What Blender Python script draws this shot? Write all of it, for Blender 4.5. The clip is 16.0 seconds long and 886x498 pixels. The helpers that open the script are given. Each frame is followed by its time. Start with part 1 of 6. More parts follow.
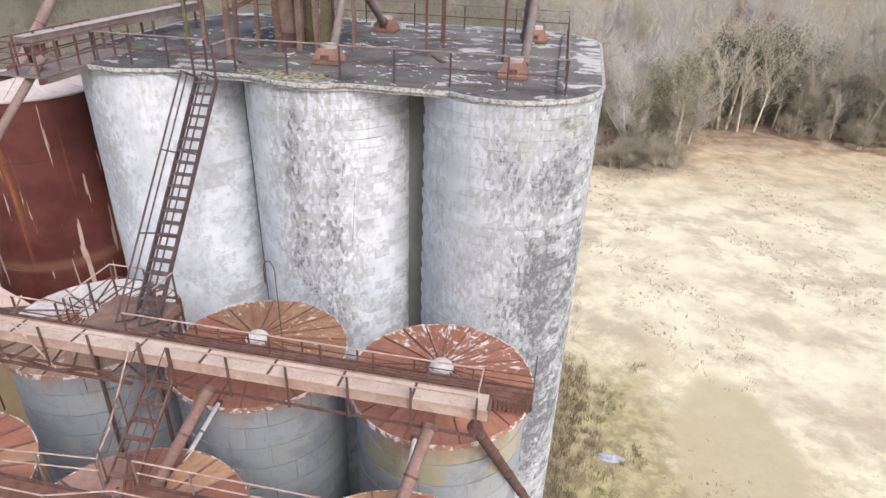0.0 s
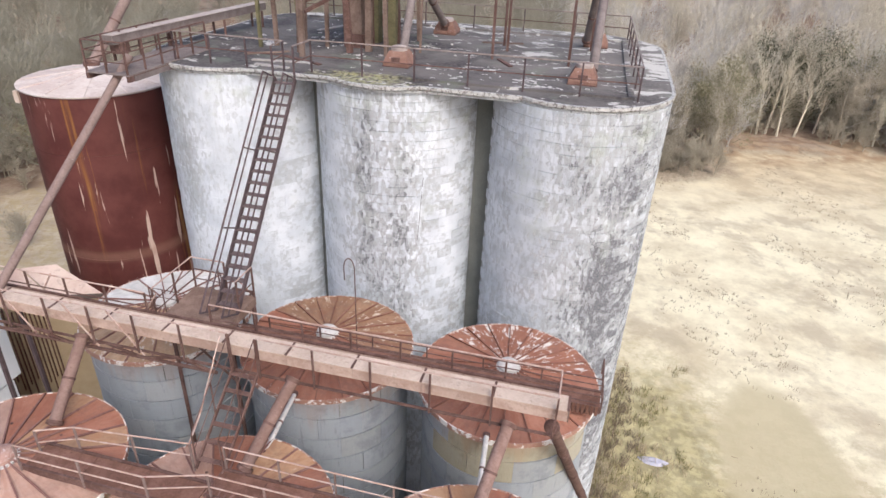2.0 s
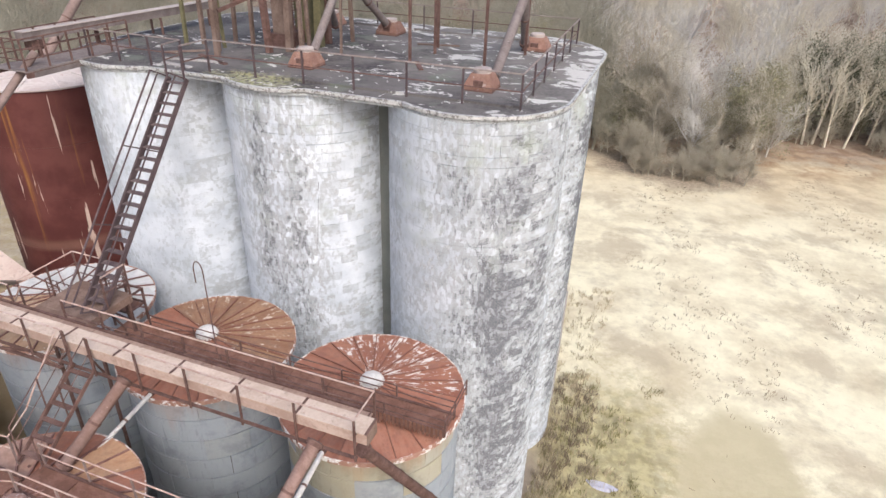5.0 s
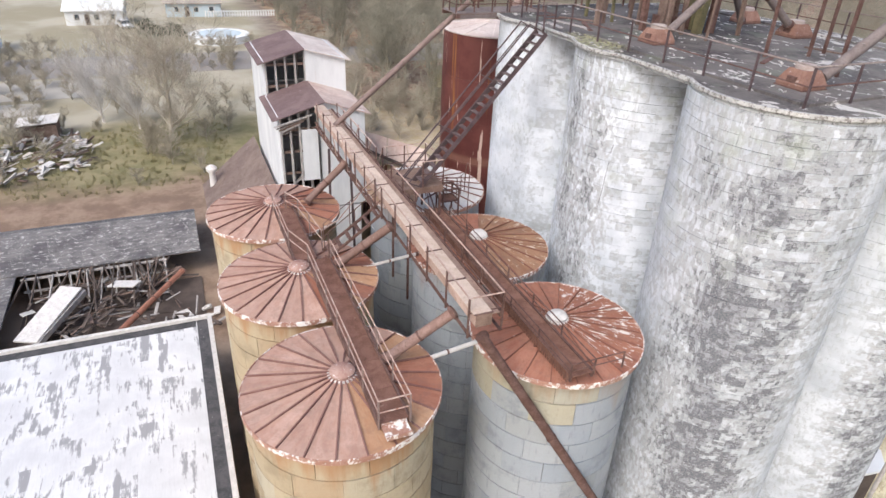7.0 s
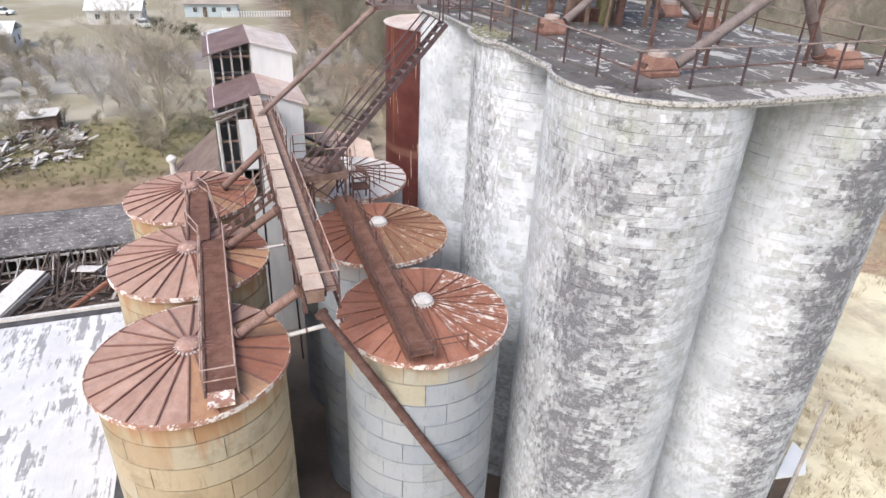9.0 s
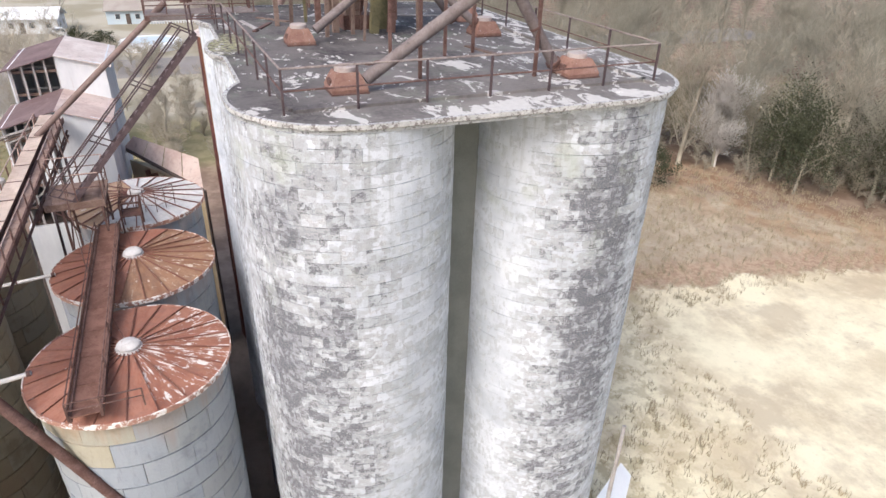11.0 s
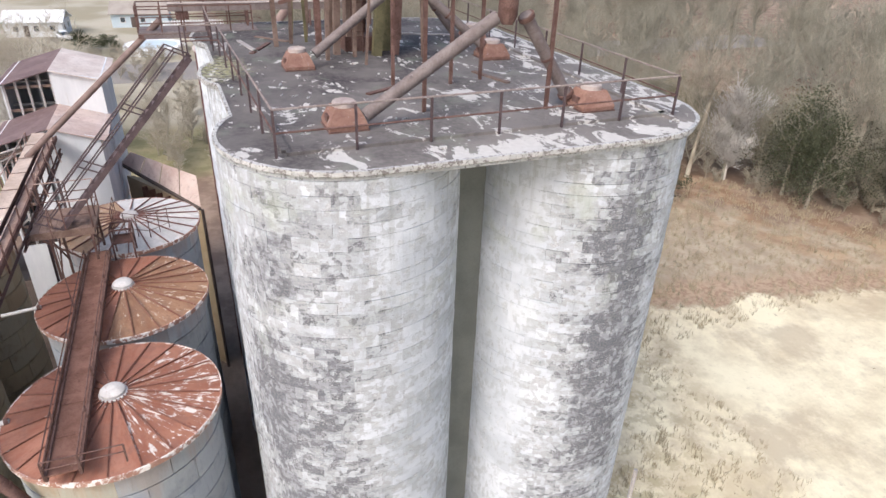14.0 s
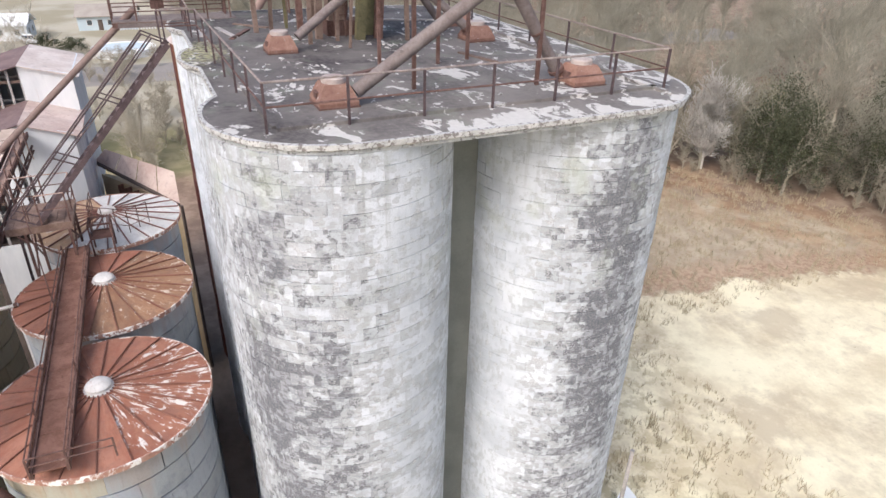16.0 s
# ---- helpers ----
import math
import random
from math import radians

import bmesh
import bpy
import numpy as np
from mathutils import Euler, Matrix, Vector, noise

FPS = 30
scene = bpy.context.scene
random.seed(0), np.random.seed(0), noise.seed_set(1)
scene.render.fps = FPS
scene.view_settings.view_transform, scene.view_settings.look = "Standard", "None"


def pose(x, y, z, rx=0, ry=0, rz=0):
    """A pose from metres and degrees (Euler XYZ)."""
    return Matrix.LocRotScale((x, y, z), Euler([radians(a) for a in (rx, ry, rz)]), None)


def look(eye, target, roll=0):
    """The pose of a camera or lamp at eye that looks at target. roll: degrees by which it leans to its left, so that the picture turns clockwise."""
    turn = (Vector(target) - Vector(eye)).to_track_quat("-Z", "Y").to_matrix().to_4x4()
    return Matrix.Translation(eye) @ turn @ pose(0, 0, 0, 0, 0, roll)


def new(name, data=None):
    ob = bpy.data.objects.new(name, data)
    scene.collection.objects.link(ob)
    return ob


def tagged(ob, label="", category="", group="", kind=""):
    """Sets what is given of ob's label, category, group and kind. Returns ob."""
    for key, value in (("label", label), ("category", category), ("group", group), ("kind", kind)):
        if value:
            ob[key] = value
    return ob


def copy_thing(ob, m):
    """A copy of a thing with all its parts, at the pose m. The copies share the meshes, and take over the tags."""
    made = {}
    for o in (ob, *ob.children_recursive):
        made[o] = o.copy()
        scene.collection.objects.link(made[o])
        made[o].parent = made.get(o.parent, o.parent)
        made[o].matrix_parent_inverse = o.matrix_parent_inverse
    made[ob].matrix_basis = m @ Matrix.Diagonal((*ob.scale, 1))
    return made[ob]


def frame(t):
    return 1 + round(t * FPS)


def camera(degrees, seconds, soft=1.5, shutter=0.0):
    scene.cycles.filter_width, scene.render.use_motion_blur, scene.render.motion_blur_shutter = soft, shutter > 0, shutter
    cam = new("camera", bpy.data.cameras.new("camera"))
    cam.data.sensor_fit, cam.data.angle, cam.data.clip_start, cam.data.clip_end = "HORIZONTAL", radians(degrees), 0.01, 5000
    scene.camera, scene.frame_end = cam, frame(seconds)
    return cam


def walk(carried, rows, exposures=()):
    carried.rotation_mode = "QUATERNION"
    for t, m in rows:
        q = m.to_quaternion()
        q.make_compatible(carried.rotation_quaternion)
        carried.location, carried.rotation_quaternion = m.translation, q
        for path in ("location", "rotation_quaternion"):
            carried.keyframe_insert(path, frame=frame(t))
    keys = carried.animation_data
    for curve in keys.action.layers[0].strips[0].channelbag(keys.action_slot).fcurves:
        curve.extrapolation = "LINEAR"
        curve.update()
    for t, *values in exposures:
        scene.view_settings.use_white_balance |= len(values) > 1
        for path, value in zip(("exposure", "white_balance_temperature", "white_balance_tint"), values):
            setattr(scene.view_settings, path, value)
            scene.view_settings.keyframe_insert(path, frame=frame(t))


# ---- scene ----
cam = camera(70.2, 16.0)
PATH = [
    (0, (0.431, -0.772, 24.399), (0.098, 0.958, 23.452), 1.9),
    (0.5, (0.468, -1.23, 24.402), (0.111, 0.494, 23.452), 2.1),
    (1, (0.157, -1.536, 24.422), (-0.218, 0.18, 23.465), 2.5),
    (1.5, (-0.341, -1.648, 24.442), (-0.739, 0.063, 23.485), 2.5),
    (2, (-0.932, -1.378, 24.642), (-1.329, 0.332, 23.684), 2.4),
    (2.5, (-1.044, -1.018, 24.89), (-1.432, 0.692, 23.927), 2.3),
    (3, (-0.764, -0.605, 25.022), (-1.15, 1.101, 24.052), 2.2),
    (3.5, (-0.047, -0.261, 25.043), (-0.43, 1.447, 24.074), 2.0),
    (6, (8.116, 1.981, 24.385), (7.058, 3.378, 23.421), 2.2),
    (6.5, (9.955, 2.618, 24.085), (8.575, 3.713, 23.137), 2.6),
    (7, (11.159, 3.69, 23.898), (9.554, 4.389, 22.931), 2.6),
    (7.5, (11.956, 4.494, 23.654), (10.302, 5.076, 22.692), 3.0),
    (8, (12.536, 5.273, 23.614), (10.88, 5.85, 22.653), 2.8),
    (8.5, (13.068, 6.505, 23.665), (11.416, 7.094, 22.703), 2.7),
    (9, (13.507, 8.253, 23.688), (11.863, 8.863, 22.727), 2.4),
    (9.5, (13.893, 10.365, 23.758), (12.259, 10.998, 22.794), 2.2),
    (10, (14.209, 12.467, 23.682), (12.582, 13.131, 22.728), 2.1),
    (12.5, (14.278, 18.592, 24.454), (12.666, 19.279, 23.489), 1.4),
    (13, (13.934, 18.18, 24.517), (12.317, 18.859, 23.555), 1.5),
    (13.5, (13.451, 17.447, 24.505), (11.826, 18.11, 23.546), 1.8),
    (14, (12.918, 16.622, 24.357), (11.294, 17.293, 23.402), 1.9),
    (14.5, (12.69, 16.201, 24.281), (11.072, 16.888, 23.328), 1.8),
    (15, (12.834, 16.078, 24.148), (11.223, 16.782, 23.196), 1.7),
    (15.5, (13.01, 16.069, 23.974), (11.407, 16.79, 23.019), 1.6),
    (16, (12.759, 16.246, 23.732), (11.161, 16.982, 22.781), 1.4),
]
walk(cam, [(t, look(eye, target, roll)) for t, eye, target, roll in PATH], [(0.0, 0.34, 6000, 11), (6.0, 0.38, 5980, 9), (9.0, 0.43, 5980, 9), (10.0, 0.50, 5980, 10), (12.5, 0.48, 5980, 11), (16.0, 0.46, 5980, 10)])

# ---- world and sun ----
SUN_EL, SUN_AZ = 46.0, 309.0
world = bpy.data.worlds.new("overcast_sky")
scene.world = world
world.use_nodes = True
wn = world.node_tree
sky = wn.nodes.new("ShaderNodeTexSky")
sky.sky_type, sky.sun_disc = "NISHITA", False
sky.sun_elevation, sky.sun_rotation = radians(SUN_EL), radians(90 - SUN_AZ)
sky.air_density, sky.dust_density = 1.2, 6.0
wn.nodes["Background"].inputs[1].default_value = 0.15
wn.links.new(sky.outputs[0], wn.nodes["Background"].inputs[0])
sun_data = bpy.data.lights.new("sun", "SUN")
sun_data.energy, sun_data.angle, sun_data.color = 1.15, radians(24), (1.0, 0.97, 0.93)
sun = new("sun", sun_data)
a, b = radians(SUN_AZ), radians(SUN_EL)
sun.matrix_world = look(Vector((math.cos(a) * math.cos(b), math.sin(a) * math.cos(b), math.sin(b))) * 60, (0, 0, 0))


# ---- materials ----
class Mat:
    """A small node-graph writer for one procedural material."""

    def __init__(self, name):
        self.m = bpy.data.materials.new(name)
        self.m.use_nodes = True
        self.t = self.m.node_tree
        self.b = self.t.nodes["Principled BSDF"]
        self.pos = self.node("ShaderNodeNewGeometry").outputs["Position"]
        self.obj = self.node("ShaderNodeTexCoord").outputs["Object"]
        self.info = self.node("ShaderNodeObjectInfo").outputs["Random"]

    def node(self, kind, **props):
        n = self.t.nodes.new(kind)
        for k, v in props.items():
            setattr(n, k, v)
        return n

    def put(self, socket, v):
        if isinstance(v, bpy.types.NodeSocket):
            self.t.links.new(v, socket)
        else:
            socket.default_value = v if not isinstance(v, tuple) or len(v) != 3 or socket.type == "VECTOR" else (*v, 1)

    def math(self, op, x, y=0.0, clamp=False):
        n = self.node("ShaderNodeMath", operation=op, use_clamp=clamp)
        self.put(n.inputs[0], x), self.put(n.inputs[1], y)
        return n.outputs[0]

    def xyz(self, v=None):
        n = self.node("ShaderNodeSeparateXYZ")
        self.put(n.inputs[0], v or self.pos)
        return n.outputs

    def vec(self, x, y, z):
        n = self.node("ShaderNodeCombineXYZ")
        for s, v in zip(n.inputs, (x, y, z)):
            self.put(s, v)
        return n.outputs[0]

    def scaled(self, v, s):
        n = self.node("ShaderNodeVectorMath", operation="MULTIPLY")
        self.put(n.inputs[0], v), self.put(n.inputs[1], s)
        return n.outputs[0]

    def moved(self, v, s):
        n = self.node("ShaderNodeVectorMath", operation="ADD")
        self.put(n.inputs[0], v), self.put(n.inputs[1], s)
        return n.outputs[0]

    def noise(self, scale, v=None, detail=4.0, rough=0.55, warp=0.0):
        n = self.node("ShaderNodeTexNoise")
        self.put(n.inputs["Vector"], v or self.pos)
        n.inputs["Scale"].default_value, n.inputs["Detail"].default_value = scale, detail
        n.inputs["Roughness"].default_value, n.inputs["Distortion"].default_value = rough, warp
        return n.outputs["Fac"]

    def step(self, v, lo, hi, a=0.0, b=1.0):
        n = self.node("ShaderNodeMapRange", interpolation_type="SMOOTHSTEP")
        self.put(n.inputs[0], v)
        for i, k in enumerate((lo, hi, a, b)):
            n.inputs[i + 1].default_value = k
        return n.outputs[0]

    def mix(self, f, a, b, blend="MIX"):
        n = self.node("ShaderNodeMix", data_type="RGBA", blend_type=blend)
        self.put(n.inputs[0], f), self.put(n.inputs[6], a), self.put(n.inputs[7], b)
        return n.outputs[2]

    def done(self, colour, rough=0.85, metal=0.0, bump=None, depth=0.02, spec=0.3):
        self.put(self.b.inputs["Base Color"], colour)
        self.put(self.b.inputs["Roughness"], rough)
        self.put(self.b.inputs["Metallic"], metal)
        self.b.inputs["Specular IOR Level"].default_value = spec
        if bump is not None:
            n = self.node("ShaderNodeBump")
            n.inputs["Distance"].default_value = depth
            self.put(n.inputs["Height"], bump)
            self.t.links.new(n.outputs[0], self.b.inputs["Normal"])
        return self.m


def plain(name, colour, other, scale=3.0, rough=0.85, metal=0.0, depth=0.01, fine=30.0):
    """Two tones mixed by a coarse and a fine noise, with a light bump."""
    k = Mat(name)
    f = k.math("ADD", k.math("MULTIPLY", k.noise(scale), 0.65), k.math("MULTIPLY", k.noise(fine), 0.35))
    f = k.step(f, 0.36, 0.64)
    vary = k.math("ADD", k.math("MULTIPLY", k.info, 0.3), k.math("MULTIPLY", f, 0.8), True)
    return k.done(k.mix(vary, colour, other), rough, metal, k.noise(fine, detail=2), depth)


def concrete_silo(name, seed, stains, clean, mottled=1.0, wash=1.0):
    """Limewashed staves round one axis; stains and clean fields: (bearing, height, half width in degrees, half height, strength)."""
    k = Mat(name)
    x, y, z = k.xyz(k.obj)
    bearing = k.math("MULTIPLY", k.math("ARCTAN2", y, x), 57.2958)
    u = k.math("MULTIPLY", bearing, 0.0497)
    p = k.vec(u, z, seed)
    ragged = k.math("MULTIPLY", k.math("SUBTRACT", k.noise(0.8, p, 5, 0.65), 0.5), 1.7)

    def field(a, h, ra, rh, strength):
        da = k.math("MULTIPLY", k.math("SUBTRACT", bearing, a), 1.0 / ra)
        dh = k.math("MULTIPLY", k.math("SUBTRACT", z, h), 1.0 / rh)
        d = k.math("SQRT", k.math("ADD", k.math("MULTIPLY", da, da), k.math("MULTIPLY", dh, dh)))
        return k.math("MULTIPLY", k.step(k.math("ADD", d, ragged), 1.5, 0.35), strength)

    def most(fields):
        v = field(*fields[0])
        for f in fields[1:]:
            v = k.math("MAXIMUM", v, field(*f))
        return v

    def cells(stretch, warp):
        n = k.node("ShaderNodeTexVoronoi", distance="CHEBYCHEV")
        n.inputs["Scale"].default_value = 1.0
        k.put(n.inputs["Vector"], k.scaled(k.moved(p, k.scaled(warp, (0.10, 0.10, 0.0))), stretch))
        return k.xyz(n.outputs["Color"])[0]

    w = k.node("ShaderNodeTexNoise")
    w.inputs["Scale"].default_value = 4.0
    k.put(w.inputs["Vector"], p)
    warp = w.outputs["Color"]
    # flakes run upright on the weather side and along the hoops on the lee side
    along = k.step(bearing, -66.0, -36.0)
    up = k.noise(1.0, k.scaled(p, (8.5, 3.2, 1.0)), 7, 0.76, 0.3)
    across = k.noise(1.0, k.scaled(p, (4.8, 7.6, 1.0)), 7, 0.76, 0.3)
    blend = lambda a, b: k.math("ADD", k.math("MULTIPLY", a, k.math("SUBTRACT", 1.0, along)), k.math("MULTIPLY", b, along))
    grain = blend(up, across)
    chips = blend(cells((10.0, 5.0, 1.0), warp), cells((6.5, 7.2, 1.0), warp))
    fine = k.noise(20.0, p, 4, 0.7)
    cloud = k.noise(0.55, k.scaled(p, (1.0, 0.6, 1.0)), 5, 0.62, 0.4)
    island = k.node("ShaderNodeNewGeometry").outputs["Random Per Island"]
    block = k.math("FRACT", k.math("ADD", k.math("MULTIPLY", k.info, 7.3), island))
    total = k.math("ADD", k.math("MULTIPLY", grain, 0.38), k.math("MULTIPLY", chips, 0.26))
    total = k.math("ADD", total, k.math("MULTIPLY", fine, 0.22))
    total = k.math("ADD", total, k.math("MULTIPLY", k.math("MULTIPLY", block, k.math("ADD", 0.35, k.math("MULTIPLY", along, 0.65))), 0.15))
    total = k.math("ADD", k.math("MULTIPLY", k.math("SUBTRACT", total, 0.5), mottled), k.math("MULTIPLY", k.math("SUBTRACT", cloud, 0.5), 0.25))
    total = k.math("ADD", total, k.math("MULTIPLY", most(stains), 0.245))
    total = k.math("SUBTRACT", total, k.math("MULTIPLY", most(clean), 0.065))
    light, mid, heavy = k.step(total, -0.08, 0.04), k.step(total, 0.04, 0.12), k.step(total, 0.14, 0.23)
    base = k.mix(k.step(k.noise(0.9, p, 4), 0.35, 0.65), tuple(v * wash for v in (0.515, 0.545, 0.59)), tuple(v * wash for v in (0.65, 0.675, 0.72)))
    base = k.mix(k.math("MULTIPLY", k.math("MULTIPLY", k.step(block, 0.45, 1.0), k.math("ADD", 0.3, k.math("MULTIPLY", along, 0.7))), 0.42 * mottled), base, (0.37, 0.40, 0.43))
    c = k.mix(k.math("MULTIPLY", light, 0.6), base, (0.39, 0.41, 0.43))
    c = k.mix(k.math("MULTIPLY", mid, 0.75), c, k.mix(k.step(chips, 0.3, 0.7), (0.26, 0.262, 0.288), (0.395, 0.398, 0.415)))
    c = k.mix(k.math("MULTIPLY", heavy, 0.85), c, k.mix(k.step(fine, 0.40, 0.60), (0.085, 0.087, 0.100), (0.19, 0.192, 0.212)))
    flake = k.math("MULTIPLY", k.step(k.math("ADD", k.math("MULTIPLY", chips, 0.4), k.math("MULTIPLY", fine, 0.6)), 0.66, 0.72), k.math("SUBTRACT", 1.0, k.math("MULTIPLY", heavy, 0.35)))
    c = k.mix(k.math("MULTIPLY", flake, 0.55 * mottled), c, (0.70, 0.715, 0.73))
    pit = k.step(k.math("ADD", k.math("MULTIPLY", blend(k.noise(1.0, k.scaled(p, (13.0, 4.0, 1.0)), 3, 0.6), k.noise(1.0, k.scaled(p, (4.0, 15.0, 1.0)), 3, 0.6)), 0.7), k.math("MULTIPLY", fine, 0.3)), 0.60, 0.66)
    c = k.mix(k.math("MULTIPLY", pit, 0.6 * mottled), c, (0.20, 0.20, 0.205))
    moss = k.math("MULTIPLY", k.step(k.noise(0.8, k.moved(p, (7.0, 3.0, 1.0)), 5, 0.65), 0.52, 0.72), k.step(z, 12.0, 18.5))
    c = k.mix(k.math("MULTIPLY", moss, 0.38), c, (0.40, 0.44, 0.33))
    drip = k.math("MULTIPLY", k.step(k.noise(1.0, k.scaled(p, (4.0, 0.22, 1.0)), 5, 0.6), 0.52, 0.66), k.step(z, 15.5, 19.2))
    c = k.mix(k.math("MULTIPLY", drip, 0.45 * mottled), c, (0.33, 0.34, 0.33))
    relief = k.math("ADD", k.math("MULTIPLY", total, -0.9), k.math("ADD", k.math("MULTIPLY", fine, 0.5), k.math("MULTIPLY", chips, 0.25)))
    return k.done(c, 0.92, 0.0, relief, 0.06)


def rust(name, base, other, flake=None, amount=0.62, scale=1.4):
    k = Mat(name)
    n1, n2 = k.noise(scale, None, 6, 0.65, 0.5), k.noise(scale * 9, None, 4, 0.65)
    f = k.math("ADD", k.math("MULTIPLY", n1, 0.7), k.math("MULTIPLY", n2, 0.3))
    c = k.mix(k.step(f, 0.38, 0.62), base, other)
    c = k.mix(k.math("MULTIPLY", k.step(k.noise(scale * 4, None, 5, 0.7), 0.55, 0.7), 0.5), c, tuple(v * 0.45 for v in base))
    c = k.mix(k.math("MULTIPLY", k.info, 0.30), c, tuple(v * 0.62 for v in base))
    if flake:
        c = k.mix(k.step(k.noise(scale * 2.2, k.moved(k.pos, (3.0, 9.0, 2.0)), 6, 0.75), amount, amount + 0.05), c, flake)
    return k.done(c, 0.8, 0.0, n2, 0.008)


def cone_sheet(name, base, other, dark, flake=None, amount=0.6):
    """Rusted roof sheet whose stains and flakes run down the slope, out from the axis of its silo."""
    k = Mat(name)
    x, y, z = k.xyz(k.obj)
    r = k.math("SQRT", k.math("ADD", k.math("MULTIPLY", x, x), k.math("MULTIPLY", y, y)))
    ang = k.math("ARCTAN2", y, x)
    around = k.vec(k.math("MULTIPLY", k.math("SINE", ang), 7.0), k.math("MULTIPLY", k.math("COSINE", ang), 7.0), k.math("MULTIPLY", r, 0.8))
    run = k.noise(1.6, around, 6, 0.62, 0.4)
    n1, n2 = k.noise(1.1, None, 5, 0.6, 0.5), k.noise(11.0, None, 5, 0.68)
    f = k.math("ADD", k.math("MULTIPLY", run, 0.5), k.math("ADD", k.math("MULTIPLY", n1, 0.3), k.math("MULTIPLY", n2, 0.2)))
    c = k.mix(k.step(f, 0.38, 0.62), base, other)
    c = k.mix(k.math("MULTIPLY", k.step(k.math("ADD", k.math("MULTIPLY", run, 0.5), k.math("MULTIPLY", n2, 0.5)), 0.54, 0.66), 0.6), c, dark)
    c = k.mix(k.math("MULTIPLY", k.info, 0.35), c, tuple(v * 0.65 for v in base))
    c = k.mix(k.math("MULTIPLY", k.step(k.noise(2.6, None, 7, 0.72, 0.4), 0.46, 0.62), 0.42), c, tuple(0.55 * v + 0.05 for v in base))
    if flake:
        f = k.math("ADD", k.math("MULTIPLY", k.noise(2.2, k.moved(around, (3.0, 1.0, 5.0)), 6, 0.7, 0.3), 0.6), k.math("MULTIPLY", k.noise(3.2, None, 6, 0.75), 0.4))
        c = k.mix(k.step(f, amount, amount + 0.045), c, flake)
    return k.done(c, 0.8, 0.0, n2, 0.01)


CONCRETE = concrete_silo("limewashed_concrete", 1.0,
                         [(-53, 17.0, 20, 1.6, 0.75), (-52, 13.2, 24, 3.2, 1.0), (-50, 8.0, 26, 4.5, 0.9), (-28, 13.6, 22, 1.8, 0.8), (-84, 17.6, 16, 1.6, 0.55), (-76, 12.5, 14, 2.4, 0.65), (-54, 11.0, 54, 11.0, 0.52), (-26, 10.5, 26, 5.5, 0.66)],
                         [(26, 12.0, 22, 11.0, 1.1), (-110, 15.0, 14, 6.0, 0.8)])
CONCRETE_NORTH = concrete_silo("limewashed_concrete_north", 5.0,
                               [(-3, 16.8, 19, 2.4, 0.95), (3, 12.5, 22, 5.0, 1.0), (-8, 7.0, 20, 5.0, 0.65), (-34, 9.5, 14, 2.4, 0.35), (0, 12.0, 34, 10.0, 0.40)],
                               [(-66, 13.0, 24, 11.0, 0.7)])
CONCRETE_MIDDLE = concrete_silo("limewashed_concrete_middle", 9.0,
                                [(-96, 16.0, 9, 4.5, 0.62), (-72, 15.2, 9, 3.6, 0.6), (-80, 11.5, 18, 2.6, 0.6), (-84, 14.0, 26, 8.0, 0.35)],
                                [(-32, 14.0, 20, 9.0, 1.1), (-124, 15.0, 12, 8.0, 0.8)], 1.0, 1.13)
CONCRETE_WEST = concrete_silo("limewashed_concrete_west", 13.0, [(-112, 16.5, 12, 2.6, 0.45)], [(-70, 12.0, 70, 14.0, 0.8)], 0.6, 1.15)
# web tone holds the shade of the narrow gaps, darker than bare concrete
WEB = plain("shaded_web_concrete", (0.155, 0.16, 0.145), (0.22, 0.225, 0.205), 1.0)
STEEL = rust("rusted_steel", (0.105, 0.055, 0.045), (0.19, 0.115, 0.098), (0.36, 0.25, 0.215), 0.65, 3.0)
STAIR_STEEL = rust("dark_stair_steel", (0.075, 0.052, 0.056), (0.125, 0.088, 0.09), (0.17, 0.125, 0.118), 0.66, 3.0)
PALE_STEEL = rust("faded_red_steel", (0.52, 0.40, 0.325), (0.66, 0.535, 0.45), (0.38, 0.21, 0.15), 0.66, 1.6)
ROOF_PINK = cone_sheet("weathered_pink_sheet", (0.41, 0.24, 0.185), (0.52, 0.36, 0.295), (0.31, 0.165, 0.125), (0.66, 0.54, 0.49), 0.64)
ROOF_ORANGE = cone_sheet("orange_rust_sheet", (0.31, 0.125, 0.08), (0.41, 0.20, 0.14), (0.22, 0.08, 0.05), (0.62, 0.53, 0.47), 0.63)
ROOF_WHITE = cone_sheet("white_painted_sheet", (0.60, 0.59, 0.58), (0.76, 0.75, 0.74), (0.50, 0.42, 0.38), (0.42, 0.22, 0.15), 0.63)
JOINT = plain("dark_joint", (0.06, 0.055, 0.05), (0.10, 0.09, 0.08))
WHITE = plain("white_sheet_metal", (0.70, 0.71, 0.73), (0.8, 0.8, 0.8), 0.5)


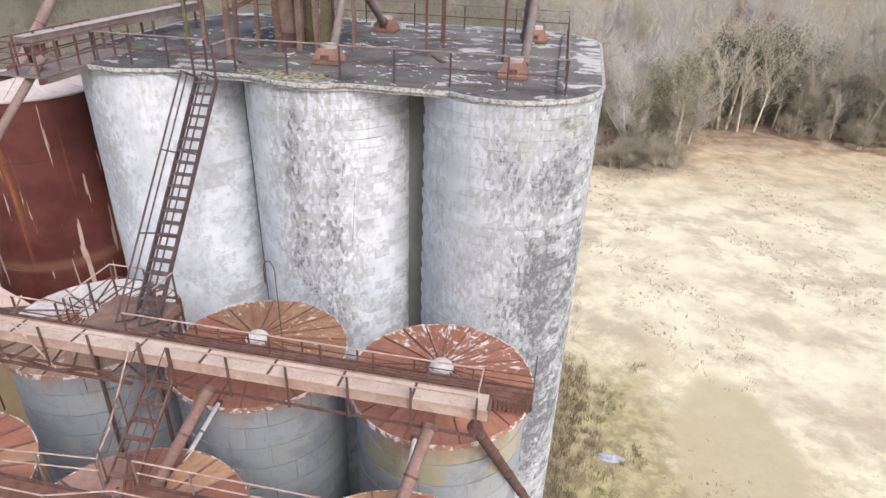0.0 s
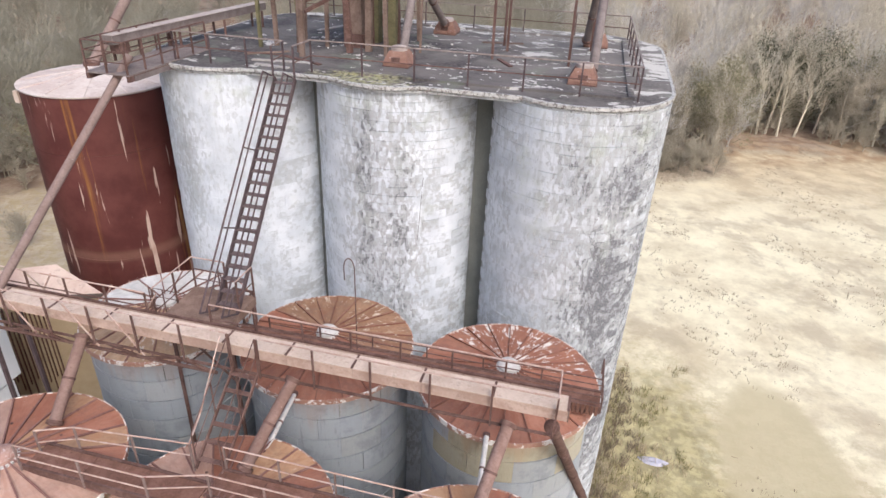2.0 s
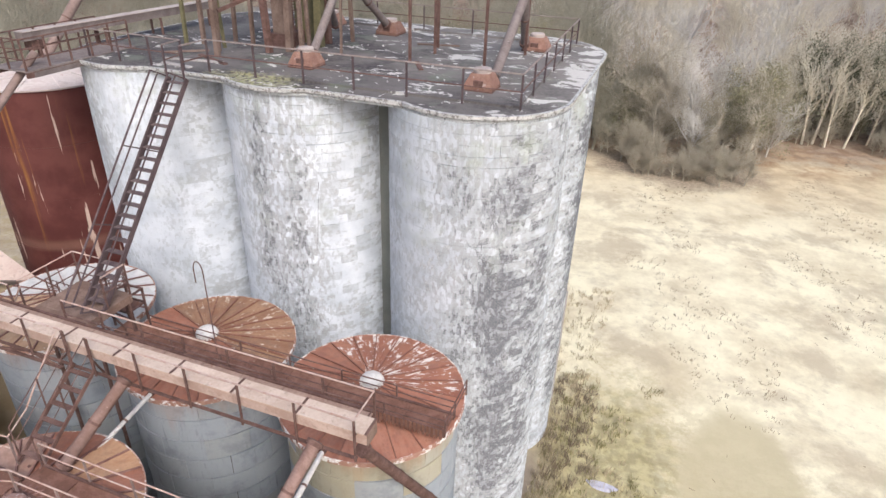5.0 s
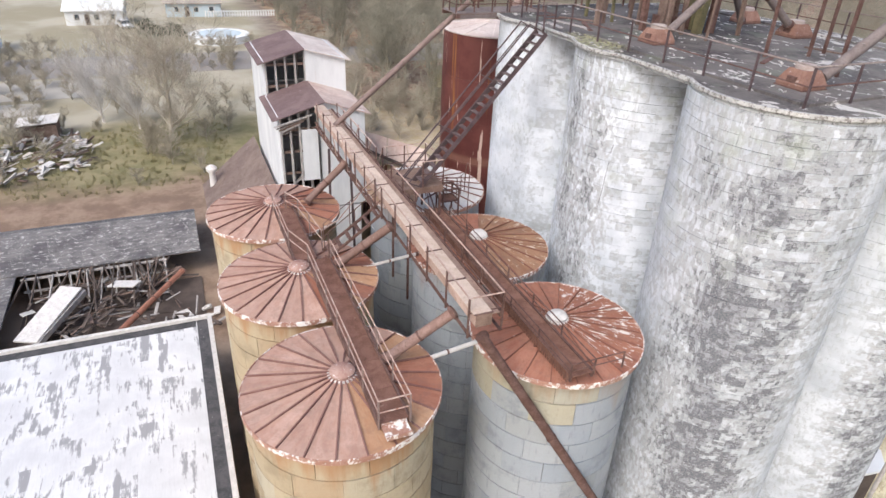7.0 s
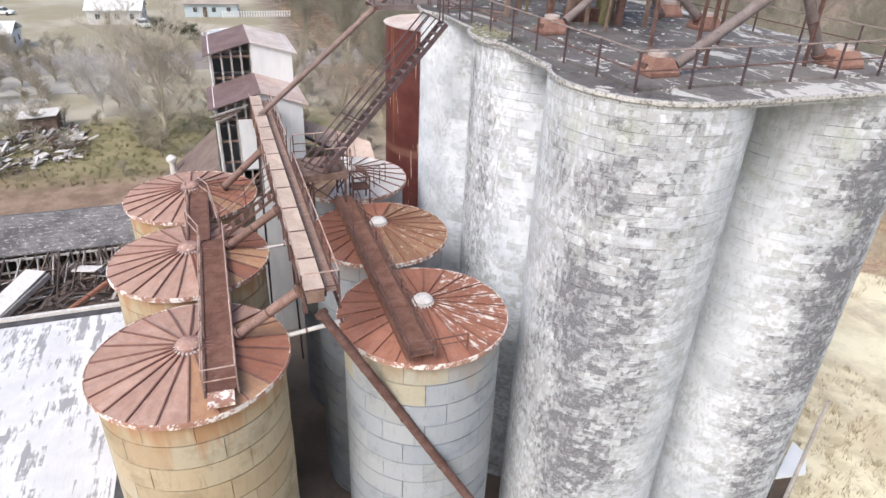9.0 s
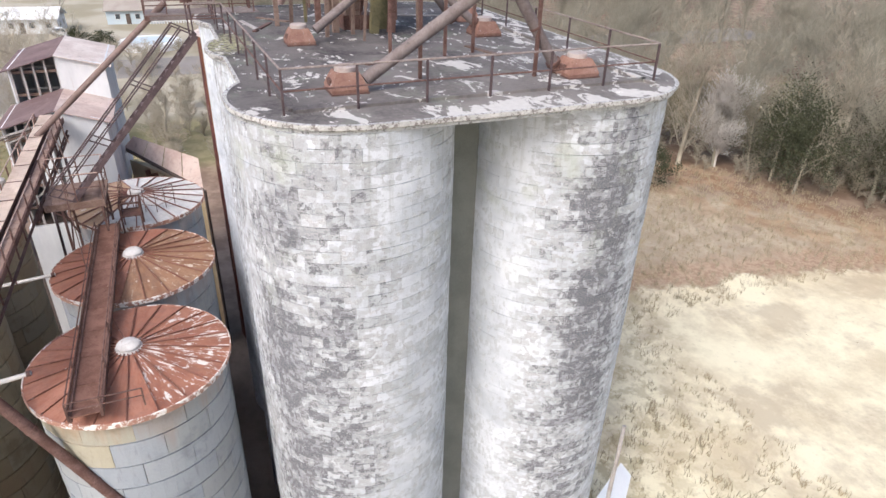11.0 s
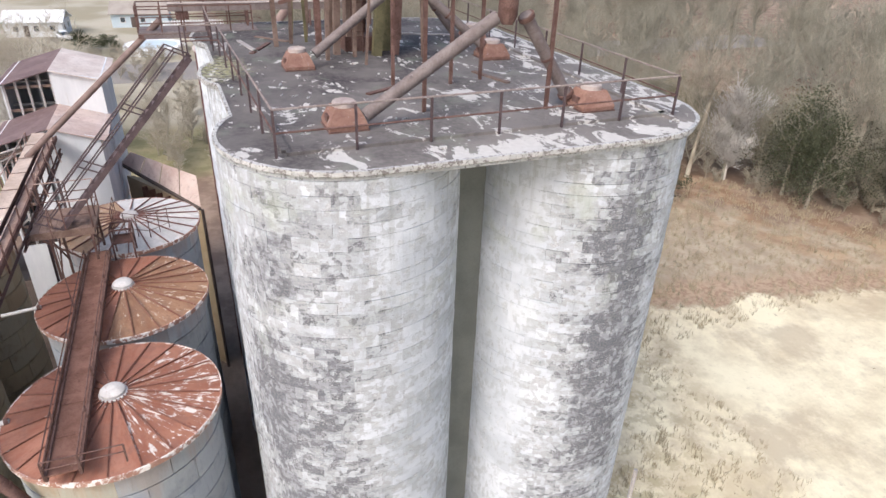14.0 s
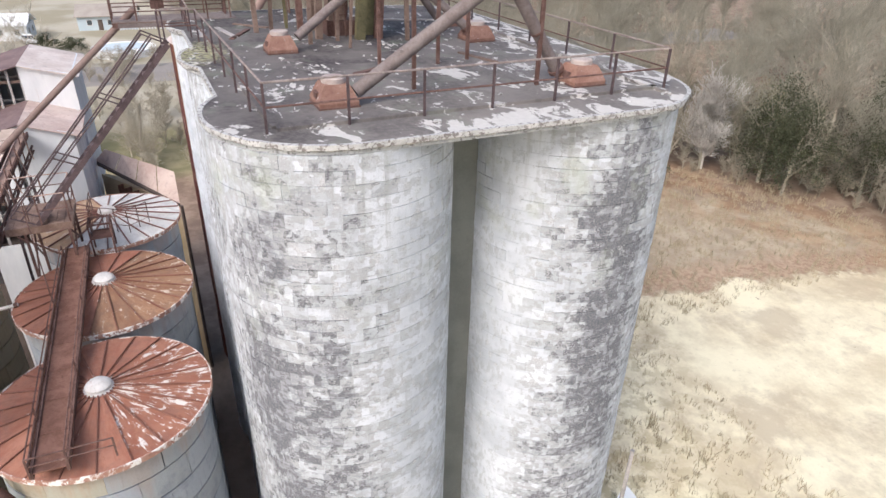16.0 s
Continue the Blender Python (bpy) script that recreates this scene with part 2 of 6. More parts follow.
# ---- mesh writing ----
class Shape:
    """Collects vertices and faces in world coordinates."""

    def __init__(self):
        self.v, self.f = [], []

    def add(self, verts, faces):
        n = len(self.v)
        self.v += [tuple(p) for p in verts]
        self.f += [tuple(i + n for i in f) for f in faces]
        return self

    def box(self, lo, hi):
        (x0, y0, z0), (x1, y1, z1) = lo, hi
        return self.add([(x0, y0, z0), (x1, y0, z0), (x1, y1, z0), (x0, y1, z0), (x0, y0, z1), (x1, y0, z1), (x1, y1, z1), (x0, y1, z1)],
                        [(3, 2, 1, 0), (4, 5, 6, 7), (0, 1, 5, 4), (1, 2, 6, 5), (2, 3, 7, 6), (3, 0, 4, 7)])

    def beam(self, p, q, w, h, up=(0, 0, 1)):
        p, q, up = Vector(p), Vector(q), Vector(up)
        d = (q - p).normalized()
        s = d.cross(up)
        s = s.normalized() if s.length > 1e-4 else Vector((1, 0, 0))
        u = s.cross(d).normalized()
        c = [(-w / 2, -h / 2), (w / 2, -h / 2), (w / 2, h / 2), (-w / 2, h / 2)]
        return self.add([e + s * i + u * j for e in (p, q) for i, j in c],
                        [(0, 1, 2, 3), (7, 6, 5, 4), (0, 4, 5, 1), (1, 5, 6, 2), (2, 6, 7, 3), (3, 7, 4, 0)])

    def tube(self, p, q, r, r2=None, n=10, caps=True):
        p, q = Vector(p), Vector(q)
        r2 = r if r2 is None else r2
        d = (q - p).normalized()
        s = d.orthogonal().normalized()
        u = d.cross(s)
        vs = [e + (s * math.cos(i * math.tau / n) + u * math.sin(i * math.tau / n)) * k for e, k in ((p, r), (q, r2)) for i in range(n)]
        fs = [(i, (i + 1) % n, n + (i + 1) % n, n + i) for i in range(n)]
        if caps:
            fs += [tuple(range(n - 1, -1, -1)), tuple(range(n, 2 * n))]
        return self.add(vs, fs)

    def path(self, pts, r, n=8):
        for p, q in zip(pts, pts[1:]):
            self.tube(p, q, r, None, n)
        return self

    def turned(self, c, profile, n=48):
        """A solid of revolution about the upright through c; profile: (radius, z) from the bottom up."""
        vs, fs = [], []
        for r, z in profile:
            vs += [(c[0] + r * math.cos(i * math.tau / n), c[1] + r * math.sin(i * math.tau / n), z) for i in range(n)]
        for k in range(len(profile) - 1):
            fs += [(k * n + i, k * n + (i + 1) % n, k * n + n + (i + 1) % n, k * n + n + i) for i in range(n)]
        fs += [tuple(range(n - 1, -1, -1)), tuple(range((len(profile) - 1) * n, len(profile) * n))]
        return self.add(vs, fs)

    def bent(self, pts, r, n=8):
        """A tube through pts with one skin."""
        pts = [Vector(p) for p in pts]
        vs, fs = [], []
        for i, p in enumerate(pts):
            d = (pts[min(i + 1, len(pts) - 1)] - pts[max(i - 1, 0)]).normalized()
            s = d.cross(Vector((0, 1, 0))).normalized()
            u = d.cross(s)
            vs += [p + (s * math.cos(k * math.tau / n) + u * math.sin(k * math.tau / n)) * r for k in range(n)]
        for i in range(len(pts) - 1):
            fs += [(i * n + k, i * n + (k + 1) % n, i * n + n + (k + 1) % n, i * n + n + k) for k in range(n)]
        return self.add(vs, fs + [tuple(range(n - 1, -1, -1)), tuple(range((len(pts) - 1) * n, len(pts) * n))])

    def prism(self, outline, z0, z1):
        n = len(outline)
        return self.add([(x, y, z) for z in (z0, z1) for x, y in outline],
                        [tuple(range(n - 1, -1, -1)), tuple(range(n, 2 * n))] + [(i, (i + 1) % n, n + (i + 1) % n, n + i) for i in range(n)])

    def mesh(self, name, origin=(0, 0, 0)):
        me = bpy.data.meshes.new(name)
        me.from_pydata([(x - origin[0], y - origin[1], z - origin[2]) for x, y, z in self.v], [], self.f)
        me.validate()
        return me


def thing(name, at, label, category, group="", kind=""):
    ob = new(name)
    ob.location = at
    ob.empty_display_size = 0.2
    return tagged(ob, label, category, group, kind)


def root_place(ob):
    while ob.parent:
        ob = ob.parent
    return ob.location


def part(name, shape, material, parent, label="", smooth=False):
    """One mesh object under a thing or a part."""
    me = shape.mesh(name, root_place(parent))
    me.materials.append(material)
    if smooth:
        me.polygons.foreach_set("use_smooth", [True] * len(me.polygons))
        me.set_sharp_from_angle(angle=radians(40))
    ob = new(name, me)
    ob.parent = parent
    return tagged(ob, label)


def single(name, shape, material, label, category, kind="", group="", smooth=False):
    """A top-level thing that is one mesh."""
    me = shape.mesh(name)
    me.materials.append(material)
    if smooth:
        me.polygons.foreach_set("use_smooth", [True] * len(me.polygons))
        me.set_sharp_from_angle(angle=radians(40))
    return tagged(new(name, me), label, category, group, kind)


# ---- plan ----
SLAB_TOP, SLAB_LOW = 19.70, 19.48
BIG_R = 2.85
CENTRES = {(0, 0): (-13.75, 20.12), (1, 0): (-7.68, 20.11), (2, 0): (-1.42, 19.82), (2, 1): (-1.56, 26.55)}
BIG_X, BIG_Y = (-13.9, -7.72, -1.42), (19.85, 26.65)
RADII = {0: 3.05, 1: 2.98, 2: 2.88}
SMALL_R, RIM, CAP = 2.52, 12.25, 12.85
HATCH, TARP, POLE = (-11.0, 13.44), (4.7, 23.9), (1.05, 29.0)
CABLE = [(-36, 19.2), (-39.1, 18.9), (-45.7, 18.4), (-50.9, 17.6), (-54.9, 16.5), (-57.2, 14.9), (-58.5, 14.1)]
ROW_A = [(-13.4, 6.62), (-7.75, 6.58), (-1.92, 6.6)]
ROW_B = [(-13.75, 13.5), (-8.0, 13.5), (-2.25, 13.5)]


# ---- ground ----
def ground_material():
    k = Mat("sand_and_leaf_litter")
    x, y, z = k.xyz()
    big, mid, small = k.noise(0.05, None, 4), k.noise(0.37, k.moved(k.pos, (13.0, 7.0, 3.0)), 6, 0.66), k.noise(3.0, None, 5, 0.65)
    sway = k.math("MULTIPLY", k.math("SUBTRACT", k.noise(0.11, None, 5, 0.6), 0.5), 16.0)
    ragged = k.math("MULTIPLY", k.math("SUBTRACT", k.noise(0.5, None, 6, 0.7), 0.5), 5.0)
    field = k.math("ADD", k.math("SUBTRACT", k.math("ADD", x, 24.5), k.math("MULTIPLY", y, 0.19)), k.math("ADD", ragged, k.math("MULTIPLY", sway, 0.12)))
    inside = k.math("MINIMUM", k.math("MULTIPLY", field, 3.0), k.math("ADD", k.math("SUBTRACT", y, 27.0), k.step(x, 2.0, 7.0, 0.0, 30.0)))
    inside = k.math("MINIMUM", inside, k.math("SUBTRACT", 72.0, k.math("SUBTRACT", y, k.math("MULTIPLY", x, 0.32))))
    inside = k.math("ADD", inside, k.math("MULTIPLY", sway, 0.4))
    sand = k.step(inside, -0.8, 2.2)
    sand_c = k.mix(k.step(k.noise(0.22, None, 6, 0.68), 0.32, 0.62), (0.55, 0.475, 0.33), (0.75, 0.69, 0.505))
    sand_c = k.mix(k.math("MULTIPLY", k.step(k.noise(0.16, None, 6, 0.66, 0.2), 0.49, 0.62), 0.7), sand_c, (0.42, 0.35, 0.25))
    sand_c = k.mix(k.math("MULTIPLY", k.step(y, 52.0, 76.0), 0.7), sand_c, k.mix(k.step(mid, 0.4, 0.62), (0.37, 0.27, 0.165), (0.55, 0.44, 0.28)))
    sand_c = k.mix(k.math("MULTIPLY", k.step(small, 0.58, 0.72), 0.45), sand_c, (0.42, 0.36, 0.26))
    dry = k.mix(k.step(mid, 0.35, 0.65), (0.32, 0.26, 0.19), (0.44, 0.37, 0.27))
    dry = k.mix(k.step(small, 0.5, 0.7), dry, (0.30, 0.22, 0.14))
    woods = k.mix(k.step(mid, 0.4, 0.6), (0.20, 0.135, 0.095), (0.31, 0.235, 0.175))
    green = k.mix(k.step(mid, 0.38, 0.62), (0.185, 0.168, 0.085), (0.28, 0.24, 0.14))
    c = k.mix(sand, dry, sand_c)
    strip = k.math("MULTIPLY", k.step(field, -4.0, -1.5), k.step(field, 0.6, -0.3))
    c = k.mix(k.math("MULTIPLY", k.math("MULTIPLY", strip, k.step(y, 36.0, 42.0)), 0.7), c, k.mix(k.step(small, 0.42, 0.6), (0.29, 0.175, 0.115), (0.47, 0.345, 0.24)))
    mottle = k.math("MULTIPLY", k.step(k.noise(0.9, None, 7, 0.72), 0.47, 0.58), k.step(k.math("ADD", y, k.math("MULTIPLY", x, 0.6)), 42.0, 30.0))
    c = k.mix(k.math("MULTIPLY", mottle, 0.55), c, (0.34, 0.27, 0.14))
    edge = k.math("SUBTRACT", k.math("SUBTRACT", y, 74.0), k.math("MULTIPLY", x, 0.32))
    edge2 = k.math("SUBTRACT", k.math("SUBTRACT", y, 84.0), k.math("MULTIPLY", x, 0.85))
    c = k.mix(k.step(k.math("ADD", k.math("MAXIMUM", edge, k.math("MINIMUM", edge2, k.math("SUBTRACT", -14.0, x))), sway), -2.0, 5.0), c, woods)
    litter = k.math("ADD", k.math("ADD", edge, 6.0), k.math("MULTIPLY", sway, 0.6))
    litter = k.math("MULTIPLY", k.step(litter, -3.0, 2.0), k.step(litter, 12.0, 6.0))
    c = k.mix(k.math("MULTIPLY", k.math("MULTIPLY", litter, k.step(k.noise(0.25, None, 5, 0.65), 0.40, 0.58)), 0.75), c, k.mix(k.step(mid, 0.4, 0.62), (0.27, 0.165, 0.095), (0.40, 0.28, 0.17)))
    # brown scrub that reaches out before the woods
    dx, dy = k.math("SUBTRACT", x, 6.0), k.math("SUBTRACT", y, 71.0)
    d = k.math("SQRT", k.math("ADD", k.math("MULTIPLY", k.math("MULTIPLY", dx, dx), 0.5), k.math("MULTIPLY", dy, dy)))
    d = k.math("ADD", d, k.math("MULTIPLY", k.math("SUBTRACT", k.noise(0.35, None, 6, 0.7), 0.5), 6.0))
    c = k.mix(k.math("MULTIPLY", k.step(d, 8.0, 5.0), 0.85), c, k.mix(k.step(small, 0.42, 0.6), (0.24, 0.185, 0.135), (0.36, 0.295, 0.22)))
    # scrub beside the silos, and the shallow silted hollow next to it
    dx, dy = k.math("SUBTRACT", x, 4.0), k.math("SUBTRACT", y, 23.5)
    d = k.math("SQRT", k.math("ADD", k.math("MULTIPLY", dx, dx), k.math("MULTIPLY", k.math("MULTIPLY", dy, dy), 0.35)))
    d = k.math("ADD", d, k.math("MULTIPLY", sway, 0.3))
    d = k.math("ADD", d, k.math("MULTIPLY", k.math("SUBTRACT", k.noise(0.6, None, 6, 0.7), 0.5), 5.0))
    c = k.mix(k.math("MULTIPLY", k.step(d, 6.6, 2.2), 0.85), c, k.mix(k.step(k.noise(1.3, None, 6, 0.7), 0.42, 0.6), (0.27, 0.235, 0.12), (0.45, 0.39, 0.21)))
    dx, dy = k.math("SUBTRACT", x, 11.3), k.math("SUBTRACT", y, 25.5)
    d = k.math("SQRT", k.math("ADD", k.math("MULTIPLY", k.math("MULTIPLY", dx, dx), 1.4), k.math("MULTIPLY", k.math("MULTIPLY", dy, dy), 0.3)))
    d = k.math("ADD", d, k.math("MULTIPLY", sway, 0.15))
    c = k.mix(k.math("MULTIPLY", k.step(d, 4.2, 3.2), 0.85), c, (0.46, 0.40, 0.26))
    # the yard and the village side: dirt track, grass, then pale lots
    west = k.step(k.math("ADD", x, k.math("MULTIPLY", sway, 0.4)), -19.0, -23.0)
    south = k.step(k.math("ADD", y, k.math("MULTIPLY", sway, 0.3)), 24.0, 18.0)
    yard = k.mix(k.step(mid, 0.35, 0.65), (0.18, 0.145, 0.12), (0.28, 0.23, 0.19))
    c = k.mix(k.math("MULTIPLY", k.step(y, 27.0, 23.0), k.step(k.math("ADD", x, k.math("MULTIPLY", sway, 0.2)), 3.5, 0.5)), c, yard)
    lot = k.mix(k.step(big, 0.42, 0.6), (0.31, 0.275, 0.195), (0.43, 0.39, 0.315))
    far = k.math("ADD", x, sway)
    dirt = k.mix(k.step(mid, 0.38, 0.62), (0.20, 0.135, 0.098), (0.31, 0.225, 0.165))
    side = k.mix(k.step(far, -46.0, -53.0), dirt, k.mix(k.step(far, -62.0, -72.0), green, lot))
    c = k.mix(k.math("MULTIPLY", west, south), c, side)
    return k.done(c, 0.95, 0.0, k.math("ADD", small, mid), 0.05)


def ground():
    n, s = 90, Shape()
    ticks = [math.copysign(abs(v) ** 2.6, v) * 2500 for v in np.linspace(-1, 1, n)]
    for j in range(n):
        for i in range(n):
            x, y = ticks[i], ticks[j] + 30
            near = abs(x) < 90 and y > 32
            s.v.append((x, y, 0.35 * noise.noise(Vector((x * 0.09, y * 0.09, 0))) if near else 0.0))
    s.f = [(j * n + i, j * n + i + 1, (j + 1) * n + i + 1, (j + 1) * n + i) for j in range(n - 1) for i in range(n - 1)]
    single("ground", s, ground_material(), "pale sand, dry grass and leaf litter", "ground", "structure", smooth=True)


ground()


# ---- tall concrete silos ----
def arc_block(c, r, a0, a1, z0, z1, thick=0.05, cut=2):
    """A curved block standing proud of a cylinder."""
    s = Shape()
    vs = []
    for z in (z0, z1):
        for k in range(cut + 1):
            a = a0 + (a1 - a0) * k / cut
            for rr in (r, r + thick):
                vs.append((c[0] + rr * math.cos(a), c[1] + rr * math.sin(a), z))
    m = 2 * (cut + 1)
    fs = []
    for k in range(cut):
        i = 2 * k
        fs += [(i + 1, i + 3, m + i + 3, m + i + 1), (m + i, m + i + 1, m + i + 3, m + i + 2), (i + 2, i + 3, i + 1, i)]
    fs += [(0, 1, m + 1, m), (m - 1, m - 2, 2 * m - 2, 2 * m - 1)]
    return s.add(vs, fs)


def courses(r, height, width, top, seed):
    """Angles and heights of the blocks of a round wall, course by course, staggered."""
    rnd = random.Random(seed)
    count = round(math.tau * r / width)
    rows = math.ceil(top / height)
    for j in range(rows):
        z1 = top - j * height
        for i in range(count):
            a0 = (i + 0.5 * (j % 2) + rnd.uniform(-0.006, 0.006)) * math.tau / count
            yield j, a0, a0 + math.tau / count, max(-0.02, z1 - height), z1, rnd.uniform(-0.006, 0.012)


def tall_silo(i, x, y, staves, near, skin):
    radius = RADII[i % 10]
    silo = thing("concrete_silo", (x, y, 0), "tall limewashed concrete stave silo with dark weather stains", "silo", "tall silos under one slab")
    part("core", Shape().turned((x, y), [(radius - 0.05, 0), (radius - 0.05, SLAB_LOW)], 72), CORE, silo, "grey mortar core", True)
    if not staves:
        return
    rest, made = Shape(), 0
    for j, a0, a1, z0, z1, off in courses(radius, *((0.45, 0.76) if i == 0 else (0.32, 0.60)), SLAB_LOW - 0.004, 40 + i):
        wear = (off + 0.006) / 0.018
        gap, lift = (0.0004 / radius, 0.0012) if i == 0 else (0.0012 / radius, 0.0015 + 0.010 * wear * wear * wear)
        mid = (a0 + a1) / 2
        facing = math.cos(mid - near[0]) if near else -1
        b = arc_block((x, y), radius - 0.05, a0 + gap, a1 - gap, z0 + lift, z1 - lift, 0.05 + off, 2)
        if near and facing > 0.72 and 3 <= j < 34 and made < 290:
            made += 1
            part("stave", b, skin, silo)
        elif max(math.cos(mid - q) for q in staves) > -0.15:
            rest.add(b.v, b.f)
    tagged(part("stave_rest", rest, skin, silo, "staggered limewashed concrete staves"), kind="stuff")


def slab_outline(r):
    pts = []
    for n, (cx, cy, a0, a1) in enumerate(
            [(BIG_X[k], BIG_Y[0], -124, -56) for k in (0, 1)] + [(BIG_X[2], BIG_Y[0], -124, 0), (BIG_X[2], BIG_Y[1], 0, 90)] +
            [(BIG_X[0], BIG_Y[1], 90, 180), (BIG_X[0], BIG_Y[0], 180, 236)]):
        steps = 34
        pts += [(cx + r * math.cos(radians(a0 + (a1 - a0) * k / steps)), cy + r * math.sin(radians(a0 + (a1 - a0) * k / steps))) for k in range(steps + (n in (2, 3, 4)))]
    return pts


def slab_material():
    k = Mat("cracked_roof_coating")
    x, y, z = k.xyz()
    n1, n2 = k.noise(1.05, k.scaled(k.pos, (0.75, 1.2, 1.0)), 8, 0.66, 0.6), k.noise(7.0, None, 5, 0.65)
    tar = k.mix(k.step(n2, 0.4, 0.62), (0.045, 0.040, 0.043), (0.105, 0.093, 0.092))
    tar = k.mix(k.step(k.noise(0.4, None, 3), 0.4, 0.65), tar, (0.15, 0.135, 0.13))
    tar = k.mix(k.math("MULTIPLY", k.step(k.noise(0.9, k.moved(k.pos, (4.0, 8.0, 0.0)), 5, 0.65), 0.52, 0.66), 0.5), tar, (0.20, 0.18, 0.17))
    tar = k.mix(k.math("MULTIPLY", k.step(k.noise(0.8, k.moved(k.pos, (1.0, 5.0, 3.0)), 4), 0.56, 0.68), 0.5), tar, (0.17, 0.19, 0.15))
    rim_x = k.math("MAXIMUM", k.math("ADD", k.math("MULTIPLY", k.step(x, -0.2, 1.1), k.step(y, 16.0, 22.5)), k.math("MULTIPLY", k.math("MULTIPLY", k.step(x, 0.25, 0.7), k.step(y, 18.5, 23.5)), 1.1)), k.math("MULTIPLY", k.step(y, 18.3, 17.0), 0.45))
    rim_x = k.math("MAXIMUM", rim_x, k.math("MULTIPLY", k.step(y, 27.4, 28.6), 1.5))
    rim_x = k.math("MAXIMUM", rim_x, k.math("MULTIPLY", k.step(k.math("ADD", y, x), 17.0, 24.0), 0.55))
    tar = k.mix(k.math("MULTIPLY", k.step(k.math("ADD", k.math("ADD", y, x), k.math("MULTIPLY", n1, 8.0)), 20.0, 27.0), 0.35), tar, (0.33, 0.30, 0.275))
    flake = k.math("ADD", n1, k.math("ADD", k.math("MULTIPLY", rim_x, 0.07), k.math("MULTIPLY", n2, 0.12)))
    c = k.mix(k.step(flake, 0.662, 0.688), tar, k.mix(n2, (0.43, 0.41, 0.39), (0.63, 0.605, 0.575)))
    dx, dy = k.math("ADD", x, 8.2), k.math("SUBTRACT", y, 17.6)
    d = k.math("SQRT", k.math("ADD", k.math("MULTIPLY", k.math("MULTIPLY", dx, dx), 0.3), k.math("MULTIPLY", dy, dy)))
    moss = k.step(k.math("ADD", d, k.math("MULTIPLY", k.noise(2.2, None, 6, 0.7), 2.2)), 2.3, 1.5)
    moss = k.math("MULTIPLY", moss, k.step(k.noise(6.0, None, 5, 0.7), 0.38, 0.56))
    c = k.mix(k.math("MULTIPLY", moss, 0.75), c, k.mix(k.step(n2, 0.35, 0.65), (0.26, 0.26, 0.10), (0.50, 0.47, 0.33)))
    return k.done(c, 0.85, 0.0, n2, 0.02)


SLAB_SIDE = rust("weathered_slab_side", (0.34, 0.345, 0.345), (0.50, 0.505, 0.505), (0.17, 0.165, 0.16), 0.55, 3.0)
EDGE = rust("chipped_white_edge", (0.44, 0.435, 0.425), (0.62, 0.61, 0.595), (0.20, 0.18, 0.17), 0.515, 4.0)


def slab():
    base = thing("roof_slab", (BIG_X[1], BIG_Y[0], SLAB_LOW), "tarred concrete roof slab with flaking white coating", "roof slab")
    m = slab_material()
    part("deck", Shape().prism(slab_outline(BIG_R + 0.005), SLAB_LOW, SLAB_TOP - 0.06), SLAB_SIDE, base, "weathered concrete deck")
    lip = slab_outline(BIG_R + 0.08)
    inner = slab_outline(BIG_R - 0.02)
    s, n = Shape(), len(lip)
    rough = lambda x, y, o: noise.noise(Vector((x * 2.3, y * 2.3, o))) + 0.5 * noise.noise(Vector((x * 7.0, y * 7.0, o)))
    lip = [(x + 0.03 * rough(x, y, 0), y + 0.03 * rough(x, y, 3)) for x, y in lip]
    s.v = [(x, y, SLAB_TOP - 0.10 + 0.08 * rough(x, y, 5)) for x, y in lip] + [(x, y, SLAB_TOP - 0.004 + 0.008 * rough(x, y, 9)) for x, y in lip] + [(x, y, SLAB_TOP) for x, y in inner] + [(x, y, SLAB_TOP - 0.17) for x, y in inner]
    s.f = [(q * n + i, q * n + (i + 1) % n, ((q + 1) % 4) * n + (i + 1) % n, ((q + 1) % 4) * n + i) for q in range(4) for i in range(n)]
    part("drip_edge", s, EDGE, base, "chipped coated concrete edge")
    part("screed", Shape().prism(slab_outline(BIG_R - 0.03), SLAB_TOP - 0.06, SLAB_TOP - 0.004), m, base)
    # low concrete kerbs that carry the guard rail posts
    for p, q in (((0.12, 18.3), (-0.10, 28.2)), ((-9.4, 18.02), (0.02, 18.3)), ((-14.8, 28.1), (0.4, 28.1))):
        s = Shape().beam((*p, SLAB_TOP + 0.03), (*q, SLAB_TOP + 0.03), 0.18, 0.08)
        part("kerb", s, m, base, "low worn concrete kerb")


CORE = plain("mortar_core", (0.20, 0.20, 0.20), (0.36, 0.36, 0.36), 1.5)

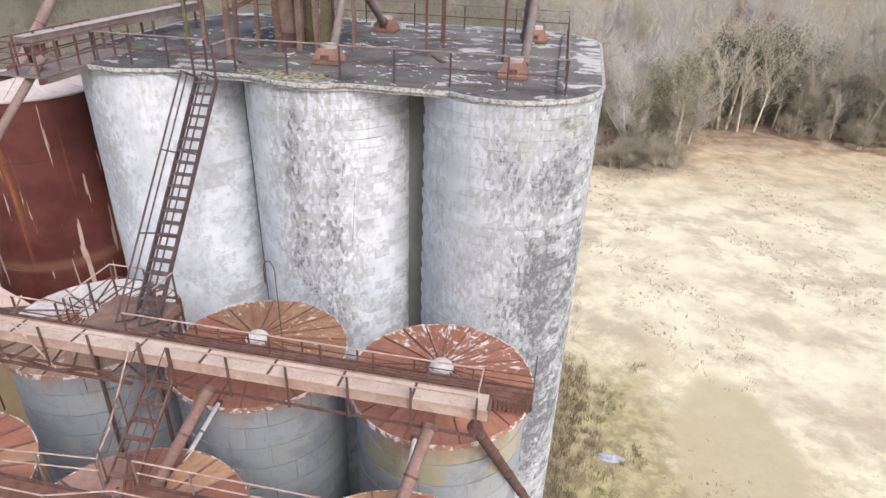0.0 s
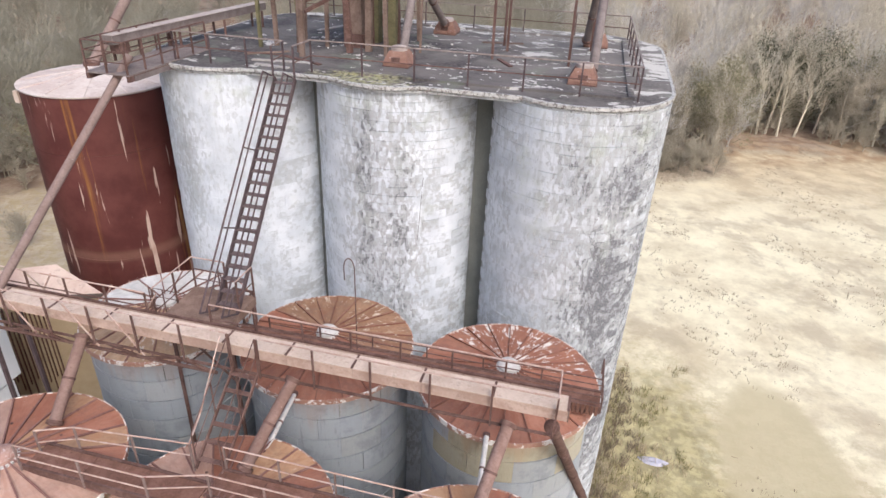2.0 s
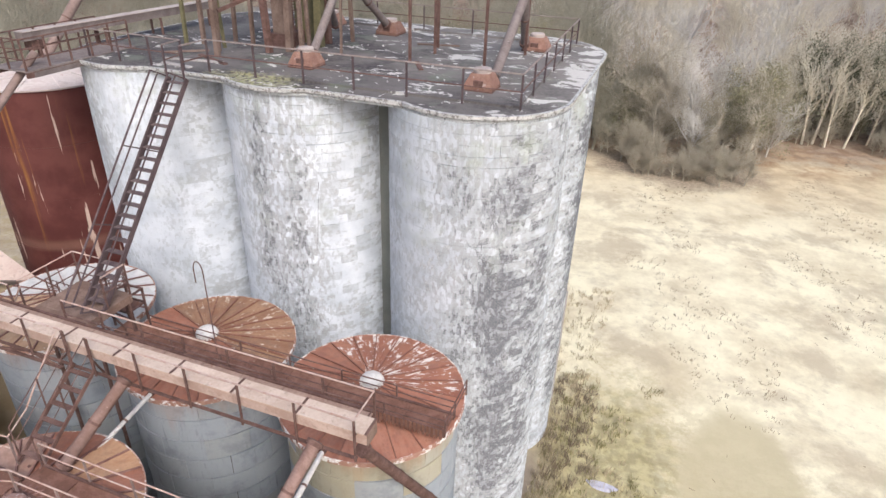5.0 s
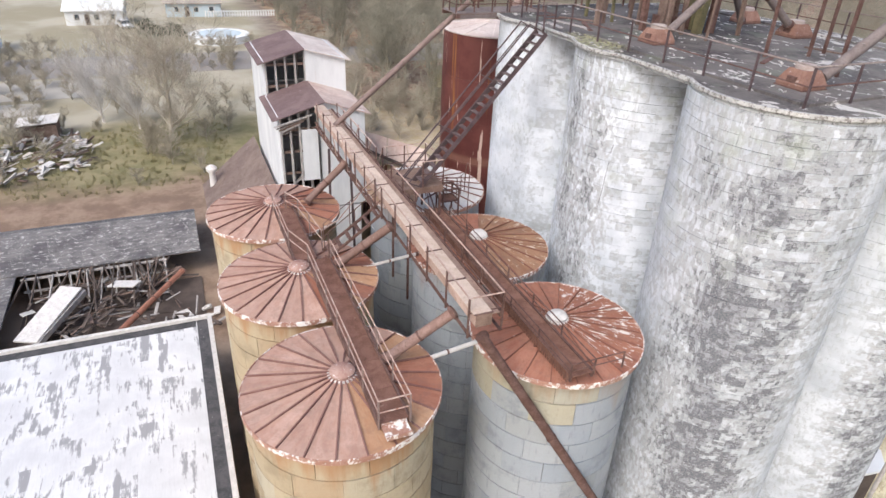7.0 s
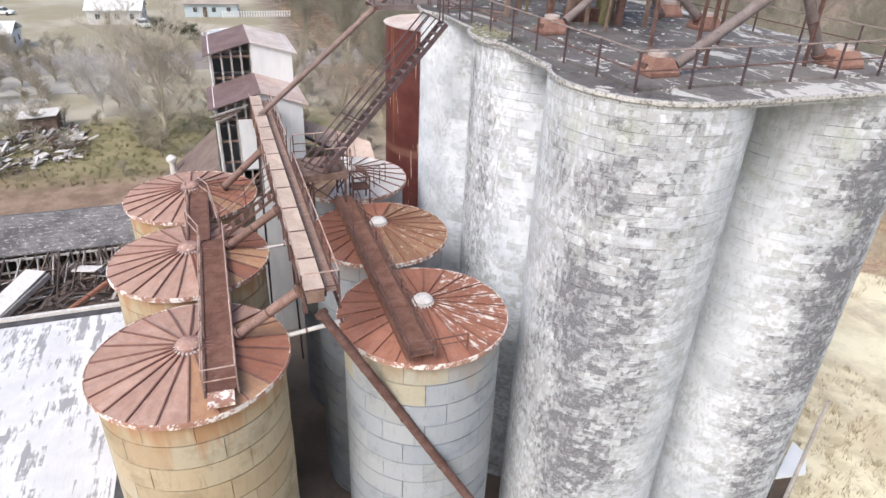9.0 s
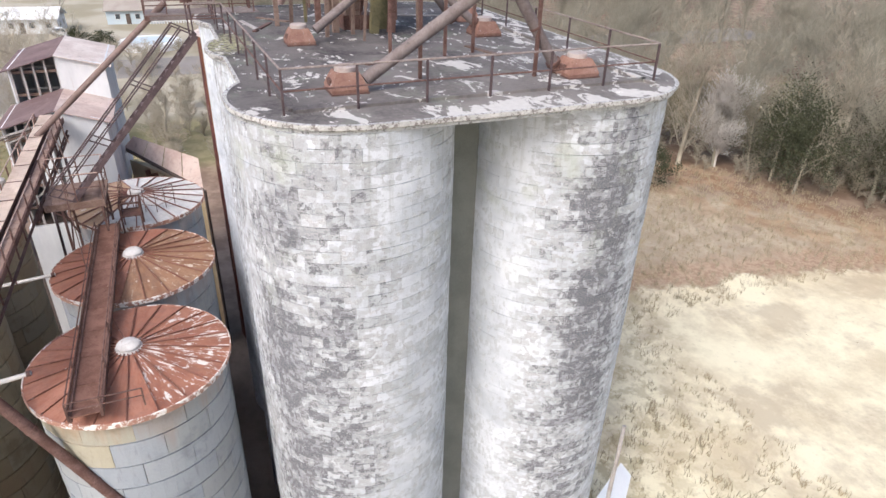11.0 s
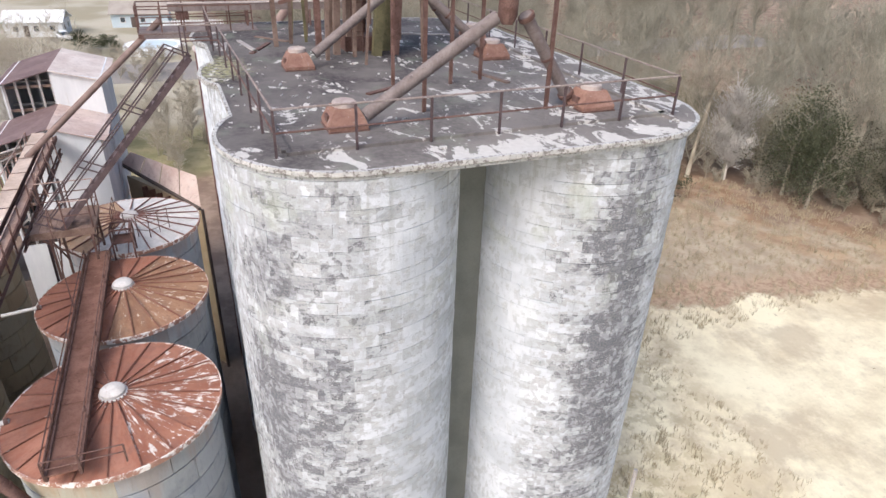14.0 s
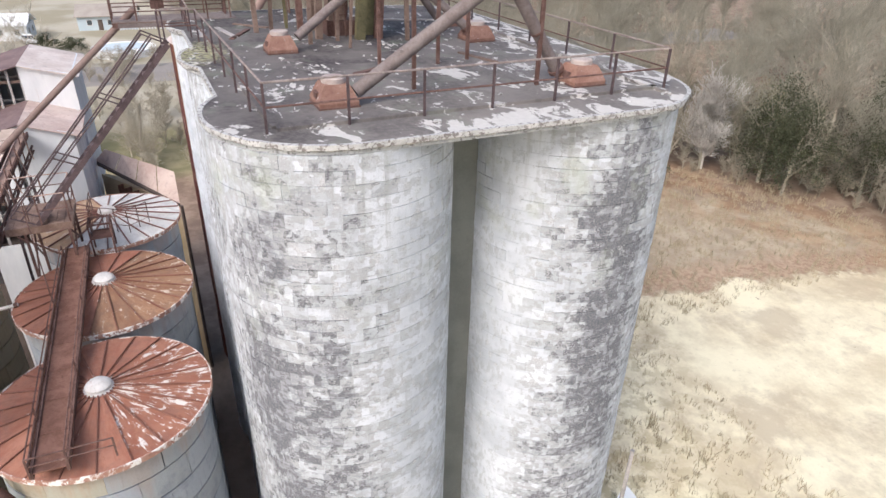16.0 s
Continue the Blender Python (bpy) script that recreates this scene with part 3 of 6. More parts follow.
# ---- round stave silos ----
def stave_material(name, tones, runs):
    k = Mat(name)
    ramp = k.node("ShaderNodeValToRGB")
    ramp.color_ramp.interpolation = "CONSTANT"
    e = ramp.color_ramp.elements
    e[0].color, e[1].color, e[1].position = (*tones[0], 1), (*tones[1], 1), 1.0 / len(tones)
    for n, tone in enumerate(tones[2:]):
        q = e.new((n + 2) / len(tones))
        q.color = (*tone, 1)
    k.put(ramp.inputs[0], k.info)
    n1, n2 = k.noise(1.6, k.scaled(k.pos, (1.0, 1.0, 0.5)), 5, 0.6, 0.4), k.noise(14.0, None, 4, 0.65)
    c = k.mix(k.math("MULTIPLY", k.step(n1, 0.45, 0.7), 0.5), ramp.outputs[0], tones[-1])
    c = k.mix(k.math("MULTIPLY", k.step(k.noise(5.0, k.scaled(k.pos, (1.5, 1.5, 0.25)), 5, 0.65), 0.56, 0.72), 0.45), c, tuple(v * 0.5 for v in tones[0]))
    c = k.mix(k.math("MULTIPLY", n2, 0.30), c, (0.25, 0.2, 0.15))
    c = k.mix(k.math("MULTIPLY", k.step(k.noise(0.7, k.moved(k.pos, (2.0, 6.0, 1.0)), 6, 0.7), 0.50, 0.66), 0.55), c, tuple(v * 0.55 for v in tones[0]))
    drip = k.noise(1.0, k.scaled(k.pos, (2.2, 2.2, 0.15)), 5, 0.6)
    z = k.xyz()[2]
    run = k.step(k.math("ADD", z, k.math("MULTIPLY", drip, 3.2)), RIM + 0.6, RIM + 1.5)
    c = k.mix(k.math("MULTIPLY", run, runs), c, (0.36, 0.19, 0.09))
    return k.done(c, 0.75, 0.0, n2, 0.01)


STAVE_A = stave_material("buff_glazed_stave", [(0.43, 0.345, 0.225), (0.47, 0.385, 0.26), (0.44, 0.35, 0.225), (0.46, 0.41, 0.31), (0.43, 0.325, 0.21), (0.48, 0.41, 0.29), (0.47, 0.39, 0.27)], 0.75)
STAVE_PALE_TAN = stave_material("weathered_tan_stave", [(0.40, 0.37, 0.28), (0.43, 0.40, 0.31), (0.38, 0.36, 0.29), (0.45, 0.41, 0.30), (0.40, 0.39, 0.33)], 0.35)
STAVE_B = stave_material("grey_glazed_stave", [(0.324, 0.364, 0.415), (0.356, 0.393, 0.441), (0.308, 0.352, 0.410), (0.372, 0.406, 0.446), (0.332, 0.372, 0.424), (0.339, 0.368, 0.393), (0.365, 0.397, 0.441)], 0.25)
FLAKED = cone_sheet("flaked_white_rust_sheet", (0.28, 0.11, 0.07), (0.38, 0.18, 0.12), (0.20, 0.07, 0.045), (0.68, 0.63, 0.595), 0.522)
OCHRE = cone_sheet("ochre_rust_sheet", (0.25, 0.125, 0.075), (0.37, 0.23, 0.145), (0.19, 0.075, 0.045), (0.57, 0.48, 0.39), 0.555)
OCHRE_ROOF = cone_sheet("tan_rust_sheet", (0.40, 0.215, 0.125), (0.50, 0.32, 0.20), (0.27, 0.12, 0.07), (0.62, 0.52, 0.45), 0.62)
TAN_SHEET = cone_sheet("pale_tan_sheet", (0.44, 0.28, 0.175), (0.58, 0.42, 0.29), (0.32, 0.16, 0.10), (0.68, 0.60, 0.52), 0.56)
RIB_RED = rust("red_rust_rib", (0.20, 0.085, 0.06), (0.30, 0.15, 0.11), (0.5, 0.42, 0.37), 0.6)
RIB = rust("dark_rust_rib", (0.20, 0.10, 0.085), (0.29, 0.165, 0.14), None)
CAP_RED = rust("faded_red_cap", (0.34, 0.19, 0.155), (0.47, 0.33, 0.285), (0.68, 0.62, 0.59), 0.58, 3.0)
CAP_WHITE = rust("white_cap_paint", (0.58, 0.55, 0.53), (0.73, 0.70, 0.68), (0.38, 0.22, 0.17), 0.62, 3.5)


def stave_silo(c, wall, label, sheet_of, rib, cap, seed, tilt, patch=None):
    rnd = random.Random(seed)
    silo = thing("stave_silo", (c[0], c[1], 0), label, "silo", "round stave silos")
    part("core", Shape().turned(c, [(SMALL_R - 0.06, 0), (SMALL_R - 0.06, RIM - 0.02)], 56), JOINT, silo, "dark recessed joints", True)
    for j, a0, a1, z0, z1, off in courses(SMALL_R, 0.80, 1.28, RIM - 0.03, seed):
        gap = 0.006 / SMALL_R
        part("stave", arc_block(c, SMALL_R - 0.06, a0 + gap, a1 - gap, z0 + 0.024, z1 - 0.024, 0.06 + off, 4), STAVE_PALE_TAN if patch and j < 4 and patch(a0) and (j < 1 or rnd.random() < (0.75, 0.3, 0.25)[j - 1]) else wall, silo)
    n = 22
    R, top, inner = SMALL_R + 0.14, CAP - 0.18, 0.30
    roof = part("roof_ring", Shape().turned(c, [(R - 0.03, RIM - 0.08), (R + 0.05, RIM - 0.08), (R + 0.05, RIM + 0.075), (R + 0.022, RIM + 0.08), (R + 0.022, RIM - 0.02), (R - 0.03, RIM - 0.02)], 66), EDGE_RUST, silo, "chipped rusty roof edge band")
    for i in range(n):
        a0, a1 = tilt + i * math.tau / n, tilt + (i + 1) * math.tau / n
        s, dz = Shape(), rnd.uniform(-0.012, 0.012)
        vs = []
        for r, z in ((inner, top), (R * 0.55, top + (RIM + 0.06 - top) * (R * 0.55 - inner) / (R - inner) - 0.015), (R + 0.02, RIM + 0.06 + dz)):
            for k in range(4):
                a = a0 + (a1 - a0) * k / 3
                vs.append((c[0] + r * math.cos(a), c[1] + r * math.sin(a), z))
        up = len(vs)
        vs += [(x, y, z - 0.02) for x, y, z in vs]
        fs = [(q * 4 + k, q * 4 + 4 + k, q * 4 + 5 + k, q * 4 + 1 + k) for q in (0, 1) for k in range(3)]
        fs += [(8 + k, up + 8 + k, up + 9 + k, 9 + k) for k in range(3)] + [tuple(v + up for v in reversed(f)) for f in fs[:6]]
        s.add(vs, fs)
        part("roof_sheet", s, sheet_of((a0 + a1) / 2, rnd), silo)
        p = Vector((c[0] + (inner + 0.05) * math.cos(a0), c[1] + (inner + 0.05) * math.sin(a0), top + 0.03))
        q = Vector((c[0] + (R + 0.01) * math.cos(a0), c[1] + (R + 0.01) * math.sin(a0), RIM + 0.085))
        part("seam_rib", Shape().beam(p, q, 0.04 if rib is RIB else 0.028, 0.035 if patch else 0.045), rib, silo)
    u = 1.1 if cap is CAP_RED else 1.0
    lid = part("cap", Shape().turned(c, [(0.33 * u, top - 0.06), (0.30 * u, top + 0.08), (0.32 * u, top + 0.09), (0.32 * u, top + 0.12), (0.24 * u, top + 0.20), (0.05, top + 0.23)], 20), cap, silo, "round sheet-metal cap", True)
    part("cap_rim", Shape().turned(c, [(0.325 * u, top - 0.02), (0.37 * u, top - 0.02), (0.37 * u, top + 0.03), (0.325 * u, top + 0.03)], 20), CAP_WHITE, lid, "pale cap rim")
    return silo


EDGE_RUST = rust("chipped_rim", (0.36, 0.19, 0.14), (0.45, 0.27, 0.21), (0.76, 0.72, 0.69), 0.50, 1.7)


def pink(a, rnd):
    return ROOF_PINK if math.cos(a - radians(65)) < 0.45 else OCHRE_ROOF if rnd.random() < 0.5 else ROOF_ORANGE


def half_white(a, rnd):
    return ROOF_WHITE if math.cos(a - radians(80)) > -0.35 else TAN_SHEET


def half_flaked(a, rnd):
    return FLAKED if math.cos(a - radians(80)) > 0.45 else ROOF_ORANGE


def ochre_mix(a, rnd):
    return OCHRE if math.cos(a - radians(75)) > 0.15 else ROOF_ORANGE


# ---- rails, walks and pipes ----
def rail_run(owner, pts, height, mids, post_gap, size=0.05, foot=0.0, pale=None, first=True, last=True, dark=None, mid=None):
    """A guard rail along pts (feet), as parts of owner: posts, a top rail and mid rails for each stretch."""
    for k, (p, q) in enumerate(zip(pts, pts[1:])):
        p, q = Vector(p), Vector(q)
        up = Vector((0, 0, height))
        part("top_rail", Shape().tube(p + up, q + up, size * 0.47, None, 8), pale or STEEL, owner)
        for m in mids:
            part("mid_rail", Shape().tube(p + up * m, q + up * m, size * 0.42, None, 6), mid or STEEL, owner)
        n = max(1, round((q - p).length / post_gap))
        for i in range(n + 1):
            if i == 0 and (k > 0 or not first) or i == n and k == len(pts) - 2 and not last:
                continue
            f = p.lerp(q, i / n)
            part("post", Shape().beam(f - Vector((0, 0, foot)), f + up * 0.985, size, size, (1, 0, 0)), dark or STEEL, owner)


def spout(name, p, q, r, label, mat=None, flange=True):
    ob = thing(name, p, label, "pipe", "spouts and pipes")
    p, q = Vector(p), Vector(q)
    part("tube", Shape().tube(p, q, r, None, 16), mat or STEEL, ob, "", True)
    if flange:
        d = (q - p).normalized()
        for e, s in ((p, 1), (q, -1)):
            part("collar", Shape().tube(e + d * 0.02 * s, e + d * 0.12 * s, r * 1.35, None, 16), STEEL, ob, "bolted pipe collar", True)
        n = int((q - p).length / 2.2)
        for i in range(1, n + 1):
            m = p.lerp(q, i / (n + 1))
            part("band", Shape().tube(m - d * 0.03, m + d * 0.03, r * 1.12, None, 16), STEEL, ob)
    return ob


def grating(owner, lo, hi, plate=None):
    """A walkway floor: side channels, cross bars and plates."""
    (x0, y0), (x1, y1), z = lo[:2], hi[:2], lo[2]
    for yy in (y0, y1):
        part("side_channel", Shape().box((x0, yy - 0.03, z - 0.16), (x1, yy + 0.03, z + 0.05)), STEEL, owner)
    n = int((x1 - x0) / 1.15)
    for i in range(n):
        a, b = x0 + (x1 - x0) * i / n, x0 + (x1 - x0) * (i + 1) / n
        part("floor_plate", Shape().box((a + 0.01, y0 + 0.034, z - 0.03), (b - 0.01, y1 - 0.034, z)), plate or WALK, owner)
        part("bearer", Shape().box((a - 0.03, y0 + 0.032, z - 0.13), (a + 0.03, y1 - 0.032, z - 0.035)), STEEL, owner)


GALLERY_FLOOR = rust("tan_floor_plate", (0.29, 0.19, 0.15), (0.40, 0.28, 0.23), (0.20, 0.10, 0.07), 0.62, 2.2)
BOARD = rust("brown_landing_plate", (0.18, 0.115, 0.09), (0.275, 0.19, 0.155), (0.38, 0.30, 0.26), 0.64, 2.2)
WALK = rust("rusted_floor_plate", (0.155, 0.075, 0.053), (0.245, 0.13, 0.098), (0.34, 0.23, 0.18), 0.64, 2.2)


BROWN_PIPE = rust("brown_rusted_pipe", (0.19, 0.115, 0.095), (0.28, 0.185, 0.16), (0.38, 0.29, 0.26), 0.66, 2.0)
MAUVE_PIPE = rust("mauve_rusted_pipe", (0.215, 0.15, 0.133), (0.30, 0.22, 0.198), (0.45, 0.38, 0.35), 0.66, 2.0)


SIDE_STEEL = rust("faded_trough_side", (0.40, 0.275, 0.225), (0.53, 0.40, 0.34), (0.27, 0.13, 0.095), 0.62, 1.6)


def conveyor_gallery():
    x0, x1, y0, y1, z = -19.4, -0.72, 9.66, 10.66, 14.15
    g = thing("conveyor_gallery", (x0, y0, z), "rusted steel conveyor bridge with pale faded cover plates", "conveyor")
    n = 11
    for i in range(n):
        a, b = x0 + (x1 + 0.25 - x0) * i / n, x0 + (x1 + 0.25 - x0) * (i + 1) / n
        part("cover_plate", Shape().box((a + 0.012, 9.70, z + 0.63), (b - 0.012, 10.22, z + 0.66)), PALE_STEEL, g, "sun-faded pink cover plate")
        part("trough_side", Shape().box((a + 0.004, 9.75, z + 0.30), (b - 0.004, 9.78, z + 0.628)), SIDE_STEEL, g, "faded pink trough side")
        part("trough_side", Shape().box((a + 0.004, 10.15, z + 0.36), (b - 0.004, 10.18, z + 0.628)), STEEL, g)
        part("joint_strap", Shape().box((b - 0.03, 9.69, z + 0.662), (b + 0.03, 10.23, z + 0.675)), STEEL, g)
    part("trough_floor", Shape().box((x0, 9.783, z + 0.36), (x1 + 0.25, 10.147, z + 0.40)), STEEL, g)
    part("end_plate", Shape().box((x1 + 0.252, 9.74, z + 0.30), (x1 + 0.28, 10.19, z + 0.655)), BOARD, g, "brown closed trough end")
    grating(g, (x0, 10.26, z + 0.42), (x1, 10.60, z + 0.42), GALLERY_FLOOR)
    for y in (9.74, 10.64):
        part("lower_chord", Shape().box((x0, y - 0.04, z - 0.44), (-9.4, y + 0.04, z - 0.38)), STEEL, g)
        part("upper_chord", Shape().box((x0, y - 0.045, z - 0.19), (x1, y + 0.045, z - 0.17 + 0.0)), STEEL, g)
        m = 9
        for i in range(m):
            a, b = x0 + (-9.4 - x0) * i / m, x0 + (-9.4 - x0) * (i + 1) / m
            p, q = ((a, y, z - 0.41), (b, y, z - 0.18)) if i % 2 else ((a, y, z - 0.18), (b, y, z - 0.41))
            part("lattice_bar", Shape().beam(p, q, 0.05, 0.05), STEEL, g)
    rail_run(g, [(-8.9, 9.66, z), (x0 + 1.0, 9.66, z)], 1.02, (), 1.35, 0.045, 0.2, PALE_RAIL)
    rail_run(g, [(-8.1, 9.66, z), (x1, 9.66, z)], 1.02, (), 1.35, 0.045, 0.2, PALE_RAIL)
    rail_run(g, [(x0 + 1.0, 10.64, z), (-11.95, 10.64, z)], 1.02, (0.55,), 1.35, 0.045, 0.1, PALE_RAIL)
    rail_run(g, [(-10.0, 10.64, z), (x1, 10.64, z), (x1, 9.66, z)], 1.02, (0.55,), 1.35, 0.045, 0.1, PALE_RAIL, last=False)
    for x in (-18.0, -16.0, -14.0, -12.6):
        part("knee_brace", Shape().beam((x, 10.8, z - 0.35), (x + 0.9, 10.8, z + 0.95), 0.035, 0.035), PALE_RAIL, g)
        part("knee_brace", Shape().beam((x + 0.2, 9.70, z + 0.95), (x + 1.1, 9.70, z - 0.3), 0.035, 0.035), PALE_RAIL, g)
    # trestle legs down to the ground between the two rows
    for x in (-16.6,):
        for y, lean in ((9.75, -0.25), (10.73, 0.25)):
            part("leg", Shape().beam((x, y + lean, 0), (x, y, z - 0.6), 0.10, 0.10, (1, 0, 0)), STAIR_STEEL, g)
    return g


PALE_RAIL = rust("pale_rusted_rail", (0.42, 0.27, 0.22), (0.58, 0.46, 0.41), (0.25, 0.11, 0.08), 0.6, 4.0)


def row_walk_a():
    z = CAP - 0.18
    g = thing("walkway", (-8, 7.2, z), "rusted steel walkway over the near row of silos", "walkway", "silo walkways")
    grating(g, (-8.2, 6.98, z), (0.2, 7.76, z))
    grating(g, (-12.7, 6.55, z + 0.02), (-8.25, 7.29, z + 0.02))
    rail_run(g, [(0.22, 7.78, z), (0.22, 6.96, z), (-8.0, 6.96, z), (-9.3, 6.53, z), (-12.7, 6.5, z)], 0.74, (0.5,), 1.4, 0.042, 0.15, PALE_RAIL, dark=MAUVE_PIPE, mid=PALE_RAIL)
    rail_run(g, [(0.22, 7.78, z), (-8.1, 7.78, z)], 0.74, (0.5,), 1.4, 0.042, 0.15, PALE_RAIL, dark=MAUVE_PIPE, mid=PALE_RAIL, first=False)
    part("top_rail", Shape().bent([(-8.9, 7.65, z + 0.74), (-9.0, 8.3, z + 1.0), (-9.05, 9.6, 15.1)], 0.022), PALE_RAIL, g)
    rail_run(g, [(-8.9, 7.65, z), (-11.8, 7.35, z), (-12.6, 7.0, z)], 0.74, (0.5,), 1.4, 0.042, 0.15, PALE_RAIL, dark=MAUVE_PIPE, mid=PALE_RAIL)
    part("end_tray", Shape().box((0.24, 7.02, z - 0.1), (0.72, 7.67, z - 0.06)).box((0.24, 7.02, z - 0.06), (0.28, 7.67, z + 0.02)).box((0.68, 7.02, z - 0.06), (0.72, 7.67, z + 0.02)), EDGE_RUST, g, "small flaking end tray")
    for x, y in ROW_A:
        for dy in (0.45, 1.12):
            part("stool", Shape().box((x + 0.6, y + dy - 0.03, RIM + 0.05), (x + 0.66, y + dy + 0.03, z - 0.16)), STEEL, g)
            part("stool", Shape().box((x - 0.9, y + dy - 0.03, RIM + 0.05), (x - 0.84, y + dy + 0.03, z - 0.16)), STEEL, g)
    # short flight up to the conveyor bridge
    st = thing("short_stair", (-8.5, 8.6, z), "short rusted steel flight between walkways", "stair", "steel stairs")
    for x in (-8.85, -8.15):
        part("stringer", Shape().beam((x, 7.65, z - 0.05), (x, 9.7, 14.12), 0.04, 0.10), STEEL, st)
    for i in range(6):
        f = (i + 0.5) / 6
        y, zz = 7.65 + 2.05 * f, z + (14.15 - z) * f
        part("tread", Shape().box((-8.82, y - 0.07, zz - 0.012), (-8.18, y + 0.07, zz + 0.012)), STEEL, st)
    rail_run(st, [(-8.85, 7.72, z), (-8.85, 9.66, 14.15)], 1.0, (0.5,), 1.2, 0.03, 0)
    rail_run(st, [(-8.15, 7.72, z), (-8.15, 9.66, 14.15)], 1.0, (0.5,), 1.2, 0.03, 0)


def row_walk_b():
    z = CAP - 0.04
    g = thing("walkway", (-5, 12.6, z), "dark rusted steel walkway over the far row of silos", "walkway", "silo walkways")
    grating(g, (-10.6, 12.28, z), (0.45, 12.98, z))
    rail_run(g, [(-9.9, 12.25, z), (0.45, 12.25, z), (0.45, 13.0, z), (0.45, 13.95, z)], 0.44, (0.5,), 1.7, 0.04, 0.1)
    rail_run(g, [(0.45, 13.0, z), (-9.7, 13.0, z)], 0.44, (0.5,), 1.7, 0.04, 0.1, first=False)
    for x, y in ROW_B:
        for dy in (-1.22, -0.53):
            for dx in (0.8, -0.8):
                if x + dx > -10.6:
                    part("stool", Shape().box((x + dx - 0.03, y + dy - 0.03, RIM), (x + dx + 0.03, y + dy + 0.03, z - 0.16)), STEEL, g)
    for k in range(88):
        x = -10.3 + k * 0.122
        part("slat", Shape().box((x, 12.205, z - 0.2), (x + 0.07, 12.222, z + 0.12)), WALK, g)
    part("toe_bar", Shape().box((-10.35, 12.224, z + 0.07), (0.45, 12.236, z + 0.12)), STEEL, g)
    p = thing("stair_landing", (-11.0, 11.6, 14.1), "brown plated steel landing between conveyor bridge and stair", "landing")
    for k in range(8):
        part("deck_plate", Shape().box((-11.95, 10.80 + 0.25 * k, 14.06), (-9.92, 11.04 + 0.25 * k, 14.10)), BOARD, p)
    for y in (10.85, 12.0, 12.72):
        part("bearer", Shape().box((-11.95, y - 0.04, 13.84), (-9.92, y + 0.04, 14.055)), BOARD, p)
    for x in (-11.90, -9.97):
        for y, w in ((10.895, 1.06), (12.045, 0.63)):
            part("side_channel", Shape().box((x - 0.04, y, 13.84), (x + 0.04, y + w, 14.055)), BOARD, p)
        part("leg", Shape().box((x - 0.04, 12.60, RIM + 0.05), (x + 0.04, 12.68, 13.838)), STEEL, p)
        part("leg", Shape().box((x - 0.04, 11.30, 9.0), (x + 0.04, 11.38, 13.838)), STEEL, p)
    for q, r in (((-11.85, 12.64, 12.6), (-10.05, 12.64, 13.8)), ((-10.05, 12.64, 12.6), (-11.85, 12.64, 13.8)), ((-9.97, 12.58, 12.6), (-9.97, 11.1, 13.8)), ((-11.9, 11.34, 12.0), (-10.0, 11.34, 13.8)), ((-10.0, 11.34, 12.0), (-11.9, 11.34, 13.8))):
        part("brace", Shape().beam(q, r, 0.05, 0.05), STEEL, p)
    rail_run(p, [(-11.92, 10.9, 14.1), (-11.92, 12.75, 14.1), (-10.85, 12.75, 14.1)], 1.05, (0.30, 0.62), 0.75, 0.045, 0, PALE_RAIL)
    rail_run(p, [(-9.95, 12.75, 14.1), (-9.95, 11.9, 14.1)], 1.05, (0.5,), 0.6, 0.045, 0, PALE_RAIL)
    f = thing("hatch_frame", (HATCH[0], HATCH[1], RIM + 0.2), "small rusted steel hatch frame on the silo roof", "frame")
    for dx in (-0.35, 0.35):
        for dy in (-0.35, 0.35):
            part("upright", Shape().box((HATCH[0] + dx - 0.03, HATCH[1] + dy - 0.03, RIM + 0.05), (HATCH[0] + dx + 0.03, HATCH[1] + dy + 0.03, 13.55)), STEEL, f)
    for z in (13.0, 13.52):
        for s in (-0.35, 0.35):
            part("bar", Shape().box((HATCH[0] - 0.318, HATCH[1] + s - 0.025, z - 0.03), (HATCH[0] + 0.318, HATCH[1] + s + 0.025, z + 0.03)), STEEL, f)
            part("bar", Shape().box((HATCH[0] + s - 0.025, HATCH[1] - 0.318, z - 0.03), (HATCH[0] + s + 0.025, HATCH[1] + 0.318, z + 0.03)), STEEL, f)
    part("hatch_plate", Shape().box((HATCH[0] - 0.3, HATCH[1] - 0.3, 12.97), (HATCH[0] + 0.3, HATCH[1] + 0.3, 12.99)), WALK, f)
    # thin cage of bars round the pale silo's cap
    c = thing("cap_cage", (-13.2, 14.3, CAP), "small cage of thin rusted bars", "guard rail")
    rail_run(c, [(-13.9, 13.0, CAP - 0.3), (-12.4, 13.0, CAP - 0.3), (-12.0, 14.3, CAP - 0.5), (-12.7, 15.0, CAP - 0.55)], 1.0, (0.35, 0.7), 0.5, 0.03)


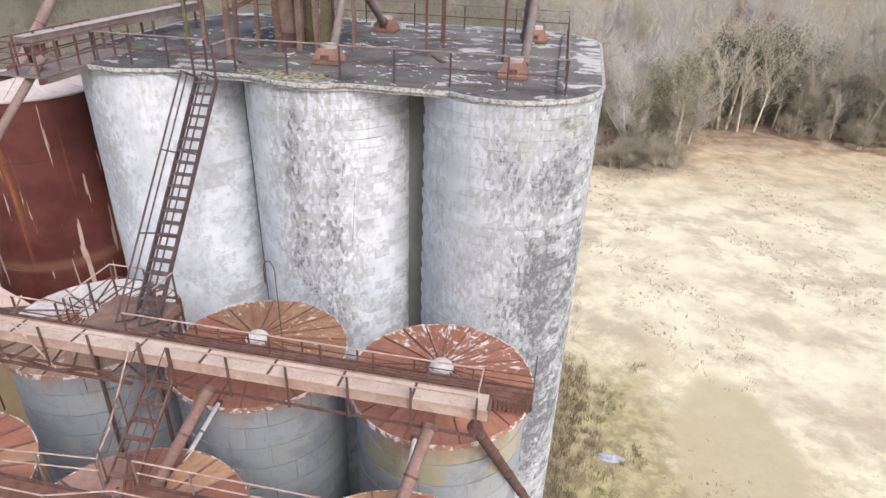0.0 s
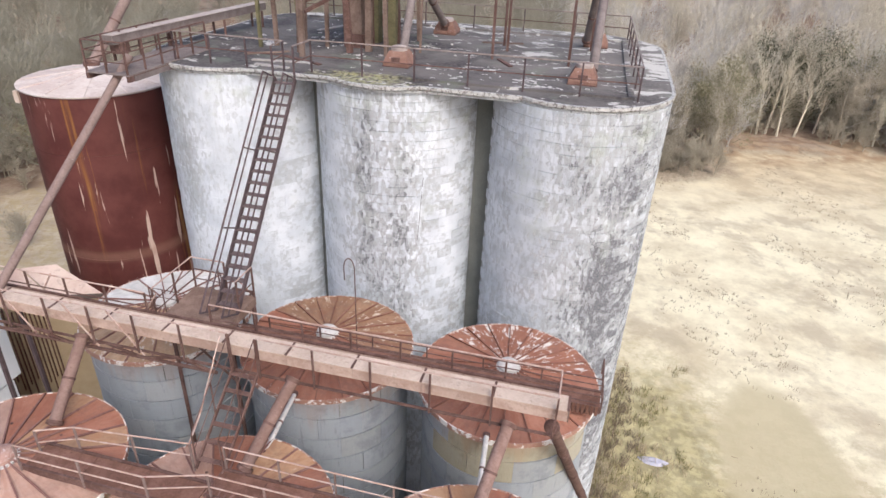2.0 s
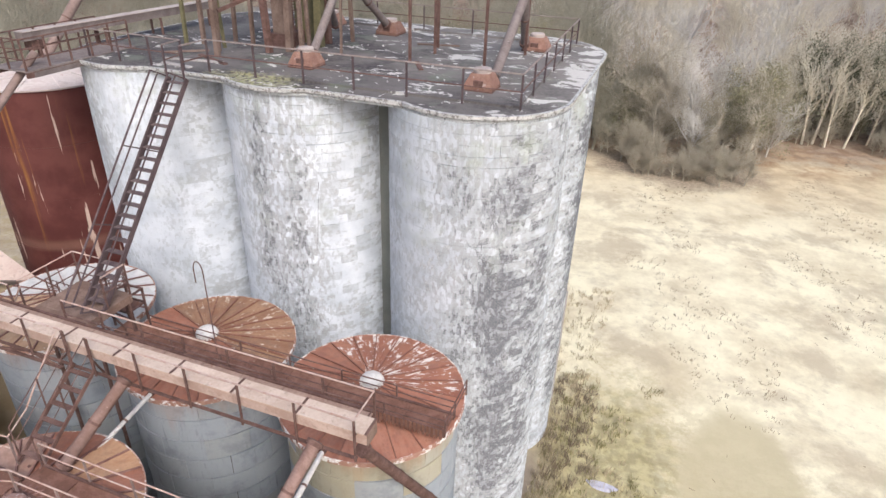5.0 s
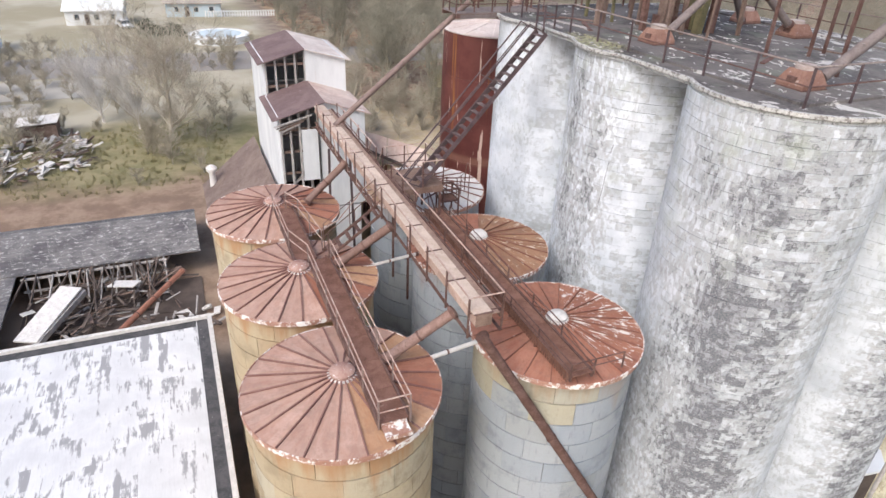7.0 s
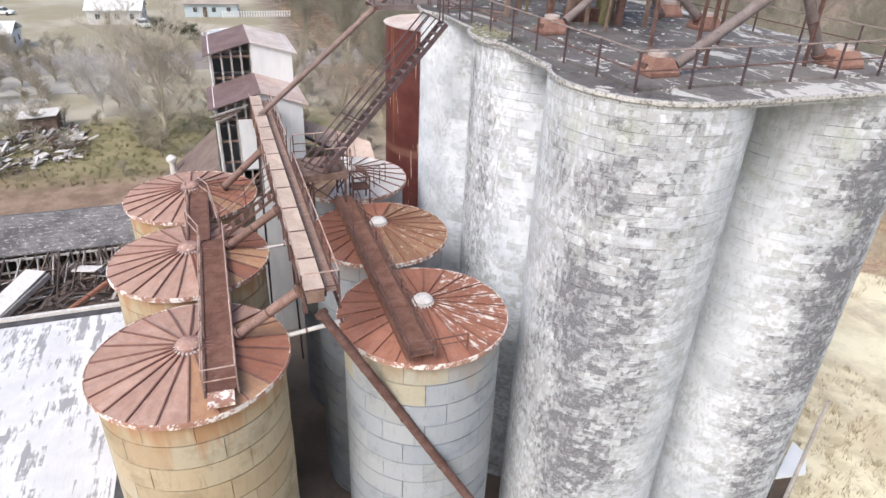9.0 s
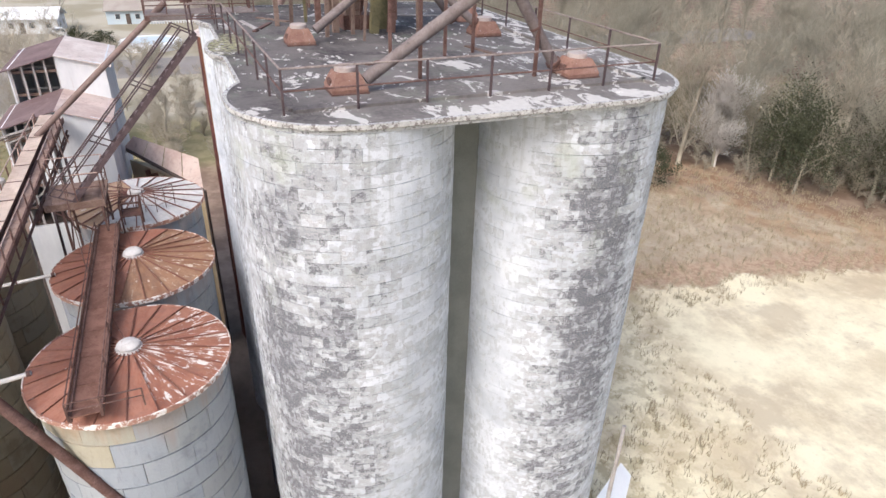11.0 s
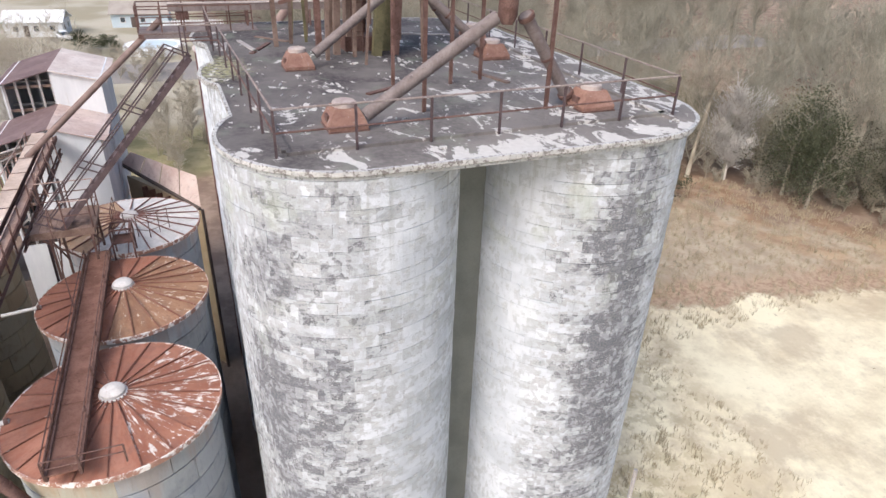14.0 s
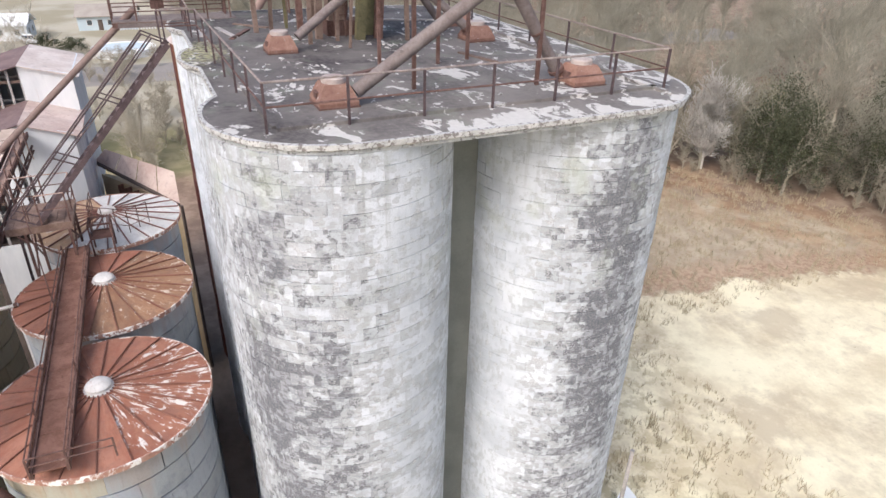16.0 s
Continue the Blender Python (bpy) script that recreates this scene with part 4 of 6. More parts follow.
def long_stair():
    st = thing("steel_stair", (-10.6, 12.5, 14.1), "long steep rusted steel stair with open treads", "stair", "steel stairs")
    lo, hi, w = Vector((-10.30, 11.80, 14.12)), Vector((-10.47, 16.80, 19.66)), 0.34
    d = hi - lo
    side = Vector((1, 0, 0))
    for s in (-w, w):
        part("stringer", Shape().beam(lo + side * s, hi + side * s, 0.045, 0.17), STAIR_STEEL, st)
    n = 20
    for i in range(n):
        p = lo + d * ((i + 0.6) / n)
        part("tread", Shape().box((p.x - w + 0.03, p.y - 0.10, p.z - 0.016), (p.x + w - 0.03, p.y + 0.10, p.z + 0.016)), TREAD, st)
    for s in (-w, w):
        f = side * s
        for h, r in ((0.62, 0.025), (1.0, 0.03)):
            part("handrail", Shape().tube(lo + f + Vector((0, -h * 0.75, h * 0.35)), hi + f + Vector((0, -h * 0.75, h * 0.35)), r, None, 8), STAIR_STEEL, st)
        for i in range(4):
            p = lo + d * (i / 3) + f
            part("post", Shape().beam(p, p + Vector((0, -0.76, 0.37)), 0.04, 0.04), STAIR_STEEL, st)


TREAD = rust("worn_tread", (0.12, 0.082, 0.084), (0.195, 0.15, 0.148), None, 0.6, 3.0)


# paler than the posts: the highlight along the top rail is in its colour
TOP_RAIL = rust("highlit_worn_top_rail", (0.22, 0.17, 0.155), (0.34, 0.285, 0.265), (0.14, 0.08, 0.07), 0.6, 4.0)


def slab_rails():
    z = SLAB_TOP
    g = thing("guard_rail", (0, 18.1, z), "rusted two-bar guard rail round the roof edge", "guard rail", "guard rails")
    rail_run(g, [(-10.05, 16.6, z), (-10.0, 17.75, z), (0.30, 18.07, z)], 1.02, (0.52,), 1.74, 0.052, 0, TOP_RAIL, dark=STAIR_STEEL)
    rail_run(g, [(0.30, 18.07, z), (0.04, 28.35, z)], 1.02, (0.52,), 1.74, 0.052, 0, TOP_RAIL, False, dark=STAIR_STEEL)
    rail_run(g, [(0.04, 28.35, z), (-16.0, 28.45, z)], 1.02, (0.52,), 2.3, 0.05, 0, TOP_RAIL, False, dark=STAIR_STEEL)
    g = thing("guard_rail", (-12, 17.5, z), "rusted guard rail beside the stair head", "guard rail", "guard rails")
    rail_run(g, [(-10.85, 16.75, z), (-10.9, 17.6, z), (-14.9, 17.6, z)], 0.95, (0.52,), 1.2, 0.05, 0, TOP_RAIL, dark=STAIR_STEEL)
    # head platform of the feed conveyor
    g = thing("head_platform", (-15, 16.5, z), "rusted steel platform with rails over the silo roof edge", "platform")
    part("deck_plate", Shape().box((-16.35, 15.1, z - 0.02), (-14.80, 19.6, z + 0.03)), GREY_RUST, g)
    for x in (-16.30, -14.85):
        part("bearer", Shape().box((x - 0.05, 15.1, z - 0.2), (x + 0.05, 19.6, z - 0.025)), STEEL, g)
        rail_run(g, [(x, 15.12, z + 0.03), (x, 19.4, z + 0.03)], 0.95, (0.35, 0.68), 0.9, 0.05)
    rail_run(g, [(-16.30, 15.12, z + 0.03), (-14.85, 15.12, z + 0.03)], 0.95, (0.35, 0.68), 0.8, 0.05, first=False, last=False)
    part("side_plate", Shape().beam((-14.77, 15.3, z - 0.12), (-14.77, 19.4, z - 0.12), 0.02, 0.16), GREY_RUST, g)
    for y in (16.2, 17.4, 18.6):
        part("cross_bearer", Shape().box((-16.24, y - 0.05, z - 0.14), (-14.91, y + 0.05, z - 0.025)), STEEL, g)


CAP_DUST = rust("dusty_pale_cover", (0.38, 0.31, 0.285), (0.52, 0.45, 0.415), (0.28, 0.19, 0.165), 0.66, 2.0)


def feed_conveyor():
    f = thing("feed_conveyor", (-15, 19, 21), "brown steel box conveyor with pale dusty top", "conveyor")
    a, b = Vector((-16.35, 16.3, 20.44)), Vector((-15.55, 24.9, 20.52))
    part("casing", Shape().beam(a, b, 0.40, 0.28), GREY_RUST, f)
    part("cover_plate", Shape().beam(a + Vector((0, 0, 0.155)), b + Vector((0, 0, 0.155)), 0.46, 0.025), CAP_DUST, f, "dusty pale cover plate")
    for t in (0.05, 0.35, 0.65, 0.95):
        p = a.lerp(b, t)
        for s in (-0.25, 0.25):
            part("leg", Shape().beam((p.x + s, p.y, SLAB_TOP), (p.x + s, p.y, p.z - 0.15), 0.07, 0.07, (1, 0, 0)), STEEL, f)
    part("drive_head", Shape().beam(a + Vector((0, 0.75, -0.30)), a + Vector((0, 0.25, -0.30)), 0.36, 0.34), STEEL, f)


def hopper(x, y, size, label):
    h = thing("roof_hopper", (x, y, SLAB_TOP), label, "hopper", "roof hoppers")
    z, r = SLAB_TOP, size * 1.08
    vs = [(x + r * sx * k, y + r * sy * k, zz) for k, zz in ((0.97, z + 0.03), (1.0, z + 0.12), (0.78, z + 0.36), (0.62, z + 0.50)) for sx, sy in ((-1, -1), (1, -1), (1, 1), (-1, 1))]
    fs = [(3, 2, 1, 0), (12, 13, 14, 15)] + [(q * 4 + i, q * 4 + (i + 1) % 4, q * 4 + 4 + (i + 1) % 4, q * 4 + 4 + i) for q in (0, 1, 2) for i in range(4)]
    part("body", Shape().add(vs, fs), HOPPER, h)
    part("base_flange", Shape().box((x - r * 1.04, y - r * 1.04, z - 0.002), (x + r * 1.04, y + r * 1.04, z + 0.03)), STEEL, h)
    part("inlet", Shape().turned((x, y), [(0.28, z + 0.47), (0.28, z + 0.60), (0.25, z + 0.63)], 18), CAP_DUST, h, "pale round inlet collar", True)
    part("inspection_hatch", Shape().box((x - 0.15, y - r * 0.96, z + 0.16), (x + 0.15, y - r * 0.76, z + 0.32)), STEEL, h)


HOPPER = rust("brown_rust_hopper", (0.235, 0.125, 0.095), (0.325, 0.195, 0.155), (0.36, 0.29, 0.27), 0.60, 3.2)
GREY_RUST = rust("grey_brown_rusted_pipe", (0.17, 0.135, 0.128), (0.25, 0.21, 0.20), (0.36, 0.32, 0.31), 0.66, 2.0)
WOOD = rust("weathered_timber", (0.15, 0.10, 0.08), (0.25, 0.18, 0.15), None, 0.6, 1.5)
MOSSY = rust("mossy_timber", (0.12, 0.11, 0.06), (0.20, 0.175, 0.095), None, 0.6, 1.5)


TOWER_POSTS = [(-11.3, 19.8, 0.16), (-13.4, 20.7, 0.12), (-10.0, 21.1, 0.2), (-9.45, 21.6, 0.22), (-8.9, 22.1, 0.12), (-8.95, 22.9, 0.3), (-8.95, 23.55, 0.26), (-13.0, 21.2, 0.14), (-7.6, 22.15, 0.08), (-11.9, 21.0, 0.1), (-10.7, 22.9, 0.12)]


def elevator_tower():
    t = thing("elevator_tower", (-10, 23, SLAB_TOP), "rusted elevator legs and timber posts rising from the roof", "tower")
    z, top = SLAB_TOP, 26.5
    part("leg_casing", Shape().box((-10.45, 22.1, z), (-9.9, 22.65, top)), WOOD, t, "brown sheet-metal leg casing")
    part("leg_casing", Shape().box((-10.2, 23.25, z), (-9.65, 23.8, top)), MOSSY, t, "moss-stained leg casing")
    part("boot", Shape().box((-10.6, 22.0, z), (-9.8, 23.9, z + 0.5)), STEEL, t)
    for x, y in ((-11.7, 20.4), (-11.2, 21.8), (-8.6, 21.1), (-11.6, 24.6), (-8.3, 24.4), (-12.3, 22.2)):
        part("post", Shape().beam((x, y, z), (x * 0.9 - 1.0, y * 0.9 + 2.3, top), 0.13, 0.13, (1, 0, 0)), WOOD, t)
    for x, y in ((-2.05, 22.15), (-1.40, 25.35), (-4.85, 25.0), (-4.85, 22.2), (-4.55, 23.9)):
        part("upright", Shape().beam((x, y, z), (x, y, 24.5), 0.09, 0.09, (1, 0, 0)), STEEL, t)
    for p, q in (((-4.85, 22.2), (-2.05, 22.15)), ((-4.85, 25.0), (-1.40, 25.35)), ((-2.05, 22.15), (-1.40, 25.35)), ((-4.85, 22.2), (-4.85, 25.0)), ((-10.2, 22.6), (-4.85, 22.2)), ((-10.0, 23.7), (-4.85, 25.0))):
        part("girt", Shape().beam((*p, 22.75), (*q, 22.75), 0.12, 0.16), STEEL, t)
    for p, q in (((-12.3, 22.2), (-10.2, 22.4)), ((-11.2, 20.0), (-10.2, 22.3))):
        part("girt", Shape().beam((*p, 21.2), (*q, 21.9), 0.09, 0.12), STEEL, t)
    part("distributor", Shape().turned((-1.35, 24.0), [(0.14, 21.9), (0.24, 22.1), (0.24, 22.6), (0.14, 22.7)], 16), STEEL, t, "", True)
    rnd = random.Random(77)
    for n, (x, y, w) in enumerate(TOWER_POSTS):
        part("timber_post", Shape().beam((x, y, z), (x + rnd.uniform(-0.5, 0.5), y + rnd.uniform(-0.5, 0.7), top), w, w, (1, 0, 0)), (WOOD, MOSSY, STEEL, WOOD)[n % 4], t)
    # tangled guy rods and a ladder on the legs
    for k in range(8):
        part("rung", Shape().beam((-9.6, 22.2, z + 0.4 + 0.32 * k), (-9.6, 22.6, z + 0.4 + 0.32 * k), 0.03, 0.03), STEEL, t)
    for s in (22.2, 22.6):
        part("ladder_rail", Shape().beam((-9.6, s, z), (-9.6, s, z + 3.4), 0.04, 0.04, (1, 0, 0)), STEEL, t)


# ---- tank ----
def plate_material():
    k = Mat("oxide_red_tank_plate")
    x, y, z = k.xyz()
    streak = k.noise(1.0, k.scaled(k.pos, (2.6, 2.6, 0.10)), 5, 0.6, 0.3)
    n1, n2 = k.noise(0.7, None, 5, 0.6), k.noise(9.0, None, 4, 0.65)
    c = k.mix(k.step(n1, 0.35, 0.65), (0.085, 0.024, 0.021), (0.135, 0.045, 0.038))
    east = k.step(k.math("ADD", k.math("MULTIPLY", x, 0.74), k.math("MULTIPLY", y, 0.67)), -0.4, 1.0)
    yellow = k.math("ADD", streak, k.math("MULTIPLY", east, 0.16))
    c = k.mix(k.math("MULTIPLY", k.step(yellow, 0.60, 0.74), 0.85), c, (0.30, 0.135, 0.035))
    c = k.mix(k.math("MULTIPLY", k.step(yellow, 0.70, 0.80), 0.6), c, (0.48, 0.34, 0.20))
    pale = k.noise(1.0, k.scaled(k.moved(k.pos, (5.0, 1.0, 0.0)), (4.0, 4.0, 0.30)), 4, 0.5)
    low = k.math("ADD", pale, k.step(z, 14.6, 11.0, 0.0, 0.045))
    c = k.mix(k.step(low, 0.655, 0.68), c, (0.58, 0.44, 0.37))
    c = k.mix(k.math("MULTIPLY", k.step(k.math("ABSOLUTE", k.math("SUBTRACT", z, 11.4)), 0.35, 0.05), 0.35), c, (0.34, 0.20, 0.14))
    c = k.mix(k.math("MULTIPLY", n2, 0.3), c, (0.08, 0.02, 0.015))
    return k.done(c, 0.6, 0.0, n2, 0.01)


def tank():
    c, r, top = (-20.3, 19.9), 2.80, 18.02
    t = thing("steel_tank", (*c, 0), "tall oxide-red rusted steel tank with faded top", "tank")
    m = plate_material()
    for j in range(8):
        z0, z1 = top * j / 8, top * (j + 1) / 8
        part("shell_ring", Shape().turned(c, [(r - 0.012 * (j % 2), z0 + 0.004), (r - 0.012 * (j % 2), z1 - 0.004)], 64), m, t, "", True)
    part("roof", Shape().turned(c, [(r + 0.05, top - 0.03), (r + 0.07, top + 0.03), (1.2, top + 0.28), (0.1, top + 0.42)], 64), ROOF_TANK, t, "pale sun-bleached pink roof", True)
    for i in range(12):
        a = i * math.tau / 12
        part("roof_seam", Shape().beam((c[0] + 0.4 * math.cos(a), c[1] + 0.4 * math.sin(a), top + 0.40), (c[0] + r * math.cos(a), c[1] + r * math.sin(a), top + 0.06), 0.04, 0.03), ROOF_TANK, t)
    part("bracket", Shape().box((c[0] - 1.9, c[1] - 2.3, top - 0.55), (c[0] - 1.7, c[1] - 2.05, top - 0.1)), PALE_STEEL, t)
    part("pipe_flange", Shape().turned((-21.2, 20.7), [(0.32, top + 0.12), (0.32, top + 0.45)], 18), STEEL, t, "", True)


ROOF_TANK = rust("bleached_tank_roof", (0.58, 0.47, 0.43), (0.74, 0.66, 0.62), (0.42, 0.22, 0.17), 0.64, 0.8)


# ---- mill house ----
def wall_sheet(owner, pts, x0, x1, name, mat, label=""):
    """A wall piece between two x planes; pts: its outline in y and z."""
    n, s = len(pts), Shape()
    s.add([(x, y, z) for x in (x0, x1) for y, z in pts], [tuple(range(n - 1, -1, -1)), tuple(range(n, 2 * n))] + [(i, (i + 1) % n, n + (i + 1) % n, n + i) for i in range(n)])
    return part(name, s, mat, owner, label)


def siding_material():
    k = Mat("white_ribbed_siding")
    x, y, z = k.xyz()
    n1, n2 = k.noise(0.8, k.scaled(k.pos, (1, 1, 0.3)), 5, 0.6), k.noise(9.0, None, 3)
    c = k.mix(k.step(n1, 0.35, 0.65), (0.60, 0.61, 0.635), (0.73, 0.735, 0.75))
    c = k.mix(k.math("MULTIPLY", k.step(k.noise(1.4, k.scaled(k.pos, (2, 2, 0.2)), 5, 0.65), 0.6, 0.75), 0.5), c, (0.42, 0.33, 0.28))
    wave = k.math("MULTIPLY", k.math("SINE", k.math("MULTIPLY", y, 34.0)), 0.35)
    return k.done(c, 0.6, 0.0, k.math("ADD", wave, n2), 0.003)


def mill_house():
    h = thing("mill_house", (-22, 10, 0), "derelict white sheet-metal mill house with open timber framing", "building")
    side = SIDING
    # lower front bay: left eave, ridge, right eave
    def bay(xf, xb, yl, yr, yc, zl, zr, zc, floor, roof_l, roof_r, split):
        at = lambda y: zl + (zc - zl) * (y - yl) / (yc - yl) if y < yc else zc + (zr - zc) * (y - yc) / (yr - yc)
        wall_sheet(h, [(split, floor), (yr, floor), (yr, zr), (yc, zc)] + ([(split, at(split))] if split < yc else []), xf, xf - 0.08, "front_wall", side, "white ribbed sheet wall")
        part("side_wall", Shape().box((xb, yr - 0.08, floor), (xf - 0.082, yr, zr - 0.02)), side, h)
        part("side_wall", Shape().box((xb, yl, floor), (xf - 0.082, yl + 0.08, zl - 0.02)), side, h)
        part("back_wall", Shape().box((xb - 0.08, yl, floor), (xb, yr, min(zl, zr))), side, h)
        for (ya, za), (yb, zb), m, nm in (((yl - 0.3, zl - 0.17), (yc, zc), roof_l, "roof_slope"), ((yc, zc), (yr + 0.3, zr - 0.17), roof_r, "roof_slope")):
            s = Shape()
            for k in range(6):
                xa, xe = xf + 0.18 + (xb - 0.3 - xf - 0.18) * k / 6, xf + 0.18 + (xb - 0.3 - xf - 0.18) * (k + 1) / 6
                q = Shape().add([(x, y, z + o) for o in (0, 0.05) for x, y, z in ((xa, ya, za), (xe, ya, za), (xe, yb, zb), (xa, yb, zb))],
                                [(3, 2, 1, 0), (4, 5, 6, 7), (0, 1, 5, 4), (1, 2, 6, 5), (2, 3, 7, 6), (3, 0, 4, 7)])
                part("roof_sheet", q, m, h)
        # open timber frame on the stripped side
        n = 5
        for i in range(n):
            y = yl + 0.12 + (split - yl - 0.2) * i / (n - 1)
            part("stud", Shape().box((xf - 0.16, y - 0.05, floor), (xf - 0.06, y + 0.05, at(y) - 0.08)), FRAME, h)
            if i % 2 == 0:
                part("stud", Shape().box((xf - 2.4, y - 0.05, floor), (xf - 2.3, y + 0.05, at(y) - 0.1)), FRAME, h)
        z = floor + 0.9
        while z < zl:
            part("rail_timber", Shape().box((xf - 0.2, yl + 0.1, z - 0.07), (xf - 0.16, split, z + 0.07)), WOOD, h)
            z += 1.15
        part("brace_timber", Shape().beam((xf - 0.22, yl + 0.15, floor + 1.0), (xf - 0.22, split - 0.1, floor + 2.6), 0.08, 0.12, (1, 0, 0)), FRAME, h)
        part("inner_floor", Shape().box((xb + 0.1, yl + 0.1, floor - 0.1), (xf - 0.25, yr - 0.1, floor)), DARK_WOOD, h)
        for z in (zl - 1.3, zl - 0.15):
            part("joist", Shape().box((xf - 1.2, yl + 0.1, z - 0.1), (xf - 1.1, yr - 0.1, z)), FRAME, h)
    bay(-19.6, -23.6, 7.95, 12.35, 10.3, 14.3, 14.3, 14.9, 9.2, ROOF_BROWN, CREAM, 10.0)
    bay(-23.7, -28.9, 8.0, 12.45, 10.22, 16.1, 16.1, 16.62, 9.2, ROOF_BROWN, PALE_SLOPE, 10.3)
    part("base_wall", Shape().box((-29.0, 7.8, 0), (-19.65, 12.05, 9.09)), SIDING, h, "white lower wall")
    part("leaning_panel", Shape().box((-19.5, 9.05, 10.9), (-19.44, 9.85, 13.6)), SIDING, h, "loose white wall panel")
    # tangled broken laths under the lower eave
    for i in range(5):
        part("lath", Shape().beam((-19.42 - 0.03 * i, 7.7 + 0.12 * i, 13.85 - 0.10 * i), (-19.42 - 0.02 * i, 9.6 - 0.2 * i, 14.35 - 0.14 * i), 0.04, 0.07), (FRAME, DARK_WOOD, WOOD)[i % 3], h)
    # low annex with a brown roof on the village side
    a = thing("annex_roof", (-26, 5.5, 0), "brown sagging annex roof beside the mill house", "shed")
    part("roof_plane", Shape().add([(x, y, z + o) for o in (0, 0.08) for x, y, z in ((-20.4, 4.2, 6.9), (-30, 4.2, 6.85), (-30, 7.78, 9.9), (-20.4, 7.78, 10.0))],
                                   [(3, 2, 1, 0), (4, 5, 6, 7), (0, 1, 5, 4), (1, 2, 6, 5), (2, 3, 7, 6), (3, 0, 4, 7)]), ANNEX, a)
    part("wall", Shape().box((-29.9, 4.5, 0), (-20.6, 4.6, 6.8)), SIDING, a)
    part("end_wall", Shape().box((-20.6, 4.602, 0), (-20.5, 7.7, 6.8)), DARK_WOOD, a)
    v = thing("roof_vent", (-28.6, 4.85, 7.4), "small white roof vent pipe", "vent")
    part("stack", Shape().tube((-28.6, 4.85, 7.35), (-28.6, 4.85, 8.35), 0.22, 0.18, 14), CAP_WHITE, v)
    part("hood", Shape().turned((-28.6, 4.85), [(0.3, 8.36), (0.34, 8.42), (0.34, 8.6), (0.12, 8.78)], 16), CAP_WHITE, v)
    s = thing("lean_to_shed", (-21, 15, 0), "tan shed with a pink rusted sheet roof", "shed")
    low_r, up_r, up_l, low_l = Vector((-19.1, 16.24, 10.3)), Vector((-21.0, 16.25, 11.3)), Vector((-24.8, 12.95, 11.7)), Vector((-25.2, 12.35, 11.0))
    for k in range(4):
        f, g = k / 4, (k + 1) / 4
        q = [low_r.lerp(low_l, f), up_r.lerp(up_l, f), up_r.lerp(up_l, g - 0.012), low_r.lerp(low_l, g - 0.012)]
        part("roof_sheet", Shape().add([p + Vector((0, 0, o)) for o in (0, 0.05) for p in q], [(3, 2, 1, 0), (4, 5, 6, 7), (0, 1, 5, 4), (1, 2, 6, 5), (2, 3, 7, 6), (3, 0, 4, 7)]), CREAM, s)
    part("wall", Shape().add([(x, y, z) for z in (0, 10.2) for x, y in ((-19.3, 16.2), (-21.2, 16.2), (-25.0, 12.9), (-25.2, 12.5))],
                             [(0, 1, 2, 3), (7, 6, 5, 4), (0, 4, 5, 1), (1, 5, 6, 2), (2, 6, 7, 3), (3, 7, 4, 0)]), TAN_WALL, s)
    a, b = Vector((-19.3, 16.2, 0)), Vector((-25.2, 12.5, 0))
    out = Vector((b.y - a.y, a.x - b.x, 0)).normalized() * -1
    out = out if out.y < 0 else -out
    for k in range(24):
        p, q = a.lerp(b, 0.28 + 0.5 * k / 24), a.lerp(b, 0.28 + 0.5 * (k + 0.86) / 24)
        o = out * (0.05 if k % 2 else 0.09)
        part("wall_sheet", Shape().beam(p + o + Vector((0, 0, 10.15 - 0.06 * (k % 5))), p + o + Vector((0, 0, 5.6 + 0.25 * (k * 7 % 5))), 0.02, (q - p).length, out), WALK, s, "dark rusted corrugated sheet")
    part("gutter", Shape().beam(low_r + Vector((0.06, -0.05, -0.03)), low_l + Vector((0.06, -0.05, -0.03)), 0.14, 0.14), DARK_WOOD, s)
    part("downpipe", Shape().tube((-19.0, 16.3, 0), (-19.0, 16.3, 10.25), 0.08, None, 10), DARK_WOOD, s)


SIDING = siding_material()
FRAME = rust("grey_timber_frame", (0.34, 0.31, 0.295), (0.52, 0.49, 0.475), None, 0.6, 2.0)
DARK_WOOD = plain("dark_old_timber", (0.07, 0.055, 0.05), (0.13, 0.10, 0.085), 1.0)
ROOF_BROWN = rust("mauve_rusted_roof", (0.15, 0.10, 0.10), (0.22, 0.155, 0.15), (0.45, 0.36, 0.33), 0.64, 0.8)
ANNEX = rust("brown_annex_roof", (0.14, 0.10, 0.088), (0.21, 0.16, 0.14), (0.29, 0.23, 0.21), 0.64, 0.8)
PALE_SLOPE = rust("cream_white_roof_sheet", (0.60, 0.50, 0.455), (0.74, 0.66, 0.61), (0.50, 0.36, 0.30), 0.66, 0.7)
CREAM = rust("cream_roof_sheet", (0.54, 0.40, 0.35), (0.69, 0.57, 0.51), (0.46, 0.31, 0.26), 0.62, 0.7)
TAN_WALL = plain("tan_block_wall", (0.42, 0.32, 0.20), (0.52, 0.42, 0.28), 0.8)


